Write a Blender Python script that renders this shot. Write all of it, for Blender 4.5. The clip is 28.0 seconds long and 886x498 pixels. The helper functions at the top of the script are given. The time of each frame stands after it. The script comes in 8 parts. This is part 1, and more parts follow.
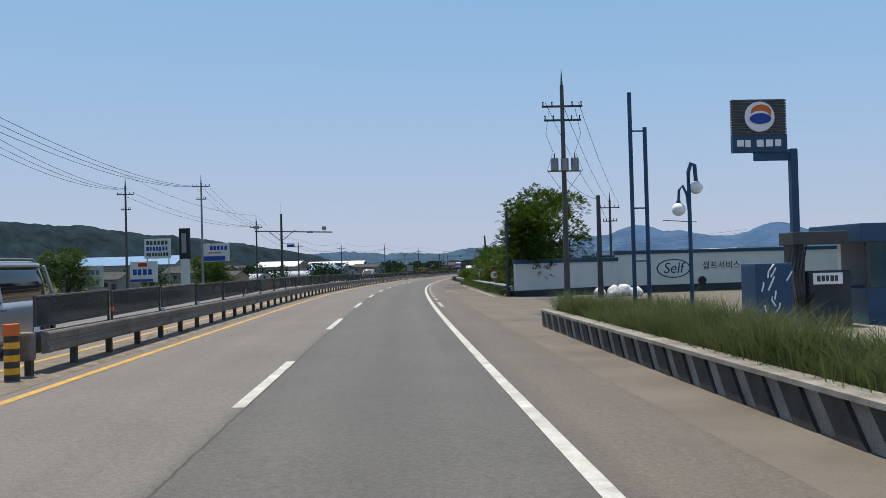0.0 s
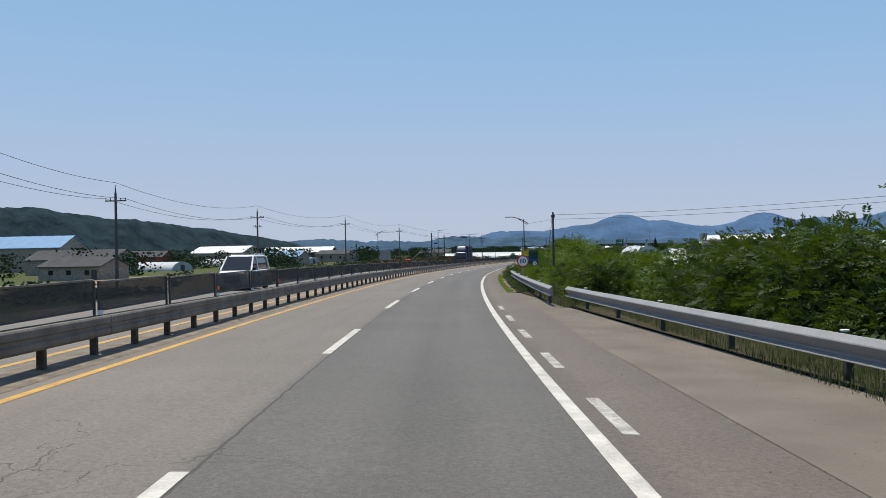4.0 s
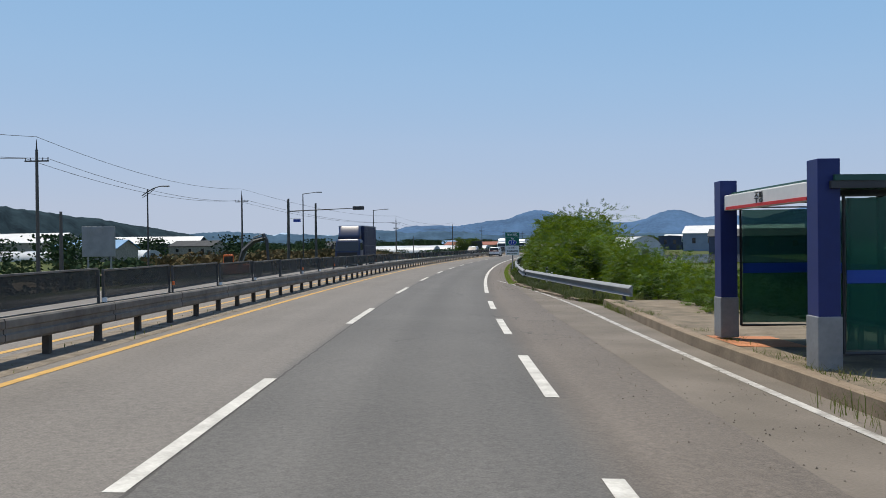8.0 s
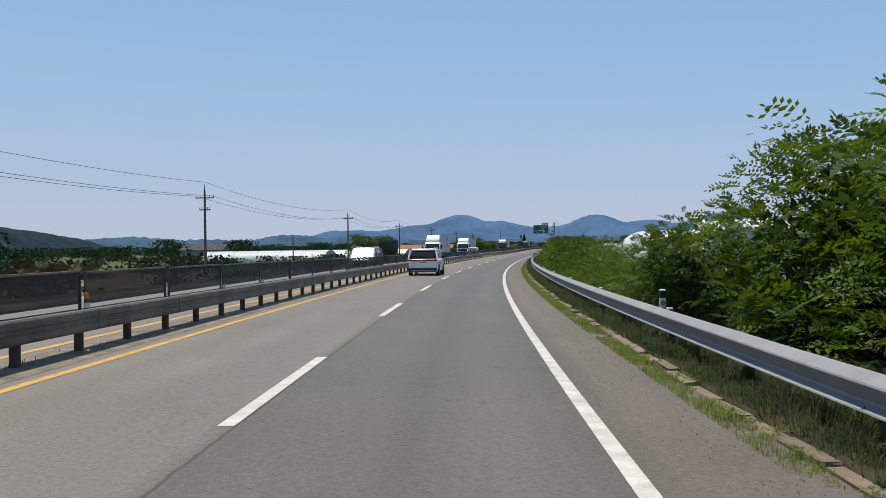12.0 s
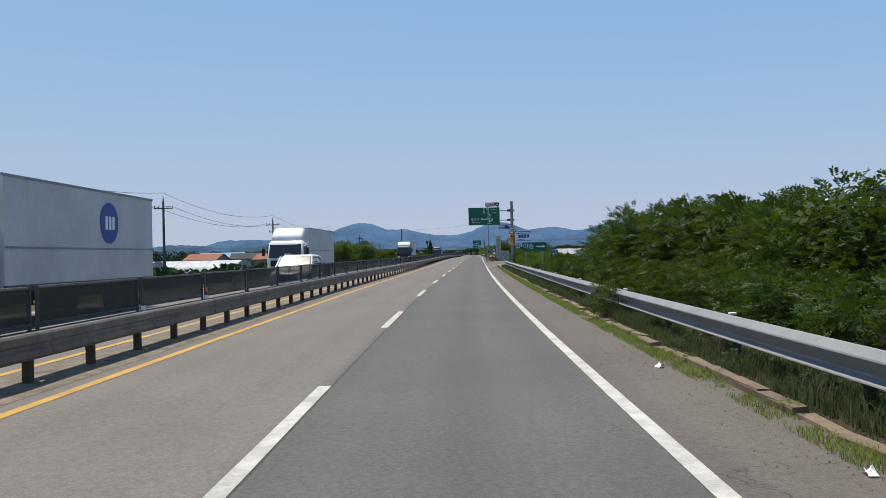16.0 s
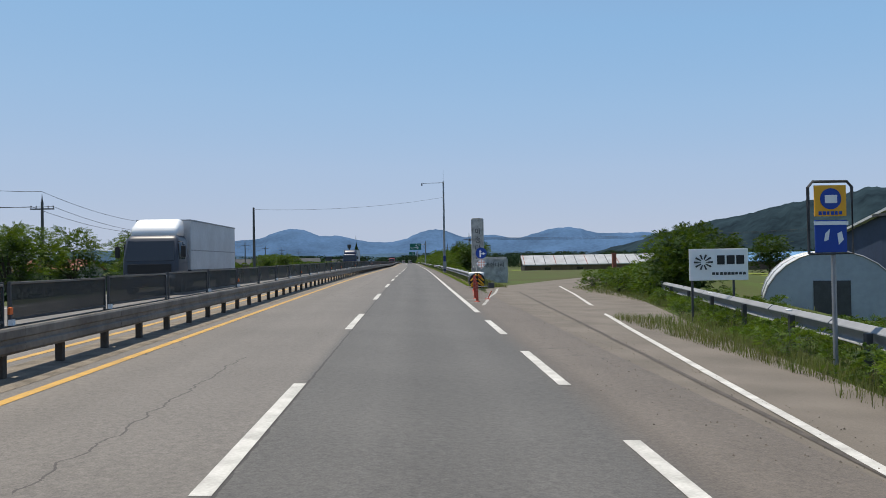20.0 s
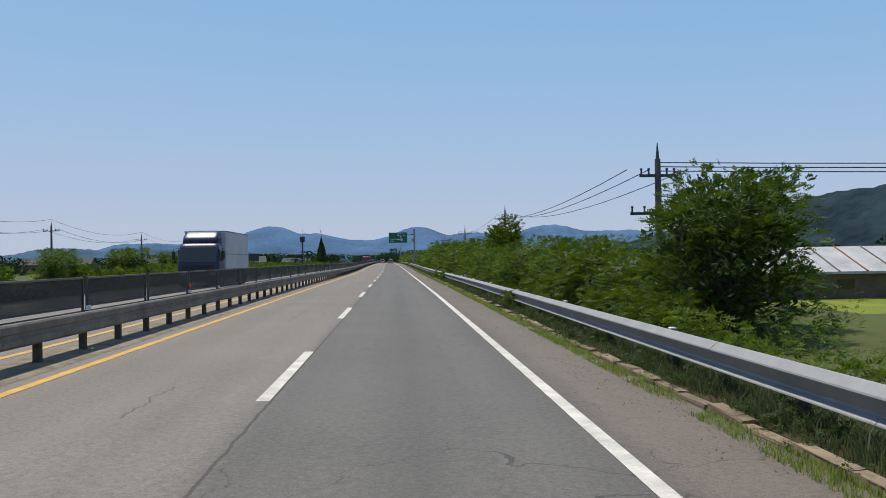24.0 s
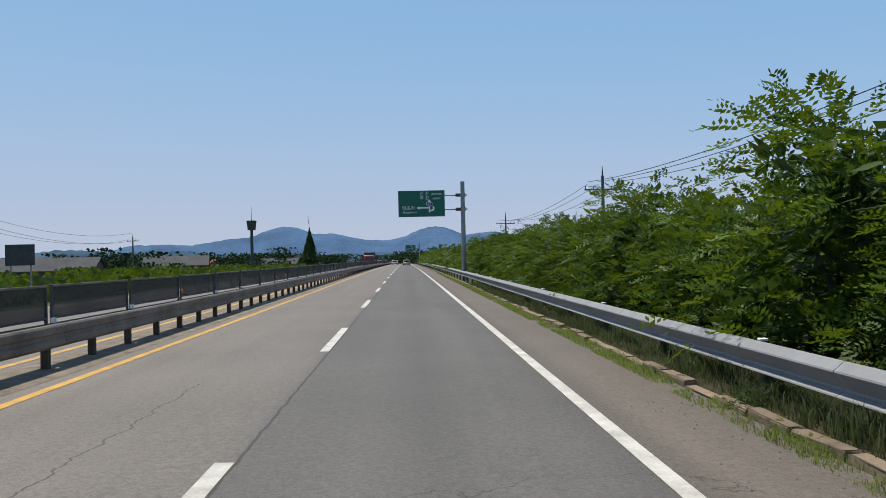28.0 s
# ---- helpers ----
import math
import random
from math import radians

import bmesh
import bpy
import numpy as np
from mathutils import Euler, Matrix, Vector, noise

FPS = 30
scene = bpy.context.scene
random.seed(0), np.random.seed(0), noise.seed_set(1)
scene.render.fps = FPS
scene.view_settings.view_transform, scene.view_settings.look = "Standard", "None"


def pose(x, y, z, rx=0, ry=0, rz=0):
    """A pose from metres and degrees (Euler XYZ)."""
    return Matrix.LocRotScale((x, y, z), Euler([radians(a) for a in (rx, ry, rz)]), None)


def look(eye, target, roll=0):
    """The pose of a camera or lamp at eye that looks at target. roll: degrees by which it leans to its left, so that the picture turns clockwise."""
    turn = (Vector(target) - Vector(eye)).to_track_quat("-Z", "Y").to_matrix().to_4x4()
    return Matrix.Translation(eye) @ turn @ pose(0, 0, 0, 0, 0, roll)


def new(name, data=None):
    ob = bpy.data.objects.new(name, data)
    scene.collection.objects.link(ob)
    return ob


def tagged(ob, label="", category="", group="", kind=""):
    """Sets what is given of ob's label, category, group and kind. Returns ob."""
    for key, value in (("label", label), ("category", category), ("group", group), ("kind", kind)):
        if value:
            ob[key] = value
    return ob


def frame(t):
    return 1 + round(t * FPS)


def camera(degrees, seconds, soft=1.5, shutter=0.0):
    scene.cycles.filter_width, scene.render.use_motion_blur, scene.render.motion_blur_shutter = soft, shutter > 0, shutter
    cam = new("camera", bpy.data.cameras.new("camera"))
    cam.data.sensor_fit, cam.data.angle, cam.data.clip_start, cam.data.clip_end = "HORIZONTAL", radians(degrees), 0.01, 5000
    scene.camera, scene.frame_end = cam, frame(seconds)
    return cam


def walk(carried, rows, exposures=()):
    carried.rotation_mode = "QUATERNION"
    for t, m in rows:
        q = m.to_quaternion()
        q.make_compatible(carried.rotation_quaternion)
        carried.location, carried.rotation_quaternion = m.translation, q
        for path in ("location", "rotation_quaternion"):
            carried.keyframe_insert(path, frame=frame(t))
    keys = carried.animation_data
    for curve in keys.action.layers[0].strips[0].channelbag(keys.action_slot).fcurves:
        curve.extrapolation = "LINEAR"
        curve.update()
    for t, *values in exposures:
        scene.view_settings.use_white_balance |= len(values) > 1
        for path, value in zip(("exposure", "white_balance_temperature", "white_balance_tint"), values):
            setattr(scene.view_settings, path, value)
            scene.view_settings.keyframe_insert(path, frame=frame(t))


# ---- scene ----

# ---------------------------------------------------------------- camera
cam = camera(56.6, 28.0, soft=0.85)
# seconds, place, pitch, lean, heading
ROWS = [
    (0, 1.933, -0.078, 1.61, 0.865, 1.526, -3.409),
    (0.5, 1.937, 12.052, 1.498, 0.929, 1.51, -3.247),
    (1, 1.996, 24.217, 1.397, 0.912, 1.559, -3.133),
    (1.5, 2.207, 36.442, 1.301, 0.866, 1.472, -3.32),
    (2, 2.468, 48.9, 1.2, 0.66, 1.392, -3.627),
    (2.5, 2.815, 61.623, 1.067, 0.551, 1.525, -3.867),
    (3, 3.377, 74.354, 0.902, 0.368, 1.353, -4.094),
    (3.5, 3.989, 87.01, 0.736, 0.194, 1.172, -4.433),
    (4, 4.759, 99.404, 0.577, 0.052, 1.092, -4.766),
    (4.5, 5.685, 111.571, 0.43, 0.001, 1.099, -5.097),
    (5, 6.786, 123.727, 0.3, -0.029, 1.119, -5.505),
    (5.5, 8.09, 136.088, 0.182, -0.104, 1.078, -6.063),
    (6, 9.606, 148.689, 0.058, -0.223, 0.963, -6.732),
    (6.5, 11.331, 161.35, -0.074, -0.219, 0.906, -7.697),
    (7, 13.286, 173.852, -0.218, -0.227, 0.798, -8.739),
    (7.5, 15.327, 186.009, -0.367, -0.291, 0.729, -9.761),
    (8, 17.634, 198.141, -0.524, -0.396, 0.624, -10.768),
    (8.5, 20.131, 210.654, -0.669, -0.382, 0.622, -11.588),
    (9, 22.882, 223.126, -0.8, -0.382, 0.627, -12.412),
    (9.5, 25.671, 235.216, -0.91, -0.398, 0.683, -13.043),
    (10, 28.604, 247.178, -1.006, -0.488, 0.672, -13.639),
    (10.5, 31.709, 259.131, -1.09, -0.361, 0.513, -14.284),
    (11, 34.934, 271.21, -1.174, -0.139, 0.405, -14.913),
    (11.5, 38.482, 283.852, -1.257, -0.122, 0.542, -15.447),
    (12, 42.362, 296.729, -1.332, -0.08, 0.771, -16.184),
    (12.5, 46.328, 309.437, -1.394, 0.243, 0.838, -17.185),
    (13, 50.418, 321.86, -1.443, 0.35, 0.874, -18.139),
    (13.5, 54.638, 334.033, -1.48, 0.263, 0.883, -19.049),
    (14, 59.053, 346.182, -1.509, 0.129, 0.888, -19.919),
    (14.5, 63.736, 358.531, -1.532, 0.135, 0.912, -20.758),
    (15, 68.704, 371.112, -1.546, 0.337, 0.958, -21.556),
    (15.5, 73.938, 383.705, -1.546, 0.324, 1.18, -22.322),
    (16, 79.241, 396.079, -1.53, 0.421, 1.333, -22.978),
    (16.5, 84.51, 407.943, -1.502, 0.422, 1.063, -23.759),
    (17, 89.865, 419.709, -1.461, 0.315, 0.95, -24.457),
    (17.5, 95.437, 431.764, -1.424, 0.369, 0.912, -25.128),
    (18, 101.119, 443.881, -1.397, 0.501, 0.878, -25.728),
    (18.5, 106.704, 455.955, -1.369, 0.567, 0.848, -26.212),
    (19, 112.251, 467.712, -1.332, 0.647, 0.973, -26.623),
    (19.5, 117.513, 478.976, -1.287, 0.896, 0.969, -27.131),
    (20, 122.728, 490.09, -1.232, 0.866, 0.977, -27.471),
    (20.5, 128.046, 501.438, -1.164, 0.876, 1.029, -27.57),
    (21, 133.407, 512.891, -1.091, 0.834, 1.004, -27.682),
    (21.5, 138.891, 524.295, -1.025, 0.829, 0.991, -27.681),
    (22, 144.404, 535.791, -0.96, 0.806, 0.988, -27.77),
    (22.5, 149.937, 547.347, -0.904, 0.799, 0.994, -27.944),
    (23, 155.409, 558.762, -0.86, 0.787, 1.003, -28.188),
    (23.5, 160.731, 569.842, -0.829, 0.758, 1.005, -28.445),
    (24, 165.879, 580.559, -0.812, 0.723, 1, -28.715),
    (24.5, 170.983, 591.136, -0.799, 0.798, 1.055, -28.712),
    (25, 176.125, 601.896, -0.783, 0.835, 1.071, -28.677),
    (25.5, 181.449, 613.097, -0.767, 0.861, 1.002, -28.515),
    (26, 186.898, 624.585, -0.761, 0.879, 1.023, -28.382),
    (26.5, 192.369, 636.261, -0.766, 0.867, 1.125, -28.233),
    (27, 197.774, 647.755, -0.772, 0.846, 1.219, -27.97),
    (27.5, 202.963, 658.879, -0.775, 0.747, 1.23, -27.716),
    (28, 208.029, 669.829, -0.77, 0.758, 1.293, -27.533),
]

walk(cam, [(t, pose(x, y, z, 90 + p, r, w)) for t, x, y, z, p, r, w in ROWS])

# ---------------------------------------------------------------- light
SUN_HEADING, SUN_HEIGHT = 27.0, 74.5   # degrees: heading is anticlockwise from +y
world = bpy.data.worlds.new("sky")
scene.world = world
world.use_nodes = True
wn = world.node_tree.nodes
sky = wn.new("ShaderNodeTexSky")
sky.sky_type = "NISHITA"
sky.sun_disc = False
sky.sun_elevation = radians(SUN_HEIGHT)
sky.sun_rotation = radians(-SUN_HEADING)
sky.altitude, sky.air_density, sky.dust_density, sky.ozone_density = 50, 0.6, 0.05, 1.3   # thin clear summer air
wn["Background"].inputs[1].default_value = 0.122
tone, grade, lift = wn.new("ShaderNodeRGBToBW"), wn.new("ShaderNodeValToRGB"), wn.new("ShaderNodeVectorMath")
wl = world.node_tree.links
wl.new(sky.outputs[0], tone.inputs[0])
tenth = wn.new("ShaderNodeMath")
tenth.operation = "MULTIPLY"
tenth.inputs[1].default_value = 0.1
wl.new(tone.outputs[0], tenth.inputs[0])
wl.new(tenth.outputs[0], grade.inputs[0])
steps = ((0.14, (0.19, 0.305, 0.51)), (0.22, (0.224, 0.392, 0.615)), (0.29, (0.275, 0.423, 0.622)), (0.40, (0.335, 0.445, 0.612)), (0.62, (0.395, 0.458, 0.578)), (0.9, (0.41, 0.46, 0.562)))   # blue overhead, pale summer haze low down
grade.color_ramp.elements.remove(grade.color_ramp.elements[1])
for k, (at, tint) in enumerate(steps):
    e = grade.color_ramp.elements[0] if k == 0 else grade.color_ramp.elements.new(at)
    e.position, e.color = at, (*tint, 1)
lift.operation = "SCALE"
lift.inputs["Scale"].default_value = 8.2
wl.new(grade.outputs[0], lift.inputs[0])
wl.new(lift.outputs[0], wn["Background"].inputs[0])
sun = new("sun", bpy.data.lights.new("sun", "SUN"))
sun.data.energy, sun.data.angle, sun.data.color = 4.8, radians(0.53), (1.0, 0.91, 0.77)
_a, _e = radians(SUN_HEADING), radians(SUN_HEIGHT)
sun.matrix_world = look((-math.sin(_a) * math.cos(_e) * 100, math.cos(_a) * math.cos(_e) * 100, math.sin(_e) * 100), (0, 0, 0))
scene.view_settings.exposure = 0.25

# ---------------------------------------------------------------- the line of the road
# bend (per km), grade (%) and cross fall (%) every 30 m along the lane line
KNOT = np.arange(-20, 1061, 30.0)
BEND = [0.107, -0.237, -0.676, -0.962, -1.104, -1.196, -1.044, -0.999, -1.46, -1.21, -1.022, -1.073, -1.131, -1.041, -0.851, -0.559,
        -0.264, 0.001, 0.022, -0.053, -0.11, 0.078, 0.152, -0.006, 0.081, 0.105, 0.0, 0.0, 0, 0, 0, 0, 0, 0, 0, 0, 0]
GRADE = [-1.243, -0.861, -0.725, -1.342, -1.28, -0.943, -1.056, -1.23, -0.927, -0.673, -0.712, -0.521, -0.309, -0.185, 0.081, 0.348,
         0.199, 0.391, 0.6, 0.575, 0.371, 0.114, 0.147, -0.105, -0.073, 0.329, 0.4, 0.3, 0.2, 0.1, 0, 0, 0, 0, 0, 0, 0]
FALL = [2.454, 2.751, 2.813, 2.706, 2.64, 2.559, 2.335, 2.571, 3.208, 3.808, 3.797, 3.234, 2.592, 2.001, 1.515, 1.342, 1.733, 2.668,
        4.003, 4.773, 4.811, 4.729, 4.635, 4.171, 3.374, 2.679, 2.26, 2.158, 2.2, 2.3, 2.4, 2.5, 2.5, 2.5, 2.5, 2.5, 2.5]
SS = np.arange(-20, 1060, 1.0)
HD = np.cumsum(np.interp(SS, KNOT, BEND) * 1e-3)
HD -= np.interp(0, SS, HD)
RX, RY, RZ = np.cumsum(-np.sin(HD)), np.cumsum(np.cos(HD)), np.cumsum(np.interp(SS, KNOT, GRADE) * 1e-2)
RX, RY, RZ = (q - np.interp(0, SS, q) for q in (RX, RY, RZ))
FL = np.interp(SS, KNOT, FALL) * 1e-2


def heading(s):
    return float(np.interp(s, SS, HD))


def on(s, u, z=0.0):
    """A place s metres along the lane line, u metres to its right, z above the paving."""
    c = min(max(s, -20.0), 1058.0)
    h = heading(c)
    d = s - c
    fall = float(np.interp(c, SS, FL))
    cross = min(u, 8.0) if u > 0 else 0.3 * max(u, -14.0)
    return Vector((float(np.interp(c, SS, RX)) + u * math.cos(h) - d * math.sin(h),
                   float(np.interp(c, SS, RY)) + u * math.sin(h) + d * math.cos(h),
                   float(np.interp(c, SS, RZ)) - cross * fall + z))


def road_pose(s, u, z=0.0, turn=0.0, lean=0.0):
    """A pose on the road: x to the right, y ahead; turn in degrees to the left."""
    p = on(s, u, z)
    return pose(p.x, p.y, p.z, lean, 0, math.degrees(heading(s)) + turn)


def chord_pose(s0, s1, u0, u1, z):
    """A pose at (s0, u0) whose y runs straight to (s1, u1)."""
    a, b = on(s0, u0, z), on(s1, u1, z)
    y = (b - a).normalized()
    x = y.cross(Vector((0, 0, 1))).normalized()
    return Matrix.Translation(a) @ Matrix((x, y, x.cross(y))).transposed().to_4x4()


# ---------------------------------------------------------------- materials
def material(name, colour, rough=0.8, metal=0.0, vary=0.15, scale=1.5, grain=40.0, bump=0.2, second=None, spec=0.4, random_tint=0.0, glow=0.0):
    """A procedural surface with blotches, fine grain and relief in metres."""
    m = bpy.data.materials.new(name)
    m.use_nodes = True
    n, l = m.node_tree.nodes, m.node_tree.links
    b = n["Principled BSDF"]
    b.inputs["Roughness"].default_value, b.inputs["Metallic"].default_value = rough, metal
    b.inputs["Specular IOR Level"].default_value = spec
    geo = n.new("ShaderNodeNewGeometry")
    big, fine = n.new("ShaderNodeTexNoise"), n.new("ShaderNodeTexNoise")
    big.inputs["Scale"].default_value, fine.inputs["Scale"].default_value = scale, grain
    big.inputs["Detail"].default_value, fine.inputs["Detail"].default_value = 5, 2
    for t in (big, fine):
        l.new(geo.outputs["Position"], t.inputs["Vector"])
    add = n.new("ShaderNodeMath")
    add.operation = "MULTIPLY_ADD"
    l.new(fine.outputs["Fac"], add.inputs[0])
    add.inputs[1].default_value = 0.45
    l.new(big.outputs["Fac"], add.inputs[2])
    ramp = n.new("ShaderNodeValToRGB")
    l.new(add.outputs[0], ramp.inputs[0])
    c2 = second or tuple(c * (1 - vary) for c in colour)
    ramp.color_ramp.elements[0].position, ramp.color_ramp.elements[1].position = 0.5, 0.95
    ramp.color_ramp.elements[0].color = (*c2, 1)
    ramp.color_ramp.elements[1].color = (*(min(1, c * (1 + vary)) for c in colour), 1)
    out = ramp.outputs[0]
    if random_tint:
        info, hsv = n.new("ShaderNodeObjectInfo"), n.new("ShaderNodeHueSaturation")
        mr = n.new("ShaderNodeMapRange")
        mr.inputs["To Min"].default_value, mr.inputs["To Max"].default_value = 1 - random_tint, 1 + random_tint
        l.new(info.outputs["Random"], mr.inputs["Value"])
        l.new(mr.outputs[0], hsv.inputs["Value"])
        l.new(out, hsv.inputs["Color"])
        out = hsv.outputs[0]
    l.new(out, b.inputs["Base Color"])
    if bump:
        bp = n.new("ShaderNodeBump")
        bp.inputs["Strength"].default_value, bp.inputs["Distance"].default_value = bump, 0.01
        l.new(fine.outputs["Fac"], bp.inputs["Height"])
        l.new(bp.outputs[0], b.inputs["Normal"])
    if glow:
        l.new(out, b.inputs["Emission Color"])
        b.inputs["Emission Strength"].default_value = glow
    return m


def glass(name, tint, rough=0.05, see=0.6):
    """A thin pane: tinted see-through with gloss."""
    m = bpy.data.materials.new(name)
    m.use_nodes = True
    n, l = m.node_tree.nodes, m.node_tree.links
    b = n["Principled BSDF"]
    b.inputs["Base Color"].default_value = (*tint, 1)
    b.inputs["Roughness"].default_value = rough
    tr, mix = n.new("ShaderNodeBsdfTransparent"), n.new("ShaderNodeMixShader")
    tr.inputs[0].default_value = (*(min(1, 0.35 + c) for c in tint), 1)
    mix.inputs[0].default_value = see
    l.new(b.outputs[0], mix.inputs[1])
    l.new(tr.outputs[0], mix.inputs[2])
    l.new(mix.outputs[0], n["Material Output"].inputs[0])
    return m


def asphalt():
    """Worn asphalt: darker driving lane, pale polished tracks, cracks and a ragged seam along the lane line."""
    m = bpy.data.materials.new("asphalt")
    m.use_nodes = True
    n, l = m.node_tree.nodes, m.node_tree.links
    b = n["Principled BSDF"]
    b.inputs["Roughness"].default_value, b.inputs["Specular IOR Level"].default_value = 0.75, 0.35
    uv = n.new("ShaderNodeUVMap")
    uv.uv_map = "lane"
    sep = n.new("ShaderNodeSeparateXYZ")
    l.new(uv.outputs[0], sep.inputs[0])
    geo = n.new("ShaderNodeNewGeometry")

    def noise_of(scale, detail, source, squash=None):
        t = n.new("ShaderNodeTexNoise")
        t.inputs["Scale"].default_value, t.inputs["Detail"].default_value = scale, detail
        if squash:
            mp = n.new("ShaderNodeMapping")
            mp.inputs["Scale"].default_value = squash
            l.new(source, mp.inputs[0])
            source = mp.outputs[0]
        l.new(source, t.inputs["Vector"])
        return t.outputs["Fac"]

    def mathn(op, a, c):
        t = n.new("ShaderNodeMath")
        t.operation = op
        for i, q in enumerate((a, c)):
            if isinstance(q, (int, float)):
                t.inputs[i].default_value = q
            else:
                l.new(q, t.inputs[i])
        return t.outputs[0]

    lane = n.new("ShaderNodeValToRGB")   # tone across the carriageway
    l.new(mathn("MULTIPLY_ADD", sep.outputs[1], 1 / 24), lane.inputs[0])
    n[lane.inputs[0].links[0].from_node.name].inputs[2].default_value = 14 / 24
    r = lane.color_ramp
    tones = ((-14, 0.14), (-5.2, 0.15), (-3.0, 0.155), (-2.5, 0.14), (-1.8, 0.15), (-0.9, 0.14), (-0.1, 0.14), (0.15, 0.095), (1.0, 0.105), (1.75, 0.09), (2.5, 0.105), (3.3, 0.092),
             (3.75, 0.1), (3.95, 0.118), (5.2, 0.104), (9.0, 0.11))
    r.elements.remove(r.elements[1])
    for i, (v, c) in enumerate(tones):
        e = r.elements[0] if i == 0 else r.elements.new((v + 14) / 24)
        e.position = (v + 14) / 24
        c *= 0.69
        e.color = (c * 1.33, c * 1.14, c * 0.96, 1) if v > 3.6 else ((c * 1.27, c * 1.16, c * 1.04, 1) if v < 0 else (c * 1.22, c * 1.17, c * 1.10, 1))
    streak = noise_of(1.0, 4, uv.outputs[0], (0.05, 1.6, 1))
    blotch = noise_of(0.35, 6, geo.outputs["Position"])
    fine = noise_of(55.0, 2, geo.outputs["Position"])
    tot = mathn("ADD", mathn("MULTIPLY", streak, 0.34), mathn("ADD", mathn("MULTIPLY", blotch, 0.42), mathn("ADD", mathn("MULTIPLY", fine, 1.1), mathn("MULTIPLY", noise_of(17.0, 3, geo.outputs["Position"]), 0.85))))
    mul = n.new("ShaderNodeMix")
    mul.data_type, mul.blend_type = "RGBA", "MULTIPLY"
    mul.inputs["Factor"].default_value = 1.0
    l.new(lane.outputs[0], mul.inputs["A"])
    comb = n.new("ShaderNodeCombineColor")
    val = mathn("ADD", tot, -0.345)
    for i in range(3):
        l.new(val, comb.inputs[i])
    l.new(comb.outputs[0], mul.inputs["B"])
    # cracks
    vor = n.new("ShaderNodeTexVoronoi")
    vor.feature = "DISTANCE_TO_EDGE"
    vor.inputs["Scale"].default_value = 0.42
    warp = n.new("ShaderNodeVectorMath")
    warp.operation = "MULTIPLY_ADD"
    wob = n.new("ShaderNodeTexNoise")
    wob.inputs["Scale"].default_value, wob.inputs["Detail"].default_value = 1.3, 6
    l.new(geo.outputs["Position"], wob.inputs["Vector"])
    l.new(wob.outputs["Color"], warp.inputs[0])
    warp.inputs[1].default_value = (1.6, 1.6, 0)
    l.new(geo.outputs["Position"], warp.inputs[2])
    l.new(warp.outputs[0], vor.inputs["Vector"])
    thin = mathn("LESS_THAN", vor.outputs["Distance"], 0.0035)
    where = mathn("GREATER_THAN", noise_of(0.09, 2, geo.outputs["Position"]), 0.58)
    seam = mathn("ADD", sep.outputs[1], mathn("MULTIPLY", noise_of(2.5, 5, uv.outputs[0], (1, 0, 1)), 0.09))
    joint = mathn("LESS_THAN", mathn("ABSOLUTE", mathn("SUBTRACT", seam, 0.135), 0), 0.017)
    old = mathn("ADD", sep.outputs[1], mathn("MULTIPLY", noise_of(1.7, 6, uv.outputs[0], (1, 0, 1)), 0.5))
    ragged = mathn("LESS_THAN", mathn("ABSOLUTE", mathn("SUBTRACT", old, -1.05), 0), 0.012)
    patchy = mathn("GREATER_THAN", noise_of(0.06, 2, geo.outputs["Position"]), 0.56)
    crack = mathn("MAXIMUM", mathn("MAXIMUM", mathn("MULTIPLY", thin, where), joint), mathn("MULTIPLY", ragged, patchy))
    dark = n.new("ShaderNodeMix")
    dark.data_type = "RGBA"
    l.new(mathn("MULTIPLY", crack, 0.72), dark.inputs["Factor"])
    l.new(mul.outputs["Result"], dark.inputs["A"])
    dark.inputs["B"].default_value = (0.03, 0.028, 0.026, 1)
    l.new(dark.outputs["Result"], b.inputs["Base Color"])
    bp = n.new("ShaderNodeBump")
    bp.inputs["Strength"].default_value, bp.inputs["Distance"].default_value = 0.35, 0.01
    l.new(fine, bp.inputs["Height"])
    l.new(bp.outputs[0], b.inputs["Normal"])
    return m


M = {}
M["asphalt"] = asphalt()
M["white_line"] = material("white_line", (0.465, 0.4575, 0.4275), 0.7, vary=0.12, scale=3, grain=30, second=(0.3, 0.2925, 0.27))
M["worn_line"] = material("worn_line", (0.375, 0.3675, 0.345), 0.75, vary=0.15, scale=4, grain=25, second=(0.165, 0.1575, 0.1425))
M["faded_line"] = material("faded_line", (0.225, 0.21, 0.1875), 0.85, vary=0.2, scale=6, grain=25, second=(0.1275, 0.1125, 0.09375))
M["yellow_line"] = material("yellow_line", (0.465, 0.27, 0.0525), 0.7, vary=0.1, scale=3, grain=30, second=(0.315, 0.195, 0.06))
M["galvanised"] = material("galvanised", (0.15, 0.138, 0.12), 0.6, 0.15, vary=0.25, scale=1.4, grain=9, bump=0.05, second=(0.085, 0.075, 0.065))
M["rust_post"] = material("rust_post", (0.07, 0.0595, 0.049), 0.8, 0.2, vary=0.3, scale=5, grain=30)
M["steel_rail"] = material("steel_rail", (0.215, 0.22, 0.228), 0.55, 0.0, vary=0.12, scale=1.5, grain=8, bump=0.04)
M["concrete"] = material("concrete", (0.2592, 0.2448, 0.216), 0.9, vary=0.2, scale=2.2, grain=35, bump=0.4, second=(0.1584, 0.144, 0.1188))
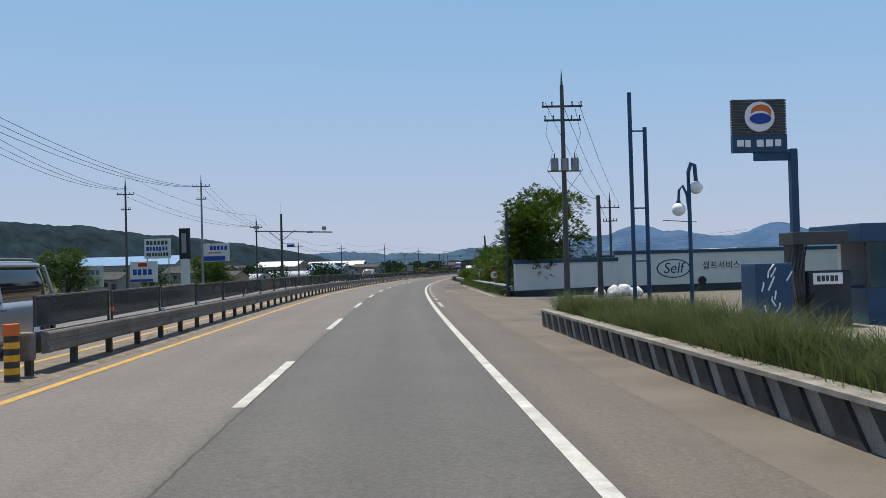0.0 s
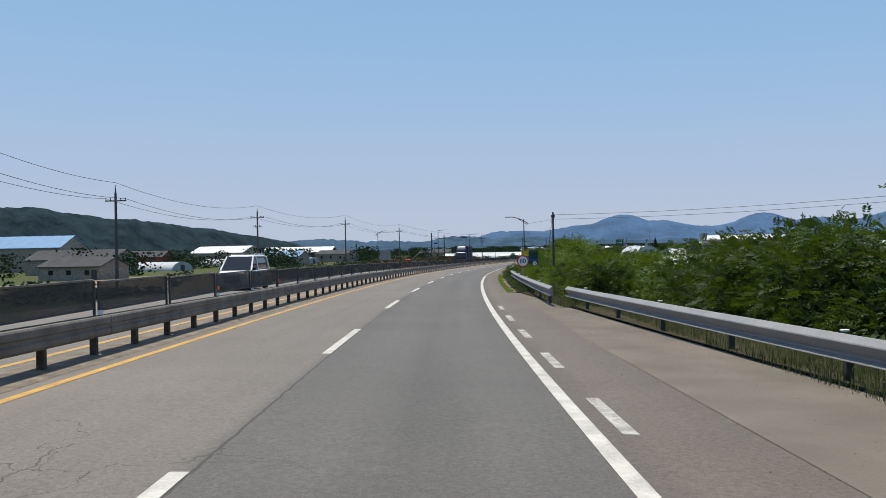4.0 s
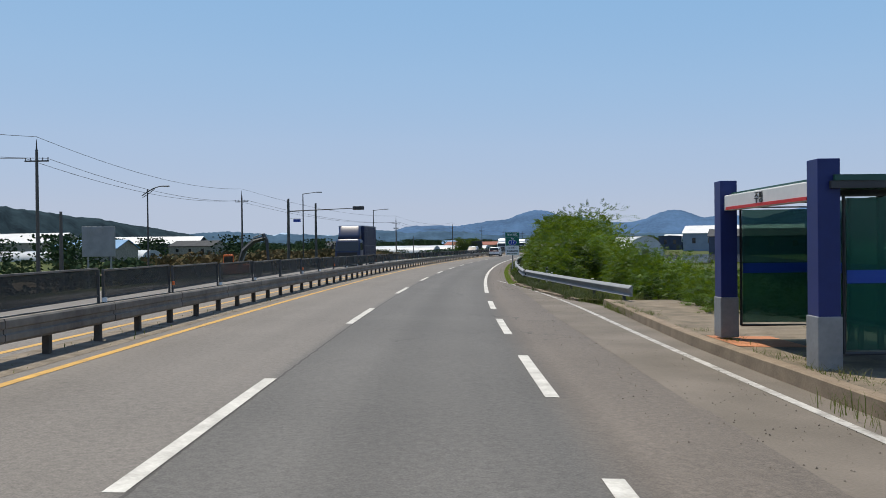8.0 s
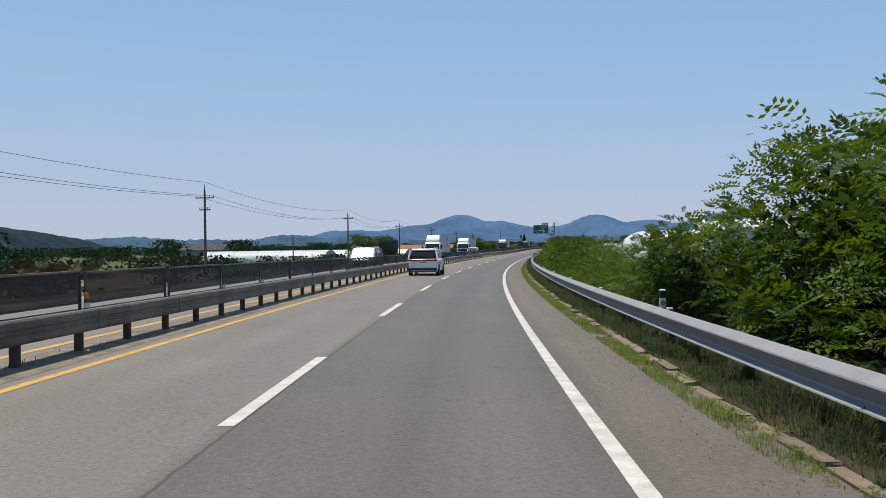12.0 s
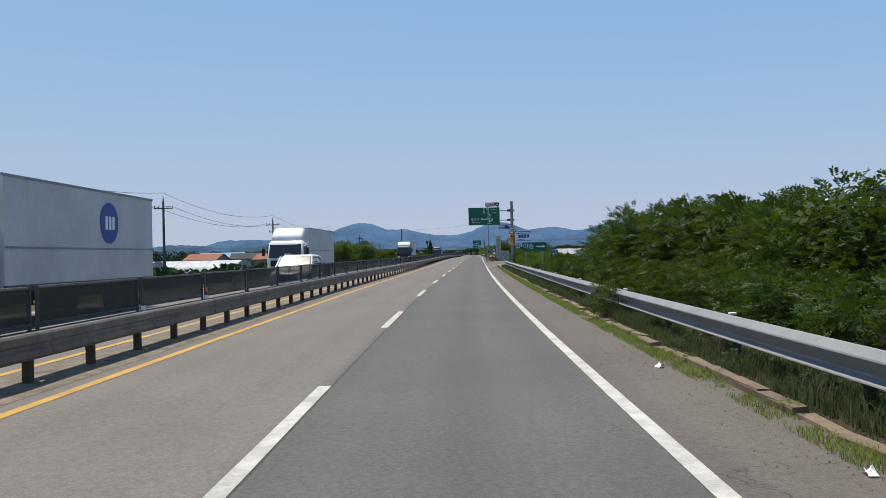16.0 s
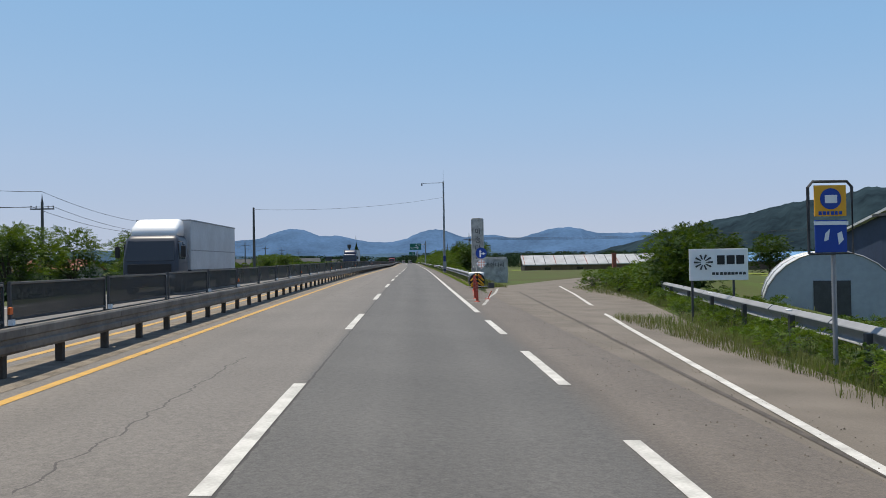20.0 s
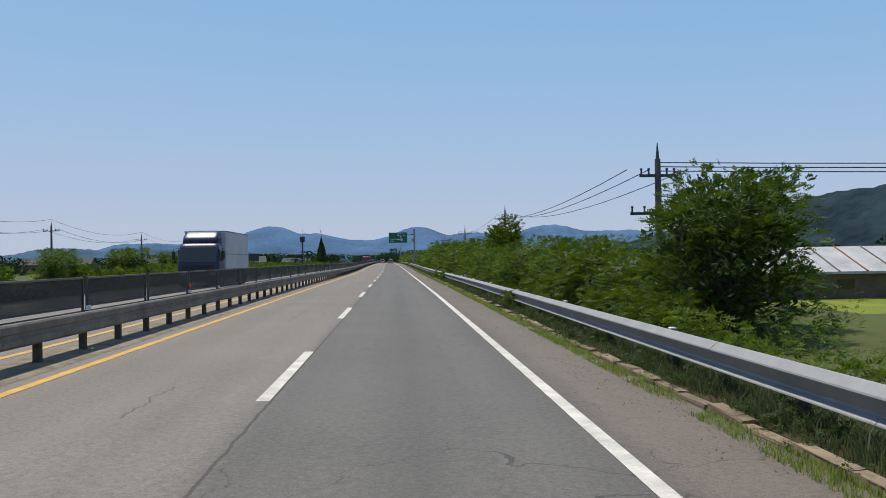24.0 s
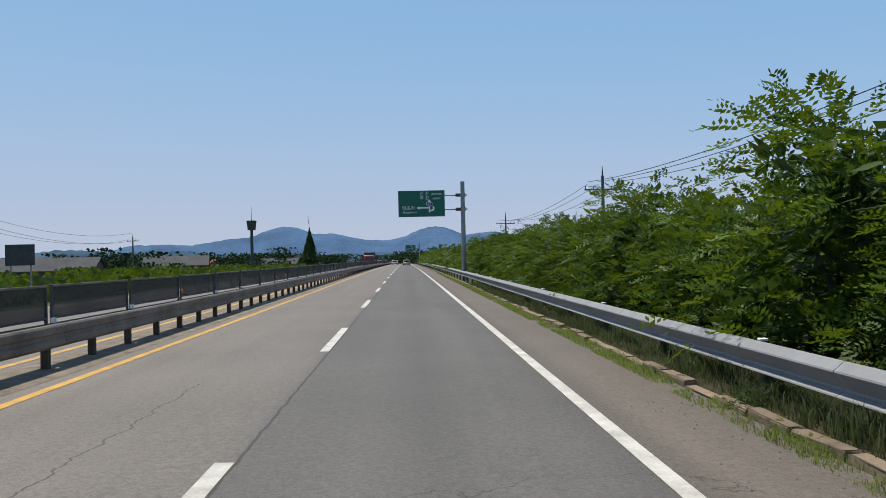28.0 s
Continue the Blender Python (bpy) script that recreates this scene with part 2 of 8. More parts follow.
M["dirty_concrete"] = material("dirty_concrete", (0.1584, 0.1296, 0.0936), 0.95, vary=0.2, scale=1.8, grain=25, bump=0.5, second=(0.0792, 0.0648, 0.04464))
M["soil"] = material("soil", (0.144, 0.108, 0.072), 0.95, vary=0.3, scale=1.5, grain=20, bump=0.6)
M["median_dust"] = material("median_dust", (0.165, 0.14, 0.11), 0.95, vary=0.25, scale=2.6, grain=28, bump=0.6, second=(0.085, 0.072, 0.055))
M["meadow"] = material("meadow", (0.045, 0.065, 0.02), 0.95, vary=0.35, scale=0.15, grain=3, bump=0.5, second=(0.06, 0.058, 0.028), spec=0.08)
M["leaf"] = material("leaf", (0.050, 0.09, 0.01), 0.5, vary=0.3, scale=0.9, grain=6, bump=0, random_tint=0.18, second=(0.024, 0.052, 0.008), spec=0.12)
# darker copy of leaf: hedge shade put into colour; also for dark trees
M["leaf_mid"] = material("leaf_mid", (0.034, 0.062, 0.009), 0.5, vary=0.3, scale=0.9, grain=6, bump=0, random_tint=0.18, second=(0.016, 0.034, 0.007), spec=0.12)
M["weed"] = material("weed", (0.075, 0.125, 0.014), 0.6, vary=0.3, scale=1.1, grain=7, bump=0, random_tint=0.15, second=(0.035, 0.06, 0.012), spec=0.12)
M["gutter_green"] = material("gutter_green", (0.09, 0.125, 0.026), 0.7, vary=0.35, scale=1.6, grain=11, bump=0, second=(0.06, 0.068, 0.022), spec=0.1)
# dull dark foliage; also the painted shade inside the crowns
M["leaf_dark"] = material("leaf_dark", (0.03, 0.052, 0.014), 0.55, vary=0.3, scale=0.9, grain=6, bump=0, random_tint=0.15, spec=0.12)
M["grass"] = material("grass", (0.051, 0.0714, 0.0204), 0.7, vary=0.35, scale=1.2, grain=9, bump=0, second=(0.0884, 0.0714, 0.034), spec=0.12)
M["long_grass"] = material("long_grass", (0.036, 0.05, 0.02), 0.6, vary=0.35, scale=2.2, grain=14, bump=0, second=(0.026, 0.03, 0.014), spec=0.15)
M["island_grass"] = material("island_grass", (0.055, 0.07, 0.026), 0.6, vary=0.35, scale=2.2, grain=14, bump=0, second=(0.03, 0.042, 0.016), spec=0.15)
M["stone_chip"] = material("stone_chip", (0.144, 0.1224, 0.1008), 0.9, vary=0.4, scale=30, grain=60, bump=0, second=(0.0504, 0.0432, 0.036))
M["verge_soil"] = material("verge_soil", (0.045, 0.036, 0.0216), 0.95, vary=0.35, scale=2.0, grain=22, bump=0.7, second=(0.0216, 0.0252, 0.012), spec=0.1)
M["tan_kerb"] = material("tan_kerb", (0.1584, 0.1238, 0.0864), 0.92, vary=0.25, scale=2.4, grain=30, bump=0.5, second=(0.1224, 0.0936, 0.0648), random_tint=0.22)
M["bark"] = material("bark", (0.045, 0.037, 0.03), 0.9, vary=0.3, scale=6, grain=40, bump=0.6)
M["pole"] = material("pole", (0.085, 0.083, 0.078), 0.8, vary=0.15, scale=2, grain=30, bump=0.15)
M["dark_steel"] = material("dark_steel", (0.06, 0.062, 0.065), 0.6, 0.3, vary=0.2, scale=3, grain=20, bump=0.05)
M["grey_steel"] = material("grey_steel", (0.25, 0.26, 0.27), 0.5, 0.4, vary=0.15, scale=2, grain=15, bump=0.03)
M["cable"] = material("cable", (0.03, 0.03, 0.03), 0.7, bump=0)
M["white_paint"] = material("white_paint", (0.612, 0.612, 0.595), 0.6, vary=0.07, scale=0.8, grain=10, bump=0.08)
M["blue_paint"] = material("blue_paint", (0.014, 0.055, 0.12), 0.5, vary=0.15, scale=1.5, grain=10, bump=0.03)
M["navy"] = material("navy", (0.012, 0.022, 0.12), 0.45, vary=0.12, scale=2, grain=10, bump=0.02)
M["sign_green"] = material("sign_green", (0.004, 0.115, 0.075), 0.45, vary=0.08, scale=2, grain=10, bump=0.0)
M["sign_white"] = material("sign_white", (0.75, 0.76, 0.76), 0.5, vary=0.04, scale=2, grain=10, bump=0.0)
M["sign_red"] = material("sign_red", (0.50, 0.02, 0.015), 0.5, vary=0.05, scale=2, bump=0)
M["sign_blue"] = material("sign_blue", (0.008, 0.05, 0.30), 0.45, vary=0.06, scale=2, bump=0)
M["sign_yellow"] = material("sign_yellow", (0.75, 0.36, 0.02), 0.5, vary=0.06, scale=2, bump=0)
M["sign_brown"] = material("sign_brown", (0.10, 0.035, 0.02), 0.5, vary=0.06, scale=2, bump=0)
M["black"] = material("black", (0.012, 0.012, 0.013), 0.55, vary=0.1, bump=0)
M["orange_post"] = material("orange_post", (0.38, 0.038, 0.018), 0.55, vary=0.15, scale=6, grain=20, bump=0.03, second=(0.2, 0.035, 0.02))
M["film"] = material("film", (0.4675, 0.4845, 0.493), 0.35, vary=0.15, scale=0.5, grain=4, bump=0.05)
# backdrop mountains: distance haze put into the blue colours and a glow
M["hazed_far_hill"] = material("hazed_far_hill", (0.04, 0.075, 0.135), 0.95, vary=0.25, scale=0.006, grain=0.06, bump=0, glow=0.6, spec=0.03)
M["hazed_farthest_hill"] = material("hazed_farthest_hill", (0.19, 0.255, 0.335), 0.95, vary=0.1, scale=0.004, grain=0.04, bump=0, glow=0.62, spec=0.03)
# dark woods, blued by distance haze painted into the base colour
M["hazed_near_wood"] = material("hazed_near_wood", (0.015, 0.027, 0.034), 0.95, vary=0.5, scale=0.03, grain=0.16, bump=0, second=(0.007, 0.014, 0.020), spec=0.03)
M["pale_asphalt"] = material("pale_asphalt", (0.1269, 0.1096, 0.09141), 0.9, vary=0.16, scale=0.7, grain=40, bump=0.35, second=(0.0936, 0.08064, 0.0648))
M["dark_patch"] = material("dark_patch", (0.072, 0.06624, 0.06048), 0.85, vary=0.2, scale=1.2, grain=45, bump=0.4)
M["kerb_black"] = material("kerb_black", (0.028, 0.026, 0.024), 0.85, vary=0.35, scale=4, grain=20, bump=0.3, second=(0.06, 0.055, 0.046))
M["dark_base"] = material("dark_base", (0.035, 0.04, 0.05), 0.8, vary=0.2, scale=1.5, grain=20, bump=0.1)
M["sign_orange"] = material("sign_orange", (0.65, 0.13, 0.02), 0.5, vary=0.06, bump=0)
M["sign_yellow_bright"] = material("sign_yellow_bright", (0.75, 0.52, 0.03), 0.55, vary=0.08, scale=3, bump=0)
M["shelter_green"] = material("shelter_green", (0.02, 0.075, 0.06), 0.35, vary=0.15, scale=2, bump=0.02)
M["orange_tile"] = material("orange_tile", (0.324, 0.1368, 0.0648), 0.9, vary=0.25, scale=3, grain=20, bump=0.4)
M["dull_band"] = material("dull_band", (0.33, 0.11, 0.08), 0.6, vary=0.2, bump=0)
M["pink"] = material("pink", (0.62, 0.33, 0.26), 0.7, vary=0.1, bump=0)
M["stone"] = material("stone", (0.42, 0.41, 0.38), 0.9, vary=0.2, scale=2.5, grain=25, bump=0.5, second=(0.24, 0.235, 0.22))
M["brick"] = material("brick", (0.24, 0.08, 0.055), 0.9, vary=0.25, scale=3, grain=15, bump=0.4)
M["roof_blue"] = material("roof_blue", (0.10, 0.22, 0.38), 0.5, vary=0.15, scale=0.5, grain=4, bump=0.1)
M["roof_grey"] = material("roof_grey", (0.065, 0.068, 0.072), 0.9, vary=0.2, scale=0.5, grain=4, bump=0.1, spec=0.1)
M["roof_white"] = material("roof_white", (0.527, 0.5355, 0.5355), 0.5, vary=0.08, scale=0.4, grain=4, bump=0.1)
M["roof_red"] = material("roof_red", (0.2, 0.06, 0.035), 0.7, vary=0.2, scale=0.8, grain=6, bump=0.2)
M["roof_film"] = material("roof_film", (0.30, 0.31, 0.32), 0.5, vary=0.2, scale=0.6, grain=3, bump=0.1)
M["wall_blue"] = material("wall_blue", (0.20, 0.25, 0.33), 0.7, vary=0.12, scale=0.5, grain=4, bump=0.1)
M["navy_wall"] = material("navy_wall", (0.03, 0.045, 0.085), 0.6, vary=0.2, scale=0.5, grain=4, bump=0.1)
M["brown_wall"] = material("brown_wall", (0.10, 0.075, 0.055), 0.8, vary=0.3, scale=0.6, grain=4, bump=0.2)
# darker, bluer copy of film: shade on greenhouse ends put into colour
M["shaded_film"] = material("shaded_film", (0.30, 0.34, 0.38), 0.5, vary=0.12, scale=0.5, grain=4, bump=0)
M["water"] = material("water", (0.14, 0.15, 0.13), 0.06, vary=0.25, scale=0.12, grain=1.5, bump=0.03, spec=0.6)
M["rice"] = material("rice", (0.1224, 0.1512, 0.0252), 0.9, vary=0.2, scale=0.25, grain=8, bump=0.5, spec=0.1)
M["soil_pale"] = material("soil_pale", (0.1872, 0.144, 0.0936), 0.95, vary=0.25, scale=0.3, grain=6, bump=0.4, spec=0.1)
M["leaf_far"] = material("leaf_far", (0.032, 0.055, 0.026), 0.8, vary=0.4, scale=0.05, grain=0.8, bump=0, spec=0.05)
M["dry_reed"] = material("dry_reed", (0.12, 0.088, 0.045), 0.9, vary=0.3, scale=0.4, grain=3, bump=0, second=(0.06, 0.055, 0.025), spec=0.05)
M["tyre"] = material("tyre", (0.015, 0.015, 0.016), 0.85, vary=0.2, bump=0.1)
M["tail_red"] = material("tail_red", (0.22, 0.008, 0.008), 0.25, vary=0.1, bump=0)
M["car_white"] = material("car_white", (0.72, 0.73, 0.74), 0.22, vary=0.03, bump=0, spec=0.6)
M["car_silver"] = material("car_silver", (0.42, 0.43, 0.45), 0.28, 0.5, vary=0.04, bump=0)
M["car_red"] = material("car_red", (0.25, 0.02, 0.03), 0.3, vary=0.05, bump=0)
M["navy_paint"] = material("navy_paint", (0.012, 0.022, 0.065), 0.35, vary=0.15, scale=1, bump=0.02)
M["cab_grey"] = material("cab_grey", (0.035, 0.042, 0.058), 0.4, vary=0.1, bump=0.02)
M["truck_silver"] = material("truck_silver", (0.46, 0.48, 0.50), 0.45, 0.2, vary=0.12, scale=0.8, grain=6, bump=0.04)
M["car_glass"] = material("car_glass", (0.012, 0.014, 0.017), 0.08, vary=0.1, bump=0, spec=0.7)
M["green_glass"] = glass("green_glass", (0.03, 0.16, 0.12), 0.08, 0.62)
M["booth_glass"] = glass("booth_glass", (0.05, 0.12, 0.16), 0.05, 0.5)
# haze over the low hills put into the colour, with a faint glow
M["hazed_mid_hill"] = material("hazed_mid_hill", (0.034, 0.062, 0.095), 0.95, vary=0.4, scale=0.012, grain=0.09, bump=0, second=(0.024, 0.046, 0.074), glow=0.25, spec=0.03)


def let_light_through(name, glow_colour, share):
    """Thin leaves pass some light."""
    m = M[name]
    n, l = m.node_tree.nodes, m.node_tree.links
    tl, mix = n.new("ShaderNodeBsdfTranslucent"), n.new("ShaderNodeMixShader")
    tl.inputs[0].default_value = (*glow_colour, 1)
    mix.inputs[0].default_value = share
    l.new(n["Principled BSDF"].outputs[0], mix.inputs[1])
    l.new(tl.outputs[0], mix.inputs[2])
    l.new(mix.outputs[0], n["Material Output"].inputs[0])


let_light_through("leaf", (0.19, 0.28, 0.012), 0.20)
let_light_through("leaf_mid", (0.12, 0.19, 0.012), 0.2)
let_light_through("leaf_dark", (0.07, 0.13, 0.02), 0.2)
let_light_through("weed", (0.16, 0.25, 0.02), 0.28)
let_light_through("long_grass", (0.10, 0.135, 0.045), 0.28)
let_light_through("gutter_green", (0.24, 0.33, 0.05), 0.4)
let_light_through("island_grass", (0.12, 0.16, 0.05), 0.28)
let_light_through("grass", (0.16, 0.22, 0.04), 0.25)


# ---------------------------------------------------------------- building blocks
def mesh_of(name, verts, faces, mats, smooth=False):
    me = bpy.data.meshes.new(name)
    me.from_pydata([tuple(v) for v in verts], [], faces)
    for m in (mats if isinstance(mats, (list, tuple)) else [mats]):
        me.materials.append(m)
    if smooth:
        me.shade_smooth()
    me.update()
    return me


def part(name, data, mat=None, parent=None, label="", m=None):
    """Links a bmesh or a mesh as ONE mesh object under a thing or a part."""
    if isinstance(data, bmesh.types.BMesh):
        me = bpy.data.meshes.new(name)
        data.to_mesh(me)
        data.free()
        me.materials.append(mat)
        data = me
    ob = new(name, data)
    if parent:
        ob.parent = parent
    if m is not None:
        ob.matrix_basis = m
    return tagged(ob, label)


def thing(name, m, label, category, group="", kind=""):
    ob = new(name)
    ob.empty_display_size = 0.2
    ob.matrix_basis = m
    return tagged(ob, label, category, group, kind)


def box(x0, y0, z0, x1, y1, z1, bm=None, bevel=0.0):
    bm = bm or bmesh.new()
    r = bmesh.ops.create_cube(bm, size=1.0, matrix=Matrix.LocRotScale(((x0 + x1) / 2, (y0 + y1) / 2, (z0 + z1) / 2), None, (x1 - x0, y1 - y0, z1 - z0)))
    if bevel:
        es = list({e for v in r["verts"] for e in v.link_edges})
        bmesh.ops.bevel(bm, geom=es, offset=bevel, segments=2, affect="EDGES", profile=0.6)
    return bm


def rod(a, b, r0, r1=None, n=10, bm=None):
    """A round bar from a to b, tapering from r0 to r1."""
    bm = bm or bmesh.new()
    a, b = Vector(a), Vector(b)
    m = Matrix.Translation((a + b) / 2) @ (b - a).to_track_quat("Z", "Y").to_matrix().to_4x4()
    bmesh.ops.create_cone(bm, cap_ends=True, segments=n, radius1=r0, radius2=r0 if r1 is None else r1, depth=(b - a).length, matrix=m)
    return bm


def tube(points, r, n=8, bm=None):
    """A round tube through the points."""
    bm = bm or bmesh.new()
    pts = [Vector(p) for p in points]
    rings = []
    for i, p in enumerate(pts):
        d = (pts[min(i + 1, len(pts) - 1)] - pts[max(i - 1, 0)]).normalized()
        q = d.to_track_quat("Z", "Y")
        rings.append([bm.verts.new(p + q @ Vector((r * math.cos(k * math.tau / n), r * math.sin(k * math.tau / n), 0))) for k in range(n)])
    for a, b in zip(rings, rings[1:]):
        for k in range(n):
            bm.faces.new((a[k], a[(k + 1) % n], b[(k + 1) % n], b[k]))
    bm.faces.new(rings[0][::-1])
    bm.faces.new(rings[-1])
    return bm


def slab(points, z0, z1, bm=None):
    """An upright prism over a plan outline."""
    bm = bm or bmesh.new()
    lo, hi = [bm.verts.new((x, y, z0)) for x, y in points], [bm.verts.new((x, y, z1)) for x, y in points]
    k = len(points)
    bm.faces.new(lo[::-1])
    bm.faces.new(hi)
    for i in range(k):
        bm.faces.new((lo[i], lo[(i + 1) % k], hi[(i + 1) % k], hi[i]))
    return bm


def sweep(name, profile, s0, s1, step, mat, closed=False, smooth=False, wob=None):
    """A profile of (u, z) carried along the road, with a uv map of (s, u)."""
    k = max(1, round((s1 - s0) / step))
    ss = [s0 + (s1 - s0) * i / k for i in range(k + 1)]
    verts, faces, uvs = [], [], []
    w = len(profile)
    for s in ss:
        for j, (u, z) in enumerate(profile):
            if wob:
                u, z = wob(s, j, u, z)
            verts.append(on(s, u, z))
            uvs.append((s, u))
    for i in range(k):
        for j in range(w if closed else w - 1):
            a, b = i * w + j, i * w + (j + 1) % w
            faces.append((a, b, b + w, a + w))
    if closed:
        faces += [tuple(range(w))[::-1], tuple(range(k * w, k * w + w))]
    me = mesh_of(name, verts, faces, mat, smooth)
    lay = me.uv_layers.new(name="lane")
    idx = np.zeros(len(me.loops), dtype=np.int32)
    me.loops.foreach_get("vertex_index", idx)
    lay.data.foreach_set("uv", np.array(uvs, dtype=np.float32)[idx].ravel())
    return me


def text_mesh(body, size, mat, name="lettering", depth=0.004, align="CENTER", shear=0.0):
    """Lettering lying in x and z, facing -y."""
    cu = bpy.data.curves.new(name, "FONT")
    cu.body, cu.size, cu.extrude, cu.align_x, cu.align_y, cu.shear = body, size, depth, align, "CENTER", shear
    ob = bpy.data.objects.new(name, cu)
    me = bpy.data.meshes.new_from_object(ob)
    bpy.data.objects.remove(ob)
    me.transform(Matrix.Rotation(radians(90), 4, "X"))
    me.materials.clear()
    me.materials.append(mat)
    return me


# ---------------------------------------------------------------- ground
def field_level(s):
    return -4.3 if s > 120 else (-2.2 if s < 0 else -2.2 - 2.1 * s / 120)


def side_reach(s):
    """How far right the level ground of the side road reaches."""
    return float(np.interp(s, [498, 504, 530, 560, 576, 590, 612, 640, 646], [5, 10, 15, 19, 24, 32, 42, 46, 5])) if 498 < s < 646 else 0.0


def ground_mesh():
    us = [-420, -260, -150, -90, -60, -40, -30, -24, -19, -16, -14.2, -13.4, -12.6, -4, 0, 4, 5.2, 6.2, 7.2, 8.6, 10.5, 13, 17, 22, 28, 36, 48, 64, 90, 140, 220, 330]
    ss = [-300, -200, -120, -70] + list(np.arange(-40, 1060, 6.0)) + [1090, 1140, 1220, 1350]
    verts, faces = [], []
    for s in ss:
        yard = 1.0 if s < 52 else max(0.0, 1 - (s - 52) / 8)
        side = side_reach(s)
        for u in us:
            p = on(s, u)
            if -12.7 < u < 5.3:
                z = p.z - 0.12
            else:
                f = field_level(s)
                a = (u - 5.2) if u > 0 else (-12.6 - u)
                base = p.z - 0.10
                drop = min(1.0, max(0.0, (a - 2.2) / 7.0))
                drop = drop * drop * (3 - 2 * drop)
                z = base + (f - base) * drop
                if u > 0 and u < 60 and yard:
                    z = z + (base - z) * yard * (1 if u < 40 else (60 - u) / 20)
                if 0 < u < side:
                    z = base - 0.03
                z += (0.0 if 0 < u < side else 0.12) * noise.noise(Vector((p.x * 0.11, p.y * 0.11, 0))) * min(1, a / 3)
            verts.append((p.x, p.y, z))
    w = len(us)
    for i in range(len(ss) - 1):
        for j in range(w - 1):
            a = i * w + j
            faces.append((a, a + 1, a + w + 1, a + w))
    k = len(verts)
    verts += [(-6000, -6000, -4.6), (6000, -6000, -4.6), (6000, 6000, -4.6), (-6000, 6000, -4.6)]
    faces.append((k, k + 1, k + 2, k + 3))
    return mesh_of("ground", verts, faces, M["meadow"], True)


tagged(part("ground", ground_mesh()), "green and straw-coloured farmland beside the embanked highway", "ground", kind="structure")
road = tagged(part("road", sweep("road", [(-12.4, 0), (-8.2, 0), (-4.3, 0), (-3.0, 0), (0, 0), (3.5, 0), (4.3, 0), (5.1, 0)], -40, 1058, 3.0, M["asphalt"])),
              "worn grey asphalt of a divided four-lane highway", "road", kind="structure")


# ---------------------------------------------------------------- painted lines
def stripe(name, u, width, s0, s1, mat, label, lift=0.005):
    return part(name, sweep(name, [(u - width / 2, lift), (u + width / 2, lift)], s0, s1, 2.0, mat), None, None, label)


markings = thing("road_marking", Matrix(), "white and yellow thermoplastic lane lines on the asphalt", "marking", kind="structure")


def line(name, u, width, s0, s1, mat):
    ob = stripe(name, u, width, s0, s1, mat, "")
    ob.parent = markings
    return ob


for k in range(-3, 80):
    line("lane_dash", 0.0, 0.16, 15.02 + 13 * k - 5, 15.02 + 13 * k, M["white_line"])
for a, b in ((-40, 176.5), (233.2, 507), (537, 1056)):
    line("edge_line", 3.49, 0.17, a, b, M["white_line"])
for k in range(7):
    line("edge_dash", 3.49, 0.17, 179.6 + 7.36 * k, 183.5 + 7.36 * k, M["white_line"])
for k in range(4):
    line("edge_dash", 3.49, 0.17, 507.6 + 7.35 * k, 511.6 + 7.35 * k, M["white_line"])
line("median_line", -3.18, 0.16, -40, 1056, M["yellow_line"])
line("opposite_median_line", -4.95, 0.16, -40, 1056, M["yellow_line"])
line("far_edge_line", -11.8, 0.15, -40, 1056, M["white_line"])
for k in range(-3, 80):
    line("far_lane_dash", -8.35, 0.15, 9 + 13 * k, 14 + 13 * k, M["white_line"])


# ---------------------------------------------------------------- median barrier
def beam_profile_mesh(name, length, h, depth, mat):
    """A box-shaped steel rail, ribbed on its face: x is the face's way out, y along."""
    prof = [(0.0, 0.0), (depth * 0.75, 0.01), (depth, 0.05), (depth, h * 0.36), (depth * 0.78, h * 0.42), (depth * 0.78, h * 0.58), (depth, h * 0.64), (depth, h - 0.03),
            (depth * 0.85, h), (0.0, h)]
    verts, faces = [], []
    for y in (0.0, length):
        verts += [(x, y, z) for x, z in prof]
    w = len(prof)
    for j in range(w):
        faces.append((j, (j + 1) % w, w + (j + 1) % w, w + j))
    faces += [tuple(range(w))[::-1], tuple(range(w, 2 * w))]
    return mesh_of(name, verts, faces, mat)


def box_mesh(name, dims, mat, bevel=0.0):
    bm = box(*dims, bevel=bevel)
    me = bpy.data.meshes.new(name)
    bm.to_mesh(me)
    bm.free()
    me.materials.append(mat)
    return me


def screen_mat():
    m = bpy.data.materials.new("screen")
    m.use_nodes = True
    n, l = m.node_tree.nodes, m.node_tree.links
    b = n["Principled BSDF"]
    b.inputs["Base Color"].default_value = (0.026, 0.027, 0.024, 1)
    b.inputs["Roughness"].default_value = 0.75
    tr, mix = n.new("ShaderNodeBsdfTransparent"), n.new("ShaderNodeMixShader")
    geo, nz, mr = n.new("ShaderNodeNewGeometry"), n.new("ShaderNodeTexNoise"), n.new("ShaderNodeMapRange")
    nz.inputs["Scale"].default_value = 0.6
    l.new(geo.outputs["Position"], nz.inputs["Vector"])
    l.new(nz.outputs["Fac"], mr.inputs["Value"])
    mr.inputs["To Min"].default_value, mr.inputs["To Max"].default_value = 0.12, 0.38
    l.new(mr.outputs[0], mix.inputs[0])
    l.new(b.outputs[0], mix.inputs[1])
    l.new(tr.outputs[0], mix.inputs[2])
    l.new(mix.outputs[0], n["Material Output"].inputs[0])
    return m


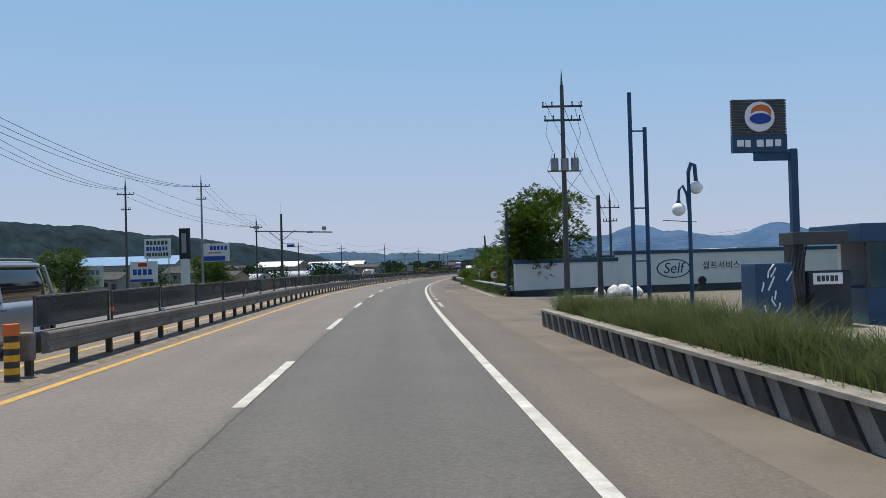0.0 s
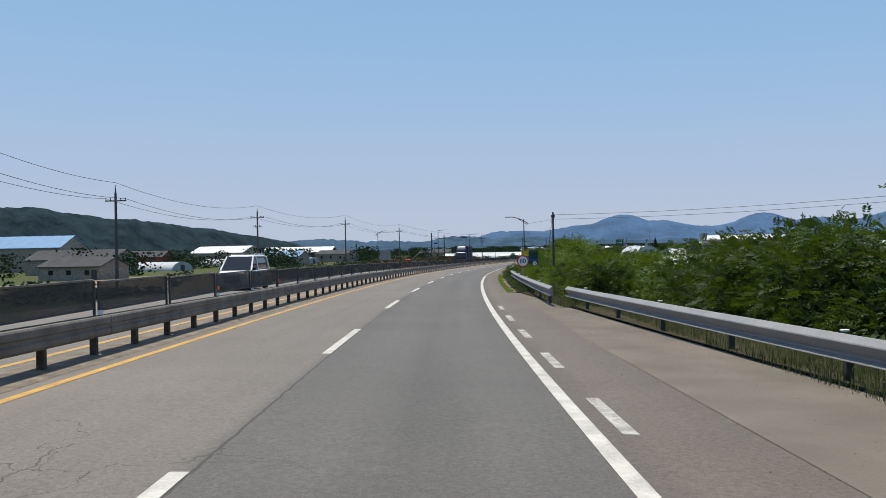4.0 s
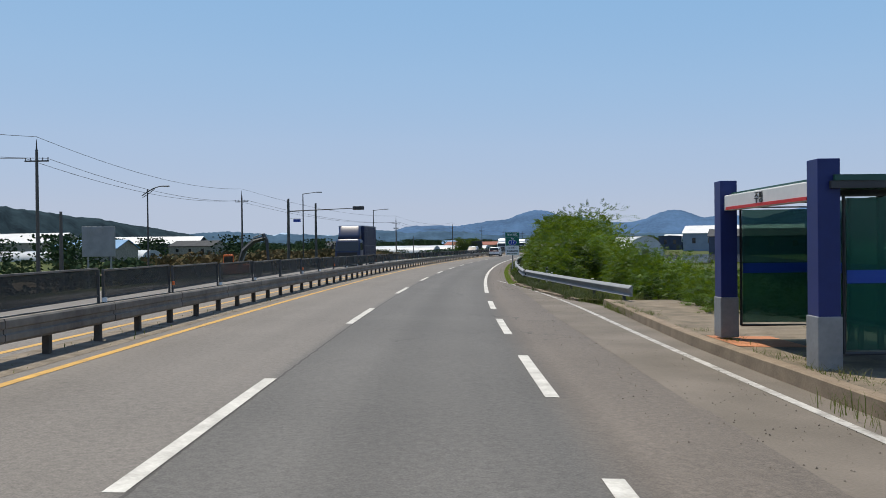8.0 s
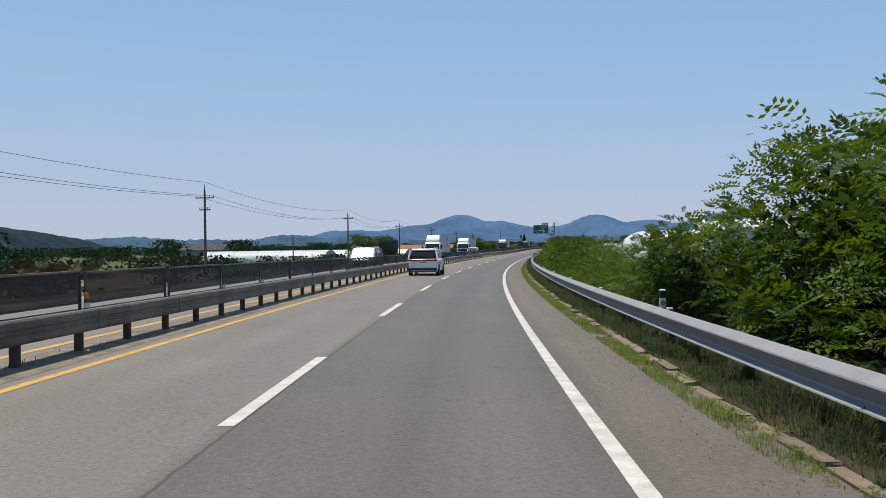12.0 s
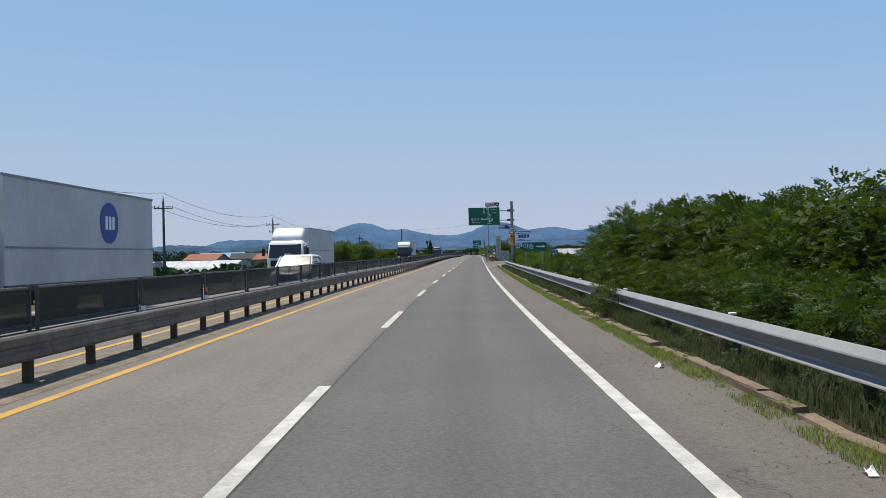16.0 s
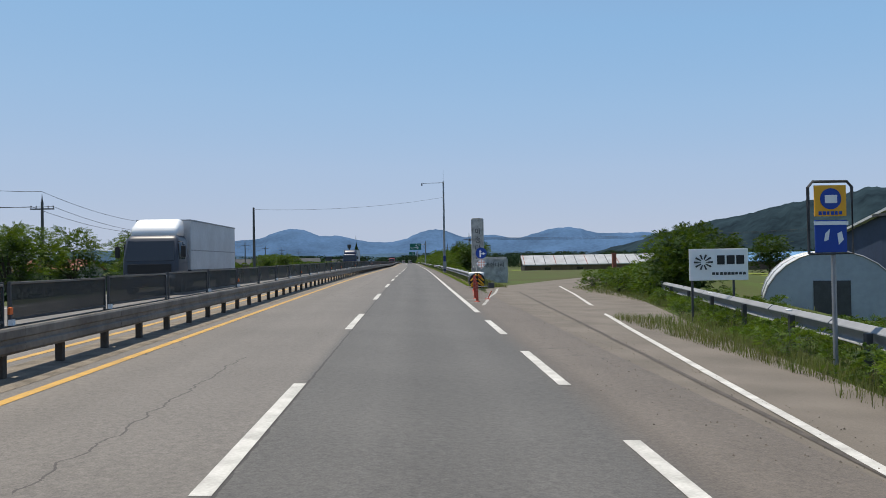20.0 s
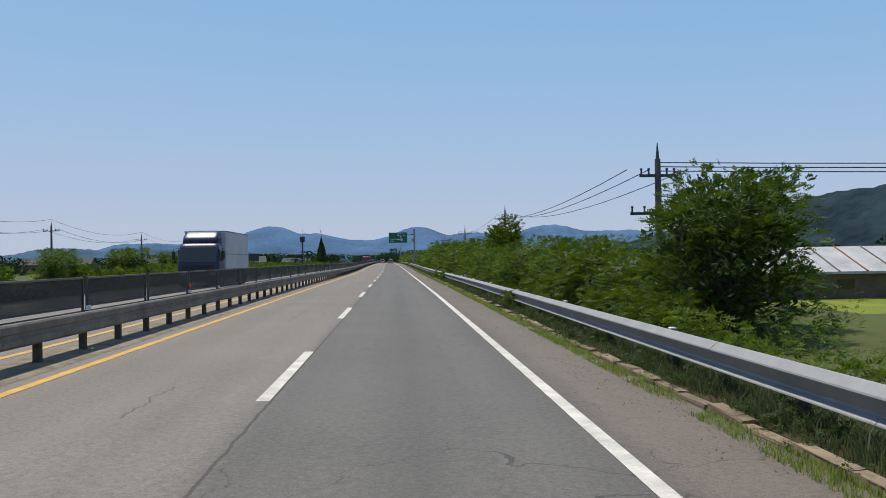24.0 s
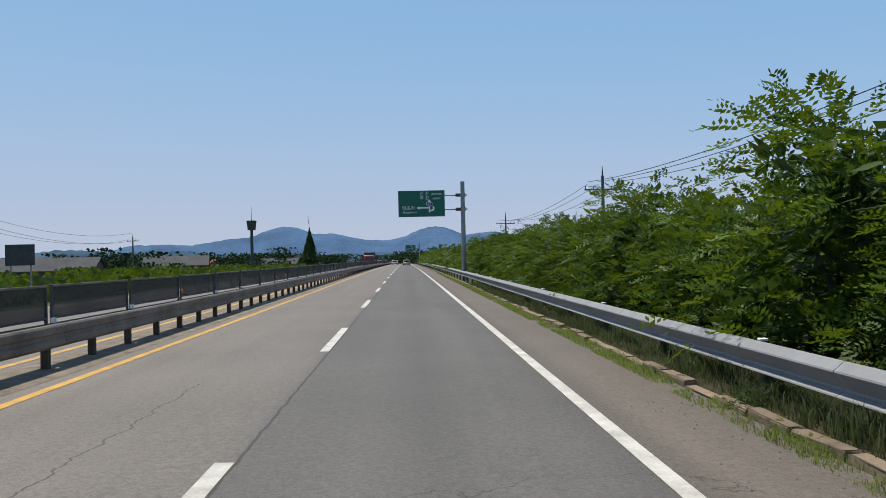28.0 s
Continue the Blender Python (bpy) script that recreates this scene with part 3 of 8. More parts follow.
M["screen"] = screen_mat()
ME_BEAM = beam_profile_mesh("beam", 3.705, 0.36, 0.13, M["galvanised"])
ME_POST = box_mesh("post", (-0.055, -0.06, -0.05, 0.055, 0.06, 0.66), M["rust_post"], 0.008)
ME_PANEL = box_mesh("panel", (-0.008, 0.13, 0.80, 0.008, 3.58, 1.27), M["screen"])
ME_AMBER = box_mesh("reflector", (-0.02, -0.05, 0.0, 0.02, 0.05, 0.1), M["sign_orange"], 0.015)
ME_PFRAME_T = box_mesh("top_rail", (-0.022, 0.10, 1.27, 0.022, 3.61, 1.305), M["galvanised"], 0.006)
ME_PFRAME_B = box_mesh("bottom_rail", (-0.022, 0.10, 0.765, 0.022, 3.61, 0.80), M["dark_steel"], 0.006)
ME_STILE = box_mesh("stile", (-0.022, -0.02, 0.69, 0.022, 0.02, 1.31), M["dark_steel"], 0.006)
ME_CLIP = box_mesh("clip", (-0.035, -0.035, 0.0, 0.035, 0.035, 0.085), M["sign_white"], 0.006)
PITCH = 3.7143
for sec in range(0, 10):
    s0 = 14.0 + sec * 30 * PITCH
    barrier = thing("median_guardrail", road_pose(s0, -4.05), "dull galvanised double-sided steel guardrail along the median", "guardrail", "median guardrails")
    fence = thing("antiglare_fence", road_pose(s0, -4.05), "dark mesh anti-glare panels standing on the median guardrail", "fence", "median fence sections")
    inv, inv2 = barrier.matrix_basis.inverted(), fence.matrix_basis.inverted()
    for k in range(30):
        s = s0 + PITCH * k
        if s > 1050:
            continue
        for side, a, b in ((0.07, s, s + PITCH), (-0.07, s + PITCH, s)):
            part("beam", ME_BEAM, None, barrier, "", inv @ chord_pose(a, b, -4.05 + side, -4.05 + side, 0.34))
        for q in (-0.3, 1.557):
            part("post", ME_POST, None, barrier, "", inv @ road_pose(s + q, -4.05))
        for nm, me in (("panel", ME_PANEL), ("top_rail", ME_PFRAME_T), ("bottom_rail", ME_PFRAME_B)):
            part(nm, me, None, fence, "", inv2 @ road_pose(s, -4.12))
        for q in (0.10, 3.61):
            part("stile", ME_STILE, None, fence, "", inv2 @ road_pose(s + q, -4.12))
        if k % 3 != 1:
            part("clip", ME_CLIP, None, fence, "small pale fixing clip", inv2 @ road_pose(s + 0.10, -4.09, 0.70))
        if k % 4 == 1:
            part("reflector", ME_AMBER, None, fence, "small amber reflector", inv2 @ road_pose(s, -4.06, 0.86))
tagged(part("median_strip", sweep("median_strip", [(-4.62, 0.004), (-4.5, 0.022), (-4.05, 0.03), (-3.62, 0.022), (-3.52, 0.004)], -40, 1056, 1.0, M["median_dust"],
                                       wob=lambda s, j, u, z: (u + 0.06 * noise.noise(Vector((s * 0.45, j, 3))), z + 0.012 * noise.noise(Vector((s * 0.8, j * 2, 0))) * (0 < j < 4)))),
       "dusty strip of grit drifted under the median guardrail", "median", kind="structure")

# ---------------------------------------------------------------- right verge: kerb and guardrail
def rail_mesh(name, length, mat):
    """A folded steel rail: a sloping upper fold, a deep channel below it and a lower lip."""
    prof = [(0, 0), (0.10, 0.0), (0.115, 0.008), (0.11, 0.022), (0.022, 0.062), (0.022, 0.09), (0.125, 0.235), (0.132, 0.25), (0.125, 0.268), (0.03, 0.345), (0.015, 0.35), (0, 0.35)]
    w = len(prof)
    verts = [(x, y, z) for y in (0.0, length) for x, z in prof]
    faces = [(j, (j + 1) % w, w + (j + 1) % w, w + j) for j in range(w)] + [tuple(range(w))[::-1], tuple(range(w, 2 * w))]
    return mesh_of(name, verts, faces, mat)


ME_W = rail_mesh("beam", 3.99, M["steel_rail"])
ME_WPOST = box_mesh("post", (-0.05, -0.05, -0.25, 0.06, 0.05, 0.62), M["dark_steel"], 0.01)
ME_CAP = box_mesh("reflector", (-0.05, -0.05, 0.0, 0.05, 0.05, 0.03), M["sign_white"], 0.01)


def right_rail(s0, s1, u0, u1=None, label="galvanised steel guardrail half hidden by roadside weeds"):
    u1 = u0 if u1 is None else u1
    rail = thing("roadside_guardrail", road_pose(s0, u0), label, "guardrail", "roadside guardrails")
    inv = rail.matrix_basis.inverted()
    k = int((s1 - s0) / 4)
    for i in range(k):
        s, f = s0 + 4 * i, i / max(1, k)
        u, du = u0 + (u1 - u0) * f, (u1 - u0) / max(1, k)
        part("beam", ME_W, None, rail, "", inv @ chord_pose(s + 4, s, u + du, u, 0.36))
        part("post", ME_WPOST, None, rail, "", inv @ road_pose(s + 2, u + 0.1, 0.0))
        if i % 2:
            part("reflector", ME_CAP, None, rail, "", inv @ road_pose(s + 2, u + 0.06, 0.71))


right_rail(49, 97, 8.55, 8.3)
right_rail(97, 129, 8.3, 6.3)
right_rail(129, 185, 5.75)
right_rail(185, 201, 5.75, 7.2)
right_rail(226, 246, 8.0, 5.8)
right_rail(246, 502, 5.7)
right_rail(562, 1002, 5.7)


def kerb_stone(seed):
    r = random.Random(seed)
    bm = box(0.0, 0.01, -0.1, 0.17, 0.98, 0.105, bevel=0.018)
    for v in bm.verts:
        v.co += Vector((r.uniform(-1, 1), r.uniform(-1, 1), r.uniform(-1, 0.6))) * 0.012
    me = bpy.data.meshes.new("kerb_stone")
    bm.to_mesh(me)
    bm.free()
    me.materials.append(M["tan_kerb"])
    return me


def kerb_push(s):
    """How far the kerb swings out to the right at the bus bay."""
    return 0.0 if s < 140 else max(0.0, s - 181) * 0.066 if s < 210 else max(0.0, 241 - s) * 0.13


KERB_STONES = [kerb_stone(k) for k in range(6)]
rk = random.Random(31)
for a, b, u in ((50, 97, 8.33), (140, 206, 4.95), (229, 502, 5.02), (563, 760, 5.12)):
    kerb = thing("kerb", road_pose(a, u), "stained tan concrete kerb sunk in weeds along the shoulder", "kerb", kind="structure")
    inv = kerb.matrix_basis.inverted()
    for s in np.arange(a, b, 1.0):
        push = kerb_push(s)
        part("kerb_stone", rk.choice(KERB_STONES), None, kerb, "", inv @ road_pose(float(s), u + push + rk.uniform(-0.025, 0.025), rk.uniform(-0.085, 0.0), rk.uniform(-2, 2) + (0 if not push else 7.4 if s > 210 else -3.8), rk.uniform(-1.2, 1.2)))
    tagged(part("verge", sweep("verge", [(u + 0.16, -0.05), (u + 0.2, 0.06), (u + 0.9, 0.05), (u + 1.6, -0.06), (u + 2.8, -0.32)], a, b, 2.0, M["verge_soil"], smooth=True,
                               wob=lambda s, j, u, z: (u + kerb_push(s), z + 0.05 * noise.noise(Vector((s * 0.5, u * 1.3, 0))) * (j > 0)))), "dry brown earth bank under the guardrail", "verge", kind="structure")
tagged(part("kerb_far", sweep("kerb_far", [(5.12, -0.02), (5.13, 0.10), (5.3, 0.10), (5.32, -0.06)], 760, 1000, 2, M["tan_kerb"])), "stained tan concrete kerb along the shoulder", "kerb", kind="structure")

# the median rail's battered beginning
ob = thing("rail_end_post", road_pose(13.1, -4.05), "battered hazard-striped post at the start of the median rail", "post")
part("post", rod((0, 0, -0.05), (0, 0, 0.72), 0.11, 0.11, 12), M["rust_post"], ob)
part("cap", rod((0, 0, 0.72), (0, 0, 0.9), 0.13, 0.12, 12), M["sign_orange"], ob)
for k in range(3):
    part("stripe", rod((0, 0, 0.12 + 0.2 * k), (0, 0, 0.22 + 0.2 * k), 0.114, 0.114, 12), M["sign_yellow"], ob)
part("end_plate", box(-0.17, 0.25, 0.28, 0.17, 0.5, 0.74, bevel=0.05), M["galvanised"], ob)

# ---------------------------------------------------------------- hills
def ridge(name, centre, crest, depth, mat, label, rough=1.0, step=0.35):
    """A hill range round a place: crest(az) gives distance and height in metres for headings az, in degrees."""
    verts, faces = [], []
    azs = np.arange(crest[0][0], crest[-1][0] + 1e-6, step)
    for az in azs:
        d = float(np.interp(az, [c[0] for c in crest], [c[1] for c in crest]))
        h = float(np.interp(az, [c[0] for c in crest], [c[2] for c in crest]))
        w = noise.fractal(Vector((az * 0.33, d * 0.001, 2.0)), 0.9, 2.1, 6)
        h = max(0.5, h * (1 + 0.09 * rough * w) + 0.012 * rough * d * 0.10 * noise.noise(Vector((az * 2.7, 7, 1))))
        for k, (f, g) in enumerate(((-1.0, 0.0), (-0.55, 0.42), (-0.25, 0.80), (0.0, 1.0), (0.35, 0.7), (1.0, 0.0))):
            dd = d + f * depth * (1 + 0.15 * noise.noise(Vector((az * 0.8, k, 5))))
            hh = h * g * (1 + (0.12 * noise.noise(Vector((az * 1.7, k * 3.1, 9))) if 0 < k < 5 and k != 3 else 0))
            a = radians(az)
            verts.append((centre[0] - math.sin(a) * dd, centre[1] + math.cos(a) * dd, centre[2] + hh))
    for i in range(len(azs) - 1):
        for k in range(5):
            a = i * 6 + k
            faces.append((a, a + 6, a + 7, a + 1))
    return tagged(part(name, mesh_of(name, verts, faces, mat, True)), label, "hill", kind="structure")


def skyline(peaks, base, az0, az1, dist, step=0.5):
    out = []
    for az in np.arange(az0, az1 + 1e-6, step):
        e = min(1.0, (az - az0 + 0.3) / 5.0, (az1 - az + 0.3) / 5.0) * (base + max(amp * math.exp(-((az - at) / wide) ** 2 / 2) for at, amp, wide in peaks))
        out.append((float(az), dist, dist * math.tan(radians(e))))
    return out


MID = (100.0, 440.0, -4.6)
# the three far ranges carry their haze in material colour and emission
ridge("hill_range_far", MID, skyline(((1.2, 0.55, 0.7), (3.0, 0.30, 1.0), (-1.8, 0.35, 0.8), (6.2, 0.25, 1.0), (9.0, 0.45, 1.6)), 0.42, -12, 20, 4700), 250, M["hazed_farthest_hill"],
      "far mountain range under the sky, pale blue haze in its colour and glow", 0.8, 0.2)
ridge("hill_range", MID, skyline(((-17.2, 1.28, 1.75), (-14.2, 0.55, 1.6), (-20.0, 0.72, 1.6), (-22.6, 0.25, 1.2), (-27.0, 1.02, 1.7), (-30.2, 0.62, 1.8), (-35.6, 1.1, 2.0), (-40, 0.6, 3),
                                  (-9.5, 0.22, 2), (-6.0, 0.05, 2)), 1.18, -70, -3, 4300), 420, M["hazed_far_hill"], "wooded mountain with rounded peaks in the distance, blue haze in its colour and glow", 0.7, 0.15)
ridge("hill_low", MID, skyline(((-10, 0.45, 2.5), (-5, 0.62, 2), (1, 0.35, 2), (6, 0.55, 3), (13, 0.7, 3), (-16, 0.1, 3), (-24, 0.12, 3), (-32, 0.1, 3)), 0.55, -75, 24, 3000), 250, M["hazed_mid_hill"],
      "low dark wooded hills at the foot of the mountains, haze in their colour and glow", 1.2, 0.12)
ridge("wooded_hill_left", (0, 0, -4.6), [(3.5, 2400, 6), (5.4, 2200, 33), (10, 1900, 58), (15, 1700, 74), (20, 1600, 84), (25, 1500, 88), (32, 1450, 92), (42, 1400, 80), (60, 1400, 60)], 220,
      M["hazed_near_wood"], "dark wooded hill beyond the fields, haze blue put into its colour", 0.8, 0.10)
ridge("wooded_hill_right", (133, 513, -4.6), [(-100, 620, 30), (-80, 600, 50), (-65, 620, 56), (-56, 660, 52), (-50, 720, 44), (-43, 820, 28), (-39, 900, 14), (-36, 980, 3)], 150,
      M["hazed_near_wood"], "dark wooded hill above the greenhouses, haze blue put into its colour", 0.8, 0.25)


# ---------------------------------------------------------------- plants
def fronds_mesh(seed, count, size, length=0.42, leaflets=6, spread=1.0, tall=1.0, droop=0.35, leaf=0.085, hollow=0.35):
    """Compound leaves (a stalk with paired leaflets) spread over an uneven crown of unit radius times size."""
    rng = random.Random(seed)
    verts, faces = [], []
    lobes = [(Vector((rng.uniform(-0.62, 0.62), rng.uniform(-0.62, 0.62), rng.uniform(0.12, 1.05))), rng.uniform(0.22, 0.45)) for _ in range(13)]
    for _ in range(count):
        c, r = rng.choice(lobes)
        d = Vector((rng.gauss(0, 1), rng.gauss(0, 1), rng.gauss(0.15, 1))).normalized()
        p = c + d * r * rng.uniform(hollow, 1.0) ** 0.6
        p = Vector((p.x * spread * size, p.y * spread * size, max(0.05, p.z * tall) * size))
        way = (d + Vector((rng.uniform(-0.5, 0.5), rng.uniform(-0.5, 0.5), rng.uniform(-0.1, 0.7)))).normalized()
        side = way.cross(Vector((rng.uniform(-0.3, 0.3), rng.uniform(-0.3, 0.3), 1))).normalized()
        up = side.cross(way).normalized()
        ln = length * rng.uniform(0.6, 1.25)
        for k in range(leaflets):
            f = (k + 0.6) / leaflets
            q = p + way * ln * f - Vector((0, 0, 1)) * droop * ln * f * f
            lw = leaf * (1.15 - 0.5 * abs(f - 0.4))
            for sgn in ((-1, 1) if k < leaflets - 1 else (0,)):
                o = (side * sgn * 0.9 + way * (0.45 if sgn else 1.0) + up * rng.uniform(-0.35, 0.25)).normalized()
                t = o.cross(up).normalized()
                i = len(verts)
                verts += [q, q + o * lw * 0.9 + t * lw * 0.36, q + o * lw * 1.9, q + o * lw * 0.9 - t * lw * 0.36]
                faces.append((i, i + 1, i + 2, i + 3))
    return verts, faces


def stems_mesh(seed, size, tall, n=7, mat=None):
    rng = random.Random(seed)
    bm = bmesh.new()
    for _ in range(n):
        a = rng.uniform(0, math.tau)
        tip = Vector((math.cos(a) * rng.uniform(0.1, 0.55) * size, math.sin(a) * rng.uniform(0.1, 0.55) * size, rng.uniform(0.55, 0.95) * size * tall))
        mid = tip * 0.5 + Vector((rng.uniform(-0.1, 0.1), rng.uniform(-0.1, 0.1), 0.05)) * size
        rod((0, 0, -0.3), mid, 0.028 * size, 0.018 * size, 6, bm)
        rod(mid, tip, 0.018 * size, 0.006 * size, 5, bm)
    me = bpy.data.meshes.new("stems")
    bm.to_mesh(me)
    bm.free()
    me.materials.append(mat or M["bark"])
    return me


def crown_mesh(seed, size, lobes, count, length, leaflets, leaf, mats, spread=0.75, tall=1.0, sprays=9, core=170, droop=0.45):
    """A shrub's crown: many separate tufts of feathery leaves with gaps between them, leafy sprays standing out of the
    top and an inside of darker leaves, its inner shade put into colour.
    """
    rng = random.Random(seed)
    verts, faces, which = [], [], []

    def leaf_blade(q, o, t, lw, k):
        i = len(verts)
        verts.extend((q, q + o * lw * 0.95 + t * lw * 0.40, q + o * lw * 1.9, q + o * lw * 0.95 - t * lw * 0.40))
        faces.append((i, i + 1, i + 2, i + 3))
        which.append(k)

    def frond(p, way, ln, n, lf, k=0):
        side = way.cross(Vector((rng.uniform(-1.1, 1.1), rng.uniform(-1.1, 1.1), 1))).normalized()
        up = side.cross(way).normalized()
        for j in range(n):
            f = (j + 0.7) / n
            q = p + way * ln * f - Vector((0, 0, 1)) * droop * ln * f * f
            lw = lf * (1.15 - 0.55 * abs(f - 0.45)) * rng.uniform(0.85, 1.15)
            for sgn in ((-1, 1) if j < n - 1 else (0,)):
                o = (side * sgn * 0.95 + way * (0.4 if sgn else 1.0) + up * rng.uniform(-0.45, 0.15)).normalized()
                leaf_blade(q, o, o.cross(up).normalized(), lw, k)

    tufts = []
    for k in range(lobes):
        a, z = rng.uniform(0, math.tau), rng.uniform(0.08, 1.0) ** 0.8
        rr = spread * (1.0 - 0.55 * max(0.0, z - 0.45)) * math.sqrt(rng.uniform(0.25, 1.0))
        tufts.append((Vector((rr * math.cos(a), rr * math.sin(a), z * tall)), rng.uniform(0.12, 0.23)))
    for k in range(count):
        c, r = tufts[k % lobes]
        d = Vector((rng.gauss(0, 1), rng.gauss(0, 1), rng.gauss(0.55, 0.8))).normalized()
        p = (c + d * r * rng.uniform(0.3, 1.0) ** 0.5) * size
        out = Vector((c.x, c.y, 0.25)).normalized()
        way = (d + out * 0.6 + Vector((rng.uniform(-0.4, 0.4), rng.uniform(-0.4, 0.4), rng.uniform(-0.2, 0.4)))).normalized()
        frond(p, way, length * rng.uniform(0.65, 1.2), leaflets, leaf)
    for k in range(sprays):
        c, r = tufts[rng.randrange(lobes)]
        if c.z < 0.55 * tall:
            continue
        d = (Vector((c.x, c.y, 0)) * 0.6 + Vector((rng.uniform(-0.3, 0.3), rng.uniform(-0.3, 0.3), 1))).normalized()
        for j in range(7):
            q = (c + d * r * (0.5 + 0.10 * j)) * size
            a = rng.uniform(0, math.tau)
            frond(q, (Vector((math.cos(a), math.sin(a), 0.35)) + d * 0.4).normalized(), length * (1.1 - 0.06 * j), leaflets, leaf)
    # inner leaves take the second, darker material: the crown's own shade as colour
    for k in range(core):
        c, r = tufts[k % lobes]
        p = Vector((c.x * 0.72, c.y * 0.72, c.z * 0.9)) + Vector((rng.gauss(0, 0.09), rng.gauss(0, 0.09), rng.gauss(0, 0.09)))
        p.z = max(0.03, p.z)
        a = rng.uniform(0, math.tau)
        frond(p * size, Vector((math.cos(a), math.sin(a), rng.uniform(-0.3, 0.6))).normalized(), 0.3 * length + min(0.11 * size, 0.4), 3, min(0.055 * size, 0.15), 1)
    for v in verts:
        v.z = max(v.z, 0.03)
    me = mesh_of("crown", verts, faces, mats)
    me.polygons.foreach_set("material_index", which)
    return me


# outer leaf first, then the darker leaf standing in for shade inside
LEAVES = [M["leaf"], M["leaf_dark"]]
SHADY = [M["leaf_mid"], M["leaf_dark"]]
BUSH_CROWNS, BUSH_STEMS = [], []
for k in range(6):
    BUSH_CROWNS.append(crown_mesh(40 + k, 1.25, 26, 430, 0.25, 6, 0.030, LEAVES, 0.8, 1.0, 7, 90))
    BUSH_STEMS.append(stems_mesh(20 + k, 1.0, 1.1, 5))
TALL_CROWNS, TALL_STEMS = [], []
for k in range(6):
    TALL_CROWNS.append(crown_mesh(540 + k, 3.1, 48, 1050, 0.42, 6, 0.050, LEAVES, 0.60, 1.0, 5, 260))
    TALL_STEMS.append(stems_mesh(60 + k, 2.6, 1.1, 6))
# same crowns again, the shade of darker stretches put into the leaf colour
SHADE_BUSHES = []
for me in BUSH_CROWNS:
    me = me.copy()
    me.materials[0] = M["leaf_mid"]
    SHADE_BUSHES.append(me)
SHADE_CROWNS = []
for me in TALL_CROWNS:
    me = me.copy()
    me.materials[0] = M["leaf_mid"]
    SHADE_CROWNS.append(me)
LOW_CROWNS = []
for k in range(4):
    LOW_CROWNS.append(crown_mesh(140 + k, 0.8, 16, 190, 0.2, 5, 0.034, [M["weed"], M["leaf_dark"]], 1.0, 0.8, 3, 40))

def bush(s, u, h, label, group, rng, low=False):
    """A shrub h metres high standing beside the road."""
    base = 0.9 if low else (4.15 if h > 2.0 else 1.65)
    k = h / base
    p = on(s, u)
    drop = -0.12 - (max(0.0, u - 8.0) * 0.16 if not 0 < u < side_reach(s) else 0.0)
    ob = thing("weed_clump" if low else "locust_shrub" if h > 1.7 else "bramble_shrub", Matrix.LocRotScale((p.x, p.y, p.z + drop), Euler((0, 0, rng.choice((0, math.pi)) + heading(s) + rng.uniform(-0.5, 0.5))), (k * rng.uniform(0.95, 1.2), k * rng.uniform(1.0, 1.3), k)),
               label, "weeds" if low else "shrub", group)
    if low:
        part("crown", rng.choice(LOW_CROWNS), None, ob)
    else:
        i = rng.randrange(6)
        part("stem", TALL_STEMS[i] if h > 2.0 else BUSH_STEMS[i], None, ob)
        # darker-coloured copies stand for shade along these stretches of road
        part("crown", (SHADE_CROWNS[i] if s < 130 or 404 < s < 470 else TALL_CROWNS[i]) if h > 2.0 else (SHADE_BUSHES[i] if s < 200 or 404 < s < 470 else BUSH_CROWNS[i]), None, ob)
    return ob


def hedge_height(s):
    return (1.42 if 284 < s < 322 else 1.12) * float(np.interp(s, [50, 56, 62, 74, 82, 100, 112, 130, 140, 196, 226, 238, 246, 272, 284, 318, 324, 330, 350, 360, 399, 404, 430, 442, 474, 500, 512],
                           [0.8, 1.3, 2.2, 3.0, 4.4, 4.5, 3.4, 2.6, 1.1, 1.1, 1.4, 2.3, 2.9, 3.5, 4.8, 4.9, 3.0, 1.0, 1.2, 2.7, 2.6, 1.5, 1.4, 1.5, 1.5, 1.9, 2.6])) if s < 520 else \
        float(np.interp(s, [596, 612, 627, 636, 650, 672, 680, 690, 724, 734, 760, 900], [0.6, 0.6, 0.8, 2.9, 3.2, 3.3, 4.9, 3.6, 4.9, 4.1, 4.0, 3.8]))


HEDGE_LABEL = "dense locust shrubs with feathery green leaves behind the guardrail"
rng = random.Random(5)
behind = []
s = 51.0
while s < 790:
    if 196 < s < 228 or 512 < s < 598:
        s += 1.0
        continue
    h = hedge_height(s)
    edge = 9.9 if 55 < s < 67 or 468 < s < 477 else 8.4 if 459 < s < 470 else 8.2 if 286 < s < 322 else 9.1 if s < 130 else (9.2 if 226 <= s < 242 else 7.0)
    bush(s, edge + 0.36 * h + rng.uniform(-0.2, 0.4), max(0.6, h * rng.uniform(0.72, 1.1)), HEDGE_LABEL if h > 1.6 else "low green roadside brambles behind the guardrail", "roadside shrubs", rng, low=s > 130 and h < 1.3 and rng.random() < 0.6)
    behind.append((s + rng.uniform(-0.8, 0.8), edge + 2.5 + 0.3 * h, h * 1.05 * rng.uniform(0.75, 1.12)))
    if rng.random() < 0.5:
        behind.append((s + rng.uniform(-0.8, 0.8), edge + 4.6 + 0.3 * h, h * rng.uniform(0.8, 1.12)))
    s += 1.5 if h < 1.6 else 0.80 * h ** 0.8


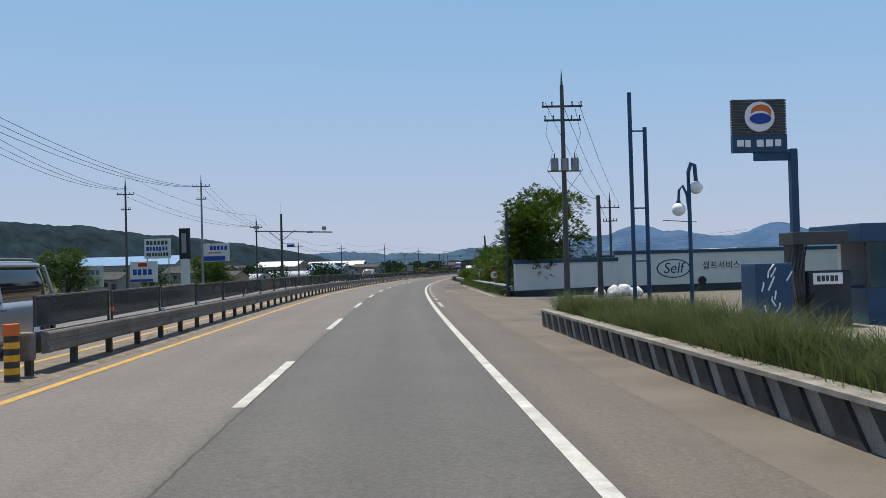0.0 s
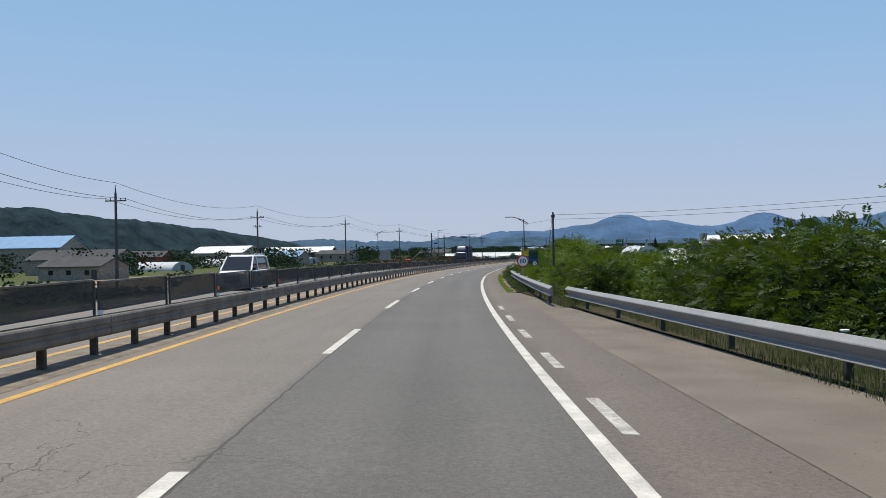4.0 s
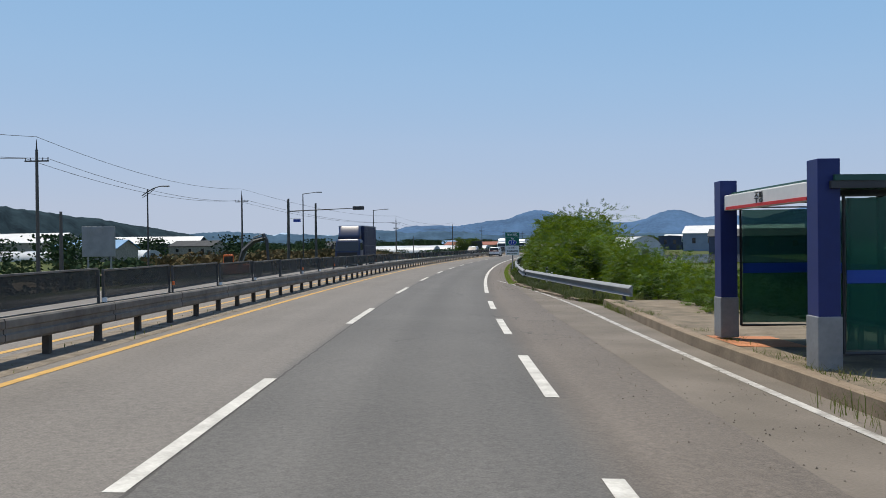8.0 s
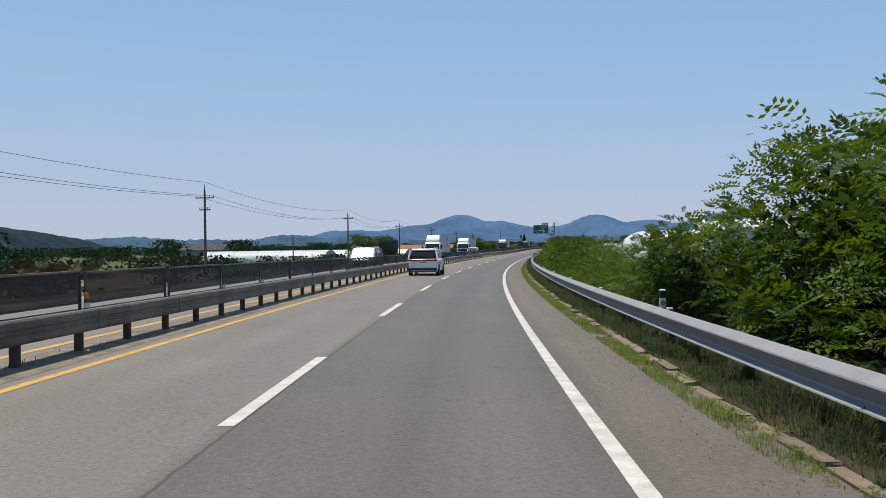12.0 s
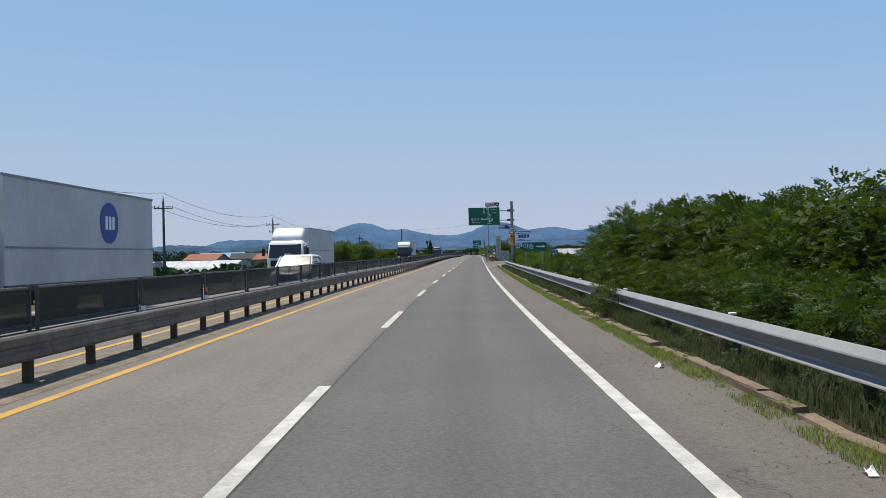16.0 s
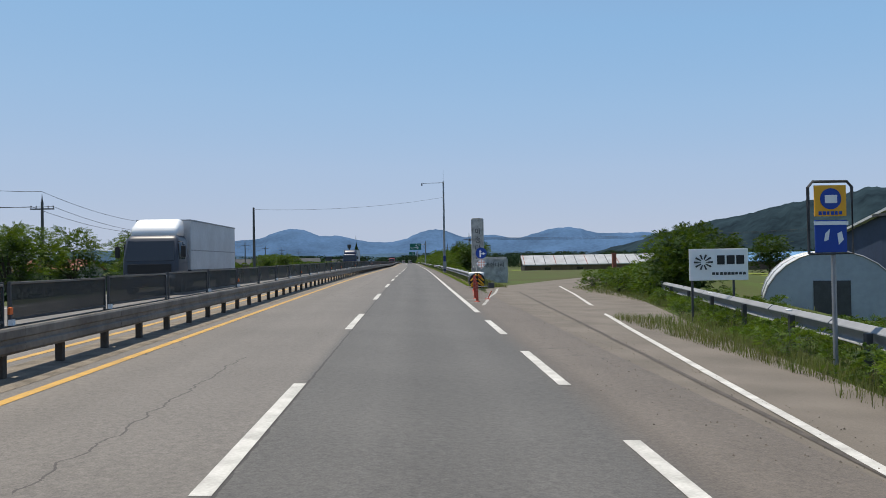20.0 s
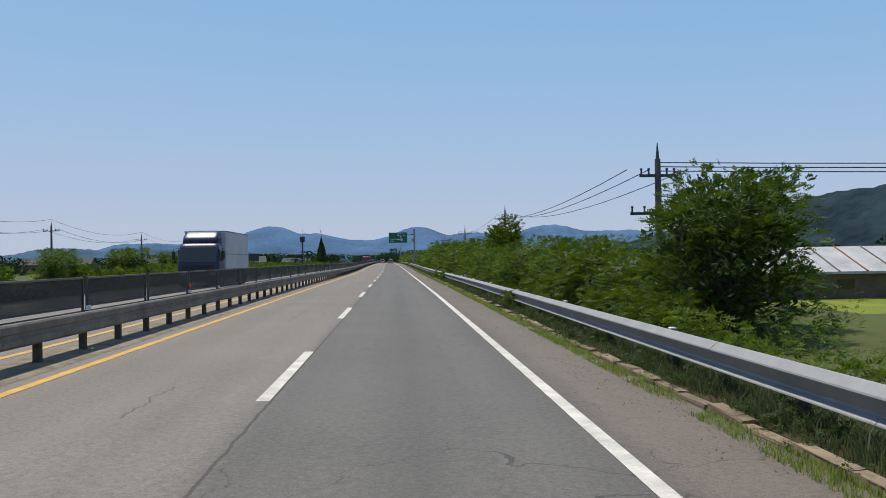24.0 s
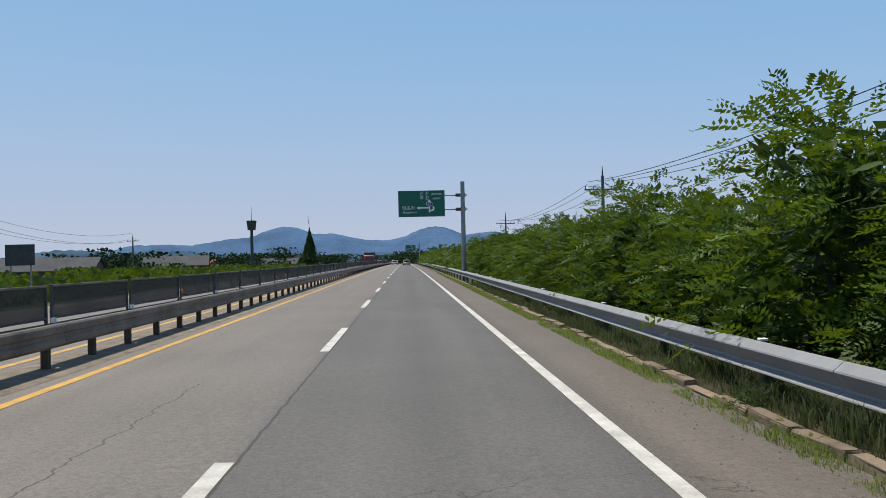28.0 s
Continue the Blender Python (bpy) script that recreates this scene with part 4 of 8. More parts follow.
def thicket(name, spots, seed, label, leaf=0.021, count=200, mat="leaf"):
    """Shrubs behind the front row, joined: fronds round each stem."""
    verts, faces = [], []
    packs = []
    for k in range(4):
        me = crown_mesh(seed + k, 1.48, 30, count, 0.24, 5, leaf, LEAVES, 0.7, 1.0, 0, 60)
        packs.append(([v.co.copy() for v in me.vertices], [tuple(q.vertices) for q in me.polygons]))
        bpy.data.meshes.remove(me)
    for k, (s, u, h) in enumerate(spots):
        p = on(s, u) + Vector((0, 0, -0.12 - max(0.0, u - 8.0) * 0.16))
        v, f = packs[k % 4]
        i, z = len(verts), h / 1.8
        a = k * 2.4
        c, sn = math.cos(a) * z * 1.15, math.sin(a) * z * 1.15
        verts += [(p.x + q.x * c - q.y * sn, p.y + q.x * sn + q.y * c, p.z + q.z * z) for q in v]
        faces += [tuple(q + i for q in t) for t in f]
    return tagged(part(name, mesh_of(name, verts, faces, M[mat])), label, "shrubs", kind="stuff")


thicket("thicket_shady", [q for q in behind if q[0] < 132], 310, "dense thicket behind the merging lane, its shade put into the leaf colour", mat="leaf_mid")
thicket("thicket_behind", [q for q in behind if q[0] >= 132], 300, "dense locust thicket behind the roadside shrubs")
thicket("thicket_far", [(790 + 2.2 * k, 7.6 + 1.6 * (k % 3), 3.4 + 0.5 * math.sin(k * 1.7)) for k in range(90)], 320, "far hedge of locust shrubs along the road", 0.06, 70)
for s, u, h in ((424, 11.0, 4.0), (426.5, 10.3, 4.3), (429, 11.2, 4.5), (431, 10.0, 4.2), (433.5, 10.8, 4.6), (436, 9.6, 4.3), (438.5, 10.4, 4.6), (441, 9.3, 4.3), (443.5, 10, 4.4), (428, 13, 4.6), (433, 13.2, 4.8), (438, 12.6, 4.8), (420, 12.2, 3.6), (416, 12.5, 3.2), (411, 12.2, 3.0), (446, 10.6, 4.2), (449, 11.6, 4.5), (452, 10.8, 4.4), (455, 11.8, 4.6), (458, 10.9, 4.3), (461, 11.6, 4.1), (450, 13.6, 4.8), (456, 13.8, 4.8),
                (153, 13.5, 3.4), (158, 14.5, 3.6), (163, 13.2, 3.2), (167, 15, 3.8), (172, 14, 3.4), (178, 14.8, 3.6), (184, 13.8, 3.2), (189, 15.2, 3.4), (195, 14.2, 3.3), (200, 15.0, 3.4), (161, 16.5, 4.2), (170, 17, 4.2),
                (552, 13.6, 1.6), (556, 14.6, 1.7), (560, 15.2, 1.5), (564, 16.0, 1.6), (568, 16.8, 1.5), (572, 18.5, 1.7), (577, 20.5, 1.6),
                (164.5, 5.9, 1.3), (166.5, 6.2, 1.4), (169.0, 6.1, 1.2), (186.5, 6.1, 1.3), (188.6, 6.5, 1.45), (190.5, 6.9, 1.2), (184.5, 6.4, 1.0), (240.0, 7.6, 1.5), (391.5, 5.7, 0.95), (428.0, 5.6, 1.2), (429.5, 5.9, 1.0), (404.5, 5.6, 0.8), (640.0, 5.6, 0.9), (678.0, 5.6, 1.0), (688.0, 5.7, 1.1), (700.0, 5.6, 0.7),
                (256.0, 5.7, 0.9), (96.0, 8.3, 1.3), (100.0, 8.2, 1.2), (87.5, 8.5, 1.6), (89.3, 8.8, 1.8), (93.5, 8.5, 1.2), (509.0, 7.9, 2.6), (511.5, 8.3, 2.4), (506.5, 7.6, 2.5)):
    bush(s, u, h, "leafy shrub pushing out over the guardrail", "roadside shrubs", rng)


def tree(s, u, h, label, spread=1.0, dark=True, seed=1, name="tree"):
    """A tapered trunk with limbs and a crown of many compound leaves."""
    r = random.Random(seed)
    ob = thing(name, road_pose(s, u, -0.6), label, "tree", "trees")
    bm = bmesh.new()
    top = Vector((0.25, 0.1, h * 0.62))
    rod((0, 0, 0), (0.1, 0, h * 0.3), 0.028 * h, 0.02 * h, 9, bm)
    rod((0.1, 0, h * 0.3), top, 0.02 * h, 0.010 * h, 8, bm)
    for k in range(16):
        a, z = r.uniform(0, 6.28), r.uniform(0.2, 0.62) * h
        tip = Vector((math.cos(a) * h * 0.30 * spread * r.uniform(0.5, 1), math.sin(a) * h * 0.30 * spread * r.uniform(0.5, 1), z + h * r.uniform(0.10, 0.3)))
        rod((0.1, 0, z), tip, 0.011 * h, 0.004 * h, 6, bm)
    part("trunk", bm, M["bark"], ob)
    me = crown_mesh(seed * 50, h * 0.86, 58, int(300 + 62 * h * h), 0.26 + 0.018 * h, 6, 0.030 + 0.0050 * h, SHADY if dark else LEAVES, 0.40 * spread, 0.92, 10, 300)
    me.transform(Matrix.Translation((0.1, 0, h * 0.14)))
    part("crown", me, None, ob)
    return ob


tree(94.0, 17.3, 10.6, "tall spreading locust tree with feathery dark foliage", 1.1, True, 3)
tree(50.5, 9.7, 6.2, "young tree grown round an old pole", 0.55, True, 6)
tree(631.0, 9.4, 4.3, "dark bushy tree with small dull leaves beside the guardrail", 1.2, True, 7)
tree(634.0, 10.9, 4.5, "dark bushy tree with small dull leaves beside the guardrail", 1.2, True, 8)
tree(548.0, 13.5, 3.4, "small leafy tree beside the side road", 1.2, True, 9)
tree(552.0, 14.0, 3.2, "small leafy tree beside the side road", 1.2, False, 10)
tree(679.0, 10.5, 5.7, "slender locust sapling above the hedge", 0.5, False, 11)
tree(47.0, 37.0, 6.5, "green tree behind the filling station", 1.3, False, 12)
tree(50.0, 44.0, 6.0, "green tree behind the filling station", 1.3, False, 13)
for k, (s, u, h) in enumerate(((430, -22, 3.0), (436, -24, 3.4), (442, -21, 2.8), (448, -23, 3.2), (455, -25, 2.8), (586, -23, 3.0), (592, -25, 2.6), (574, -24, 3.3), (580, -21, 3.4), (568, -25, 3.2), (562, -23, 3.0),
                               (638, -30, 2.6), (646, -32, 2.4), (715, -30, 2.6), (722, -34, 2.8), (740, -31, 2.2), (752, -36, 2.6), (700, -33, 2.3), (690, -30, 2.1), (110, -26, 4.0), (122, -30, 3.6), (90, -36, 4.4))):
    ob = bush(s, u, h + 1.5, "rounded green thicket beyond the opposite lanes", "thickets", random.Random(900 + k))
ob = thing("cypress_tree", road_pose(957, -27, -1.5), "tall narrow dark cypress tree", "tree", "trees")
v, f = fronds_mesh(77, 700, 1.0, 0.5, 4, 1.0, 1.0, 0.2, 0.3, 0.0)
part("crown", mesh_of("crown", [Vector((q.x * 1.9 * (1.15 - q.z * 0.75), q.y * 1.9 * (1.15 - q.z * 0.75), q.z * 8.4 + 0.8)) for q in v], f, M["leaf_dark"]), None, ob)
part("trunk", rod((0, 0, 0), (0, 0, 5), 0.2, 0.05), M["bark"], ob)


def places(s, u, z):
    """on() for many places at once."""
    c = np.clip(s, -20.0, 1058.0)
    h, fall = np.interp(c, SS, HD), np.interp(c, SS, FL)
    cross = np.where(u > 0, np.minimum(u, 8.0), 0.3 * np.maximum(u, -14.0))
    return np.stack((np.interp(c, SS, RX) + u * np.cos(h), np.interp(c, SS, RY) + u * np.sin(h), np.interp(c, SS, RZ) - cross * fall + z), axis=1)


def grass_strip(name, bands, count, seed, mat, label, tall=(0.08, 0.35), thin=1.0, gaps=-0.12):
    """Blades of grass along bands of (s0, s1, u0, u1), in tufts."""
    r = np.random.default_rng(seed)
    span = np.array([b[1] - b[0] for b in bands], dtype=float)
    b = np.array(bands)[r.choice(len(bands), count, p=span / span.sum())]
    s, u = b[:, 0] + (b[:, 1] - b[:, 0]) * r.random(count), b[:, 2] + (b[:, 3] - b[:, 2]) * r.random(count)
    lush = 0.45 * np.sin(s * 0.83 + seed) * np.sin(s * 0.31 + 2.1 * u) + 0.35 * np.sin(s * 2.9 + 3.0 * u + seed) + 0.2 * np.sin(s * 7.1 - 5.0 * u)
    keep = lush > gaps * 2 + 0.5 * (r.random(count) - 0.5)
    s, u, lush = s[keep], u[keep], lush[keep]
    n = len(s)
    p = places(s, u, -0.03 - np.where(u > 5.2, 0.05, 0.0))
    h, a = (tall[0] + (tall[1] - tall[0]) * r.random(n)) * (0.85 + 0.4 * lush), r.random(n) * math.tau
    lean = np.stack((np.cos(a), np.sin(a), np.zeros(n)), axis=1) * (h * (0.15 + 0.75 * r.random(n)))[:, None]
    w = np.stack((-np.sin(a), np.cos(a), np.zeros(n)), axis=1) * ((0.006 + 0.018 * h) * thin)[:, None]
    up = np.stack((np.zeros(n), np.zeros(n), h), axis=1)
    v = np.stack((p - w, p + w, p + lean * 0.35 + up * 0.7 + w * 0.7, p + lean + up * 0.92, p + lean * 0.35 + up * 0.7 - w * 0.7), axis=1).reshape(-1, 3)
    me = bpy.data.meshes.new(name)
    me.vertices.add(len(v))
    me.vertices.foreach_set("co", v.astype(np.float32).ravel())
    me.loops.add(7 * n)
    me.loops.foreach_set("vertex_index", (5 * np.arange(n)[:, None] + np.array((0, 1, 2, 4, 4, 2, 3))).astype(np.int32).ravel())
    me.polygons.add(2 * n)
    me.polygons.foreach_set("loop_start", (7 * np.arange(n)[:, None] + np.array((0, 4))).astype(np.int32).ravel())
    me.materials.append(mat)
    me.update(calc_edges=True)
    return tagged(part(name, me), label, "grass", kind="stuff")


grass_strip("verge_grass", ((140, 182, 5.2, 6.8), (182, 205, 6.3, 7.6), (243, 502, 5.22, 6.5), (243, 502, 5.22, 5.9), (236, 243, 5.55, 7.2), (229, 236, 6.35, 8.0), (236, 243, 5.55, 6.2), (230, 236, 6.3, 7.0), (562, 760, 5.32, 6.5), (562, 760, 5.32, 6.0), (49, 97, 8.4, 9.5), (49, 97, 8.4, 8.9), (97, 131, 7.2, 8.6), (128, 141, 5.9, 7.6)), 330000, 3, M["long_grass"], "long dull grass under the roadside guardrail", (0.15, 0.5), 0.55, -0.34)
grass_strip("kerb_grass", ((140, 182, 4.66, 4.99), (243, 505, 4.70, 5.06), (562, 800, 4.80, 5.16), (52, 97, 8.1, 8.4)), 300000, 4, M["gutter_green"], "short bright weeds growing in the gutter along the kerb", (0.04, 0.14), 0.6, -0.2)
grass_strip("median_weeds", ((120, 345, -4.6, -3.55), (20, 110, -4.5, -3.6)), 3600, 5, M["grass"], "sparse weeds on the dusty median strip", (0.04, 0.16))
grass_strip("bay_grass", ((207, 226, 7.05, 7.5), (228, 246, 6.6, 9.0), (190, 209, 6.4, 9.4), (503, 512, 5.9, 8.2), (512, 522, 6.9, 9.6), (522, 536, 8.0, 11.4), (536, 560, 10.8, 14), (512, 536, 7.4, 8.6), (561, 600, 5.6, 7.2)), 60000, 6, M["grass"], "rough grass beside the bus bay and side road", (0.12, 0.42), 0.5, -0.3)


# ---------------------------------------------------------------- poles, wires
def utility_pole(s, u, h, label, arms=((0.92, 1.9),), tilt=0.0, spike=True, group="utility poles", mat=None, z=-1.6):
    ob = thing("utility_pole", road_pose(s, u, z) @ pose(0, 0, 0, 0, tilt, 0), label, "utility pole", group)
    mat = mat or M["pole"]
    top = h - z
    part("shaft", rod((0, 0, -0.3), (0, 0, top * (0.93 if spike else 1)), 0.17, 0.10, 10), mat, ob)
    if spike:
        part("tip", rod((0, 0, top * 0.93), (0, 0, top), 0.07, 0.015, 6), M["dark_steel"], ob)
    for f, w in arms:
        arm = part("crossarm", box(-w / 2, -0.05, top * f - 0.05, w / 2, 0.05, top * f + 0.05), M["dark_steel"], ob)
        for x in (-w / 2 + 0.06, -w / 4, w / 4, w / 2 - 0.06):
            bm = rod((x, 0, top * f + 0.05), (x, 0, top * f + 0.2), 0.035, 0.03, 7)
            rod((x, 0, top * f + 0.2), (x, 0, top * f + 0.26), 0.05, 0.045, 7, bm)
            part("insulator", bm, M["dark_steel"], arm)
    return ob


def wire(a, b, sag, label="thin black overhead power line", r=0.018):
    pts = [Vector(a).lerp(Vector(b), i / 14) - Vector((0, 0, sag * 4 * (i / 14) * (1 - i / 14))) for i in range(15)]
    return tagged(part("power_line", tube(pts, r, 4), M["cable"]), label, "cable", "overhead power lines")


LINE = [(96.8, -32.1, 13.5), (130, -25.4, 10.8), (171, -29.2, 8.6), (215, -31, 9.4), (260, -30.7, 10.2), (313, -34.0, 10.2), (384.8, -28.4, 8.8), (444.2, -28.4, 8.5), (488, -28.5, 7.9), (532.5, -28.7, 7.5), (579, -28.5, 7.05), (621, -28.3, 6.6),
        (668, -34, 6.7), (712, -39, 6.8), (758, -42, 6.8), (802, -43.7, 6.7), (850, -44, 6.6)]
for k, (s, u, h) in enumerate(LINE):
    utility_pole(s, u, h, "slim concrete power pole with a steel crossarm beyond the opposite lanes", ((0.86, 2.0), (0.74, 1.2)) if k % 3 == 0 else ((0.86, 1.9),))
for (s, u, h), (s2, u2, h2) in zip(LINE, LINE[1:]):
    for off, f in ((-0.85, 0.86), (0.85, 0.86), (0.0, 1.0)):
        wire(on(s, u + off, (h + 1.6) * f - 1.4), on(s2, u2 + off, (h2 + 1.6) * f - 1.4), 1.1)
utility_pole(101.5, -24.6, 14.2, "grey concrete power pole carrying a company sign", ((0.90, 2.2), (0.80, 1.2)), mat=M["grey_steel"])
utility_pole(30, -20, 12.6, "slim concrete power pole with a steel crossarm beyond the opposite lanes", ((0.88, 2.2),))
for off in (-0.85, 0.85, 0.0):
    wire(on(101.5, -24.3 + off, 12.4), on(130, -25.4 + off, 9.4), 0.8)
    wire(on(30, -20 + off, 11.4), on(96.8, -32.1 + off, 12.0), 1.6)
    wire(on(30, -20 + off, 11.4), on(101.5, -24.3 + off, 12.6), 1.8)
RIGHT = [(640, 10.8, 5.9), (712, 15.3, 8.4), (767.8, 15.5, 8.0), (825, 15.6, 8.0)]
for s, u, h in RIGHT:
    utility_pole(s, u, h, "dark power pole with a steel crossarm above the roadside hedge", ((0.84, 2.6),) if s != 640 else ((0.86, 1.3), (0.70, 2.0)), z=-2.4)
for (s, u, h), (s2, u2, h2) in zip(RIGHT, RIGHT[1:]):
    for off in (-1.1, -0.3, 1.1):
        wire(on(s, u + off, h * 0.84), on(s2, u2 + off, h2 * 0.86), 0.9)
for k in range(3):
    wire(on(640, 10.8, 5.2 - 0.15 * k), on(636, 70, 6 - 0.15 * k), 0.6)
for s, u, h, t in ((96, 10.4, 5.7, -3), (43.5, 12.6, 5.5, 0), (101.5, 15.2, 5.5, -3), (49.8, 8.4, 5.2, 0), (597, -15.0, 6.9, 0), (482, -52, 5.0, 0), (285.8, -18.6, 7.0, 0), (286.6, -15.8, 6.6, 0),
                   (258.5, -28.0, 4.6, 0)):
    utility_pole(s, u, h, "bare dark wooden pole standing in the undergrowth" if u > 0 else "bare concrete pole beyond the opposite lanes", (), t, False, "bare poles", M["dark_steel"] if u > 0 else None, -0.8)
utility_pole(194.5, 10.7, 6.9, "dark concrete pole wrapped with a climbing vine", ((0.93, 0.5),), 0, False, "bare poles", M["dark_steel"], -1.2)
wire(on(194.5, 10.7, 6.6), on(160, 60, 8), 0.8)
wire(on(194.5, 10.7, 6.1), on(160, 60, 7.5), 0.8)
wire(on(194.5, 10.7, 6.1), on(201, 7.5, 5.9), 0.05, r=0.01)
wire(on(597, -15.0, 6.7), on(609, 4.95, 9.0), 0.5, r=0.012)
utility_pole(80.8, 21.7, 9.0, "steel pole with a double crossarm behind the shrubs", ((0.86, 1.9), (0.74, 1.4)), z=-2)

ob = thing("pole_stay", Matrix(), "slanting pole stay overgrown with a dry climbing vine", "cable")
a, b = on(194.5, 10.6, 6.4), on(193.0, 9.6, -0.9)
part("stay", tube([a, a.lerp(b, 0.5) + Vector((0.06, 0, 0)), b], 0.02, 5), M["cable"], ob)
rv = random.Random(8)
verts, faces = [], []
for k in range(420):
    q = a.lerp(b, rv.uniform(0.08, 1.0) ** 0.8) + Vector((rv.gauss(0, 0.05), rv.gauss(0, 0.05), 0))
    d, w = Vector((rv.uniform(-1, 1), rv.uniform(-1, 1), rv.uniform(-1, 0.6))) * 0.09, Vector((rv.uniform(-1, 1), rv.uniform(-1, 1), rv.uniform(-1, 1))) * 0.03
    i = len(verts)
    verts += [q, q + d * 0.5 + w, q + d, q + d * 0.5 - w]
    faces.append((i, i + 1, i + 2, i + 3))
part("vine", mesh_of("vine", verts, faces, M["leaf_dark"]), None, ob)

# filling station power pole with transformers
ob = utility_pole(44.0, 10.9, 12.4, "concrete power pole with crossarms and three grey transformers", ((0.84, 2.2), (0.78, 2.0)), 0, True, "utility poles", None, -0.1)
for x in (-0.55, 0.0, 0.55):
    tr = part("transformer", rod((x, -0.28, 7.0), (x, -0.28, 7.65), 0.21, 0.21, 14), M["grey_steel"], ob, "grey ribbed pole transformer")
    part("bushing", rod((x, -0.28, 7.65), (x, -0.28, 7.95), 0.05, 0.02, 6), M["dark_steel"], tr)
part("bracket", box(-0.9, -0.1, 6.95, 0.9, -0.02, 7.03), M["grey_steel"], ob)
for sgn in (-1, 1):
    part("jumper_wire", tube([(sgn * 0.7, 0, 10.4), (sgn * 0.95, -0.1, 9.0), (sgn * 0.6, -0.2, 8.0)], 0.012, 4), M["cable"], ob)
    part("jumper_wire", tube([(sgn * 0.65, -0.2, 7.9), (sgn * 0.95, -0.3, 7.0), (sgn * 0.2, -0.1, 6.0)], 0.012, 4), M["cable"], ob)
for off in (-0.9, 0.0, 0.9):
    wire(on(44, 10.9 + off, 10.6), on(80.8, 21.7 + off, 7.9), 0.5, r=0.014)
wire(on(44, 10.9, 6.6), on(43.5, 12.6, 5.3), 0.25, r=0.012)
wire(on(44, 10.9, 6.2), on(49.8, 8.4, 5.1), 0.3, r=0.012)
wire(on(43.5, 12.6, 5.3), on(80.8, 21.7, 6.5), 0.5, r=0.012)


def street_lamp(s, u, h, side=-1, reach=1.7, label="grey steel street lamp with a curved arm", curved=True):
    ob = thing("street_lamp", road_pose(s, u, -0.5), label, "street lamp", "street lamps")
    part("pole", rod((0, 0, -0.2), (0, 0, h), 0.085, 0.055, 10), M["dark_steel"], ob)
    if curved:
        arm = part("arm", tube([(-side * 0.5, 0, h - 0.55), (0, 0, h - 0.22), (side * reach * 0.4, 0, h + 0.08), (side * reach * 0.8, 0, h + 0.25), (side * reach, 0, h + 0.27)], 0.05, 7), M["dark_steel"], ob)
        part("brace", tube([(-side * 0.45, 0, h - 0.72), (side * 0.1, 0, h - 0.38), (side * 0.7, 0, h + 0.05)], 0.03, 6), M["dark_steel"], ob)
    else:
        arm = part("arm", rod((0, 0, h - 0.05), (side * reach, 0, h + 0.12), 0.045, 0.03, 8), M["dark_steel"], ob)
    z = h + (0.27 if curved else 0.12)
    part("lamp_head", box(min(side * reach, side * (reach + 0.6)), -0.12, z - 0.06, max(side * reach, side * (reach + 0.6)), 0.12, z + 0.05, bevel=0.03), M["grey_steel"], arm)
    return ob


street_lamp(201.0, 7.4, 7.0, -1, 1.7)
street_lamp(270.5, -26.9, 7.6, 1, 1.4, "grey steel street lamp with curved arms beyond the opposite lanes")
street_lamp(287.0, -17.3, 8.2, 1, 1.5, "tall street lamp with a straight arm beyond the opposite lanes", False)
street_lamp(322.0, -16.9, 8.0, 1, 1.7, "tall street lamp with a straight arm beyond the opposite lanes", False)

# weeds, stones and litter along the shoulder
def weed_patch(name, spots, seed, mat, label):
    verts, faces = [], []
    packs = [fronds_mesh(seed + k, 52, 1.0, 0.34, 4, 1.1, 0.7, 0.5, 0.07, 0.2) for k in range(5)]
    for k, (s, u, h) in enumerate(spots):
        p = on(s, u, -0.03)
        v, f = packs[k % 5]
        i, a = len(verts), k * 2.1
        c, sn = math.cos(a) * h, math.sin(a) * h
        verts += [(p.x + q.x * c - q.y * sn, p.y + q.x * sn + q.y * c, p.z + q.z * h) for q in v]
        faces += [tuple(q + i for q in w) for w in f]
    return tagged(part(name, mesh_of(name, verts, faces, mat)), label, "weeds", kind="stuff")


rw = random.Random(61)
spots = []
for s in np.arange(140, 760, 0.38):
    if 192 < s < 236 or 503 < s < 563:
        continue
    if noise.noise(Vector((s * 0.13, 5, 0))) + 0.5 * noise.noise(Vector((s * 0.7, 8, 0))) > rw.uniform(-0.4, 0.3):
        spots.append((float(s), (5.02 if s < 503 else 5.12) + kerb_push(s) + rw.uniform(-0.2, 0.1), rw.uniform(0.07, 0.19)))
weed_patch("gutter_weeds", spots, 410, M["gutter_green"], "bright leafy weeds sprouting along the kerb")
weed_patch("bank_weeds", [(rw.choice((rw.uniform(140, 181), rw.uniform(243, 502), rw.uniform(563, 720), rw.uniform(563, 720), rw.uniform(240, 502))), rw.uniform(5.3, 6.2), rw.uniform(0.18, 0.38)) for _ in range(1700)], 430, M["leaf_dark"], "dark leafy weeds on the bank under the guardrail")
weed_patch("merge_lane_weeds", [(rw.uniform(52, 104), rw.uniform(8.3, 8.7), rw.uniform(0.3, 0.65)) for _ in range(420)], 450, M["leaf_dark"], "dark weeds growing through the guardrail of the merging lane")


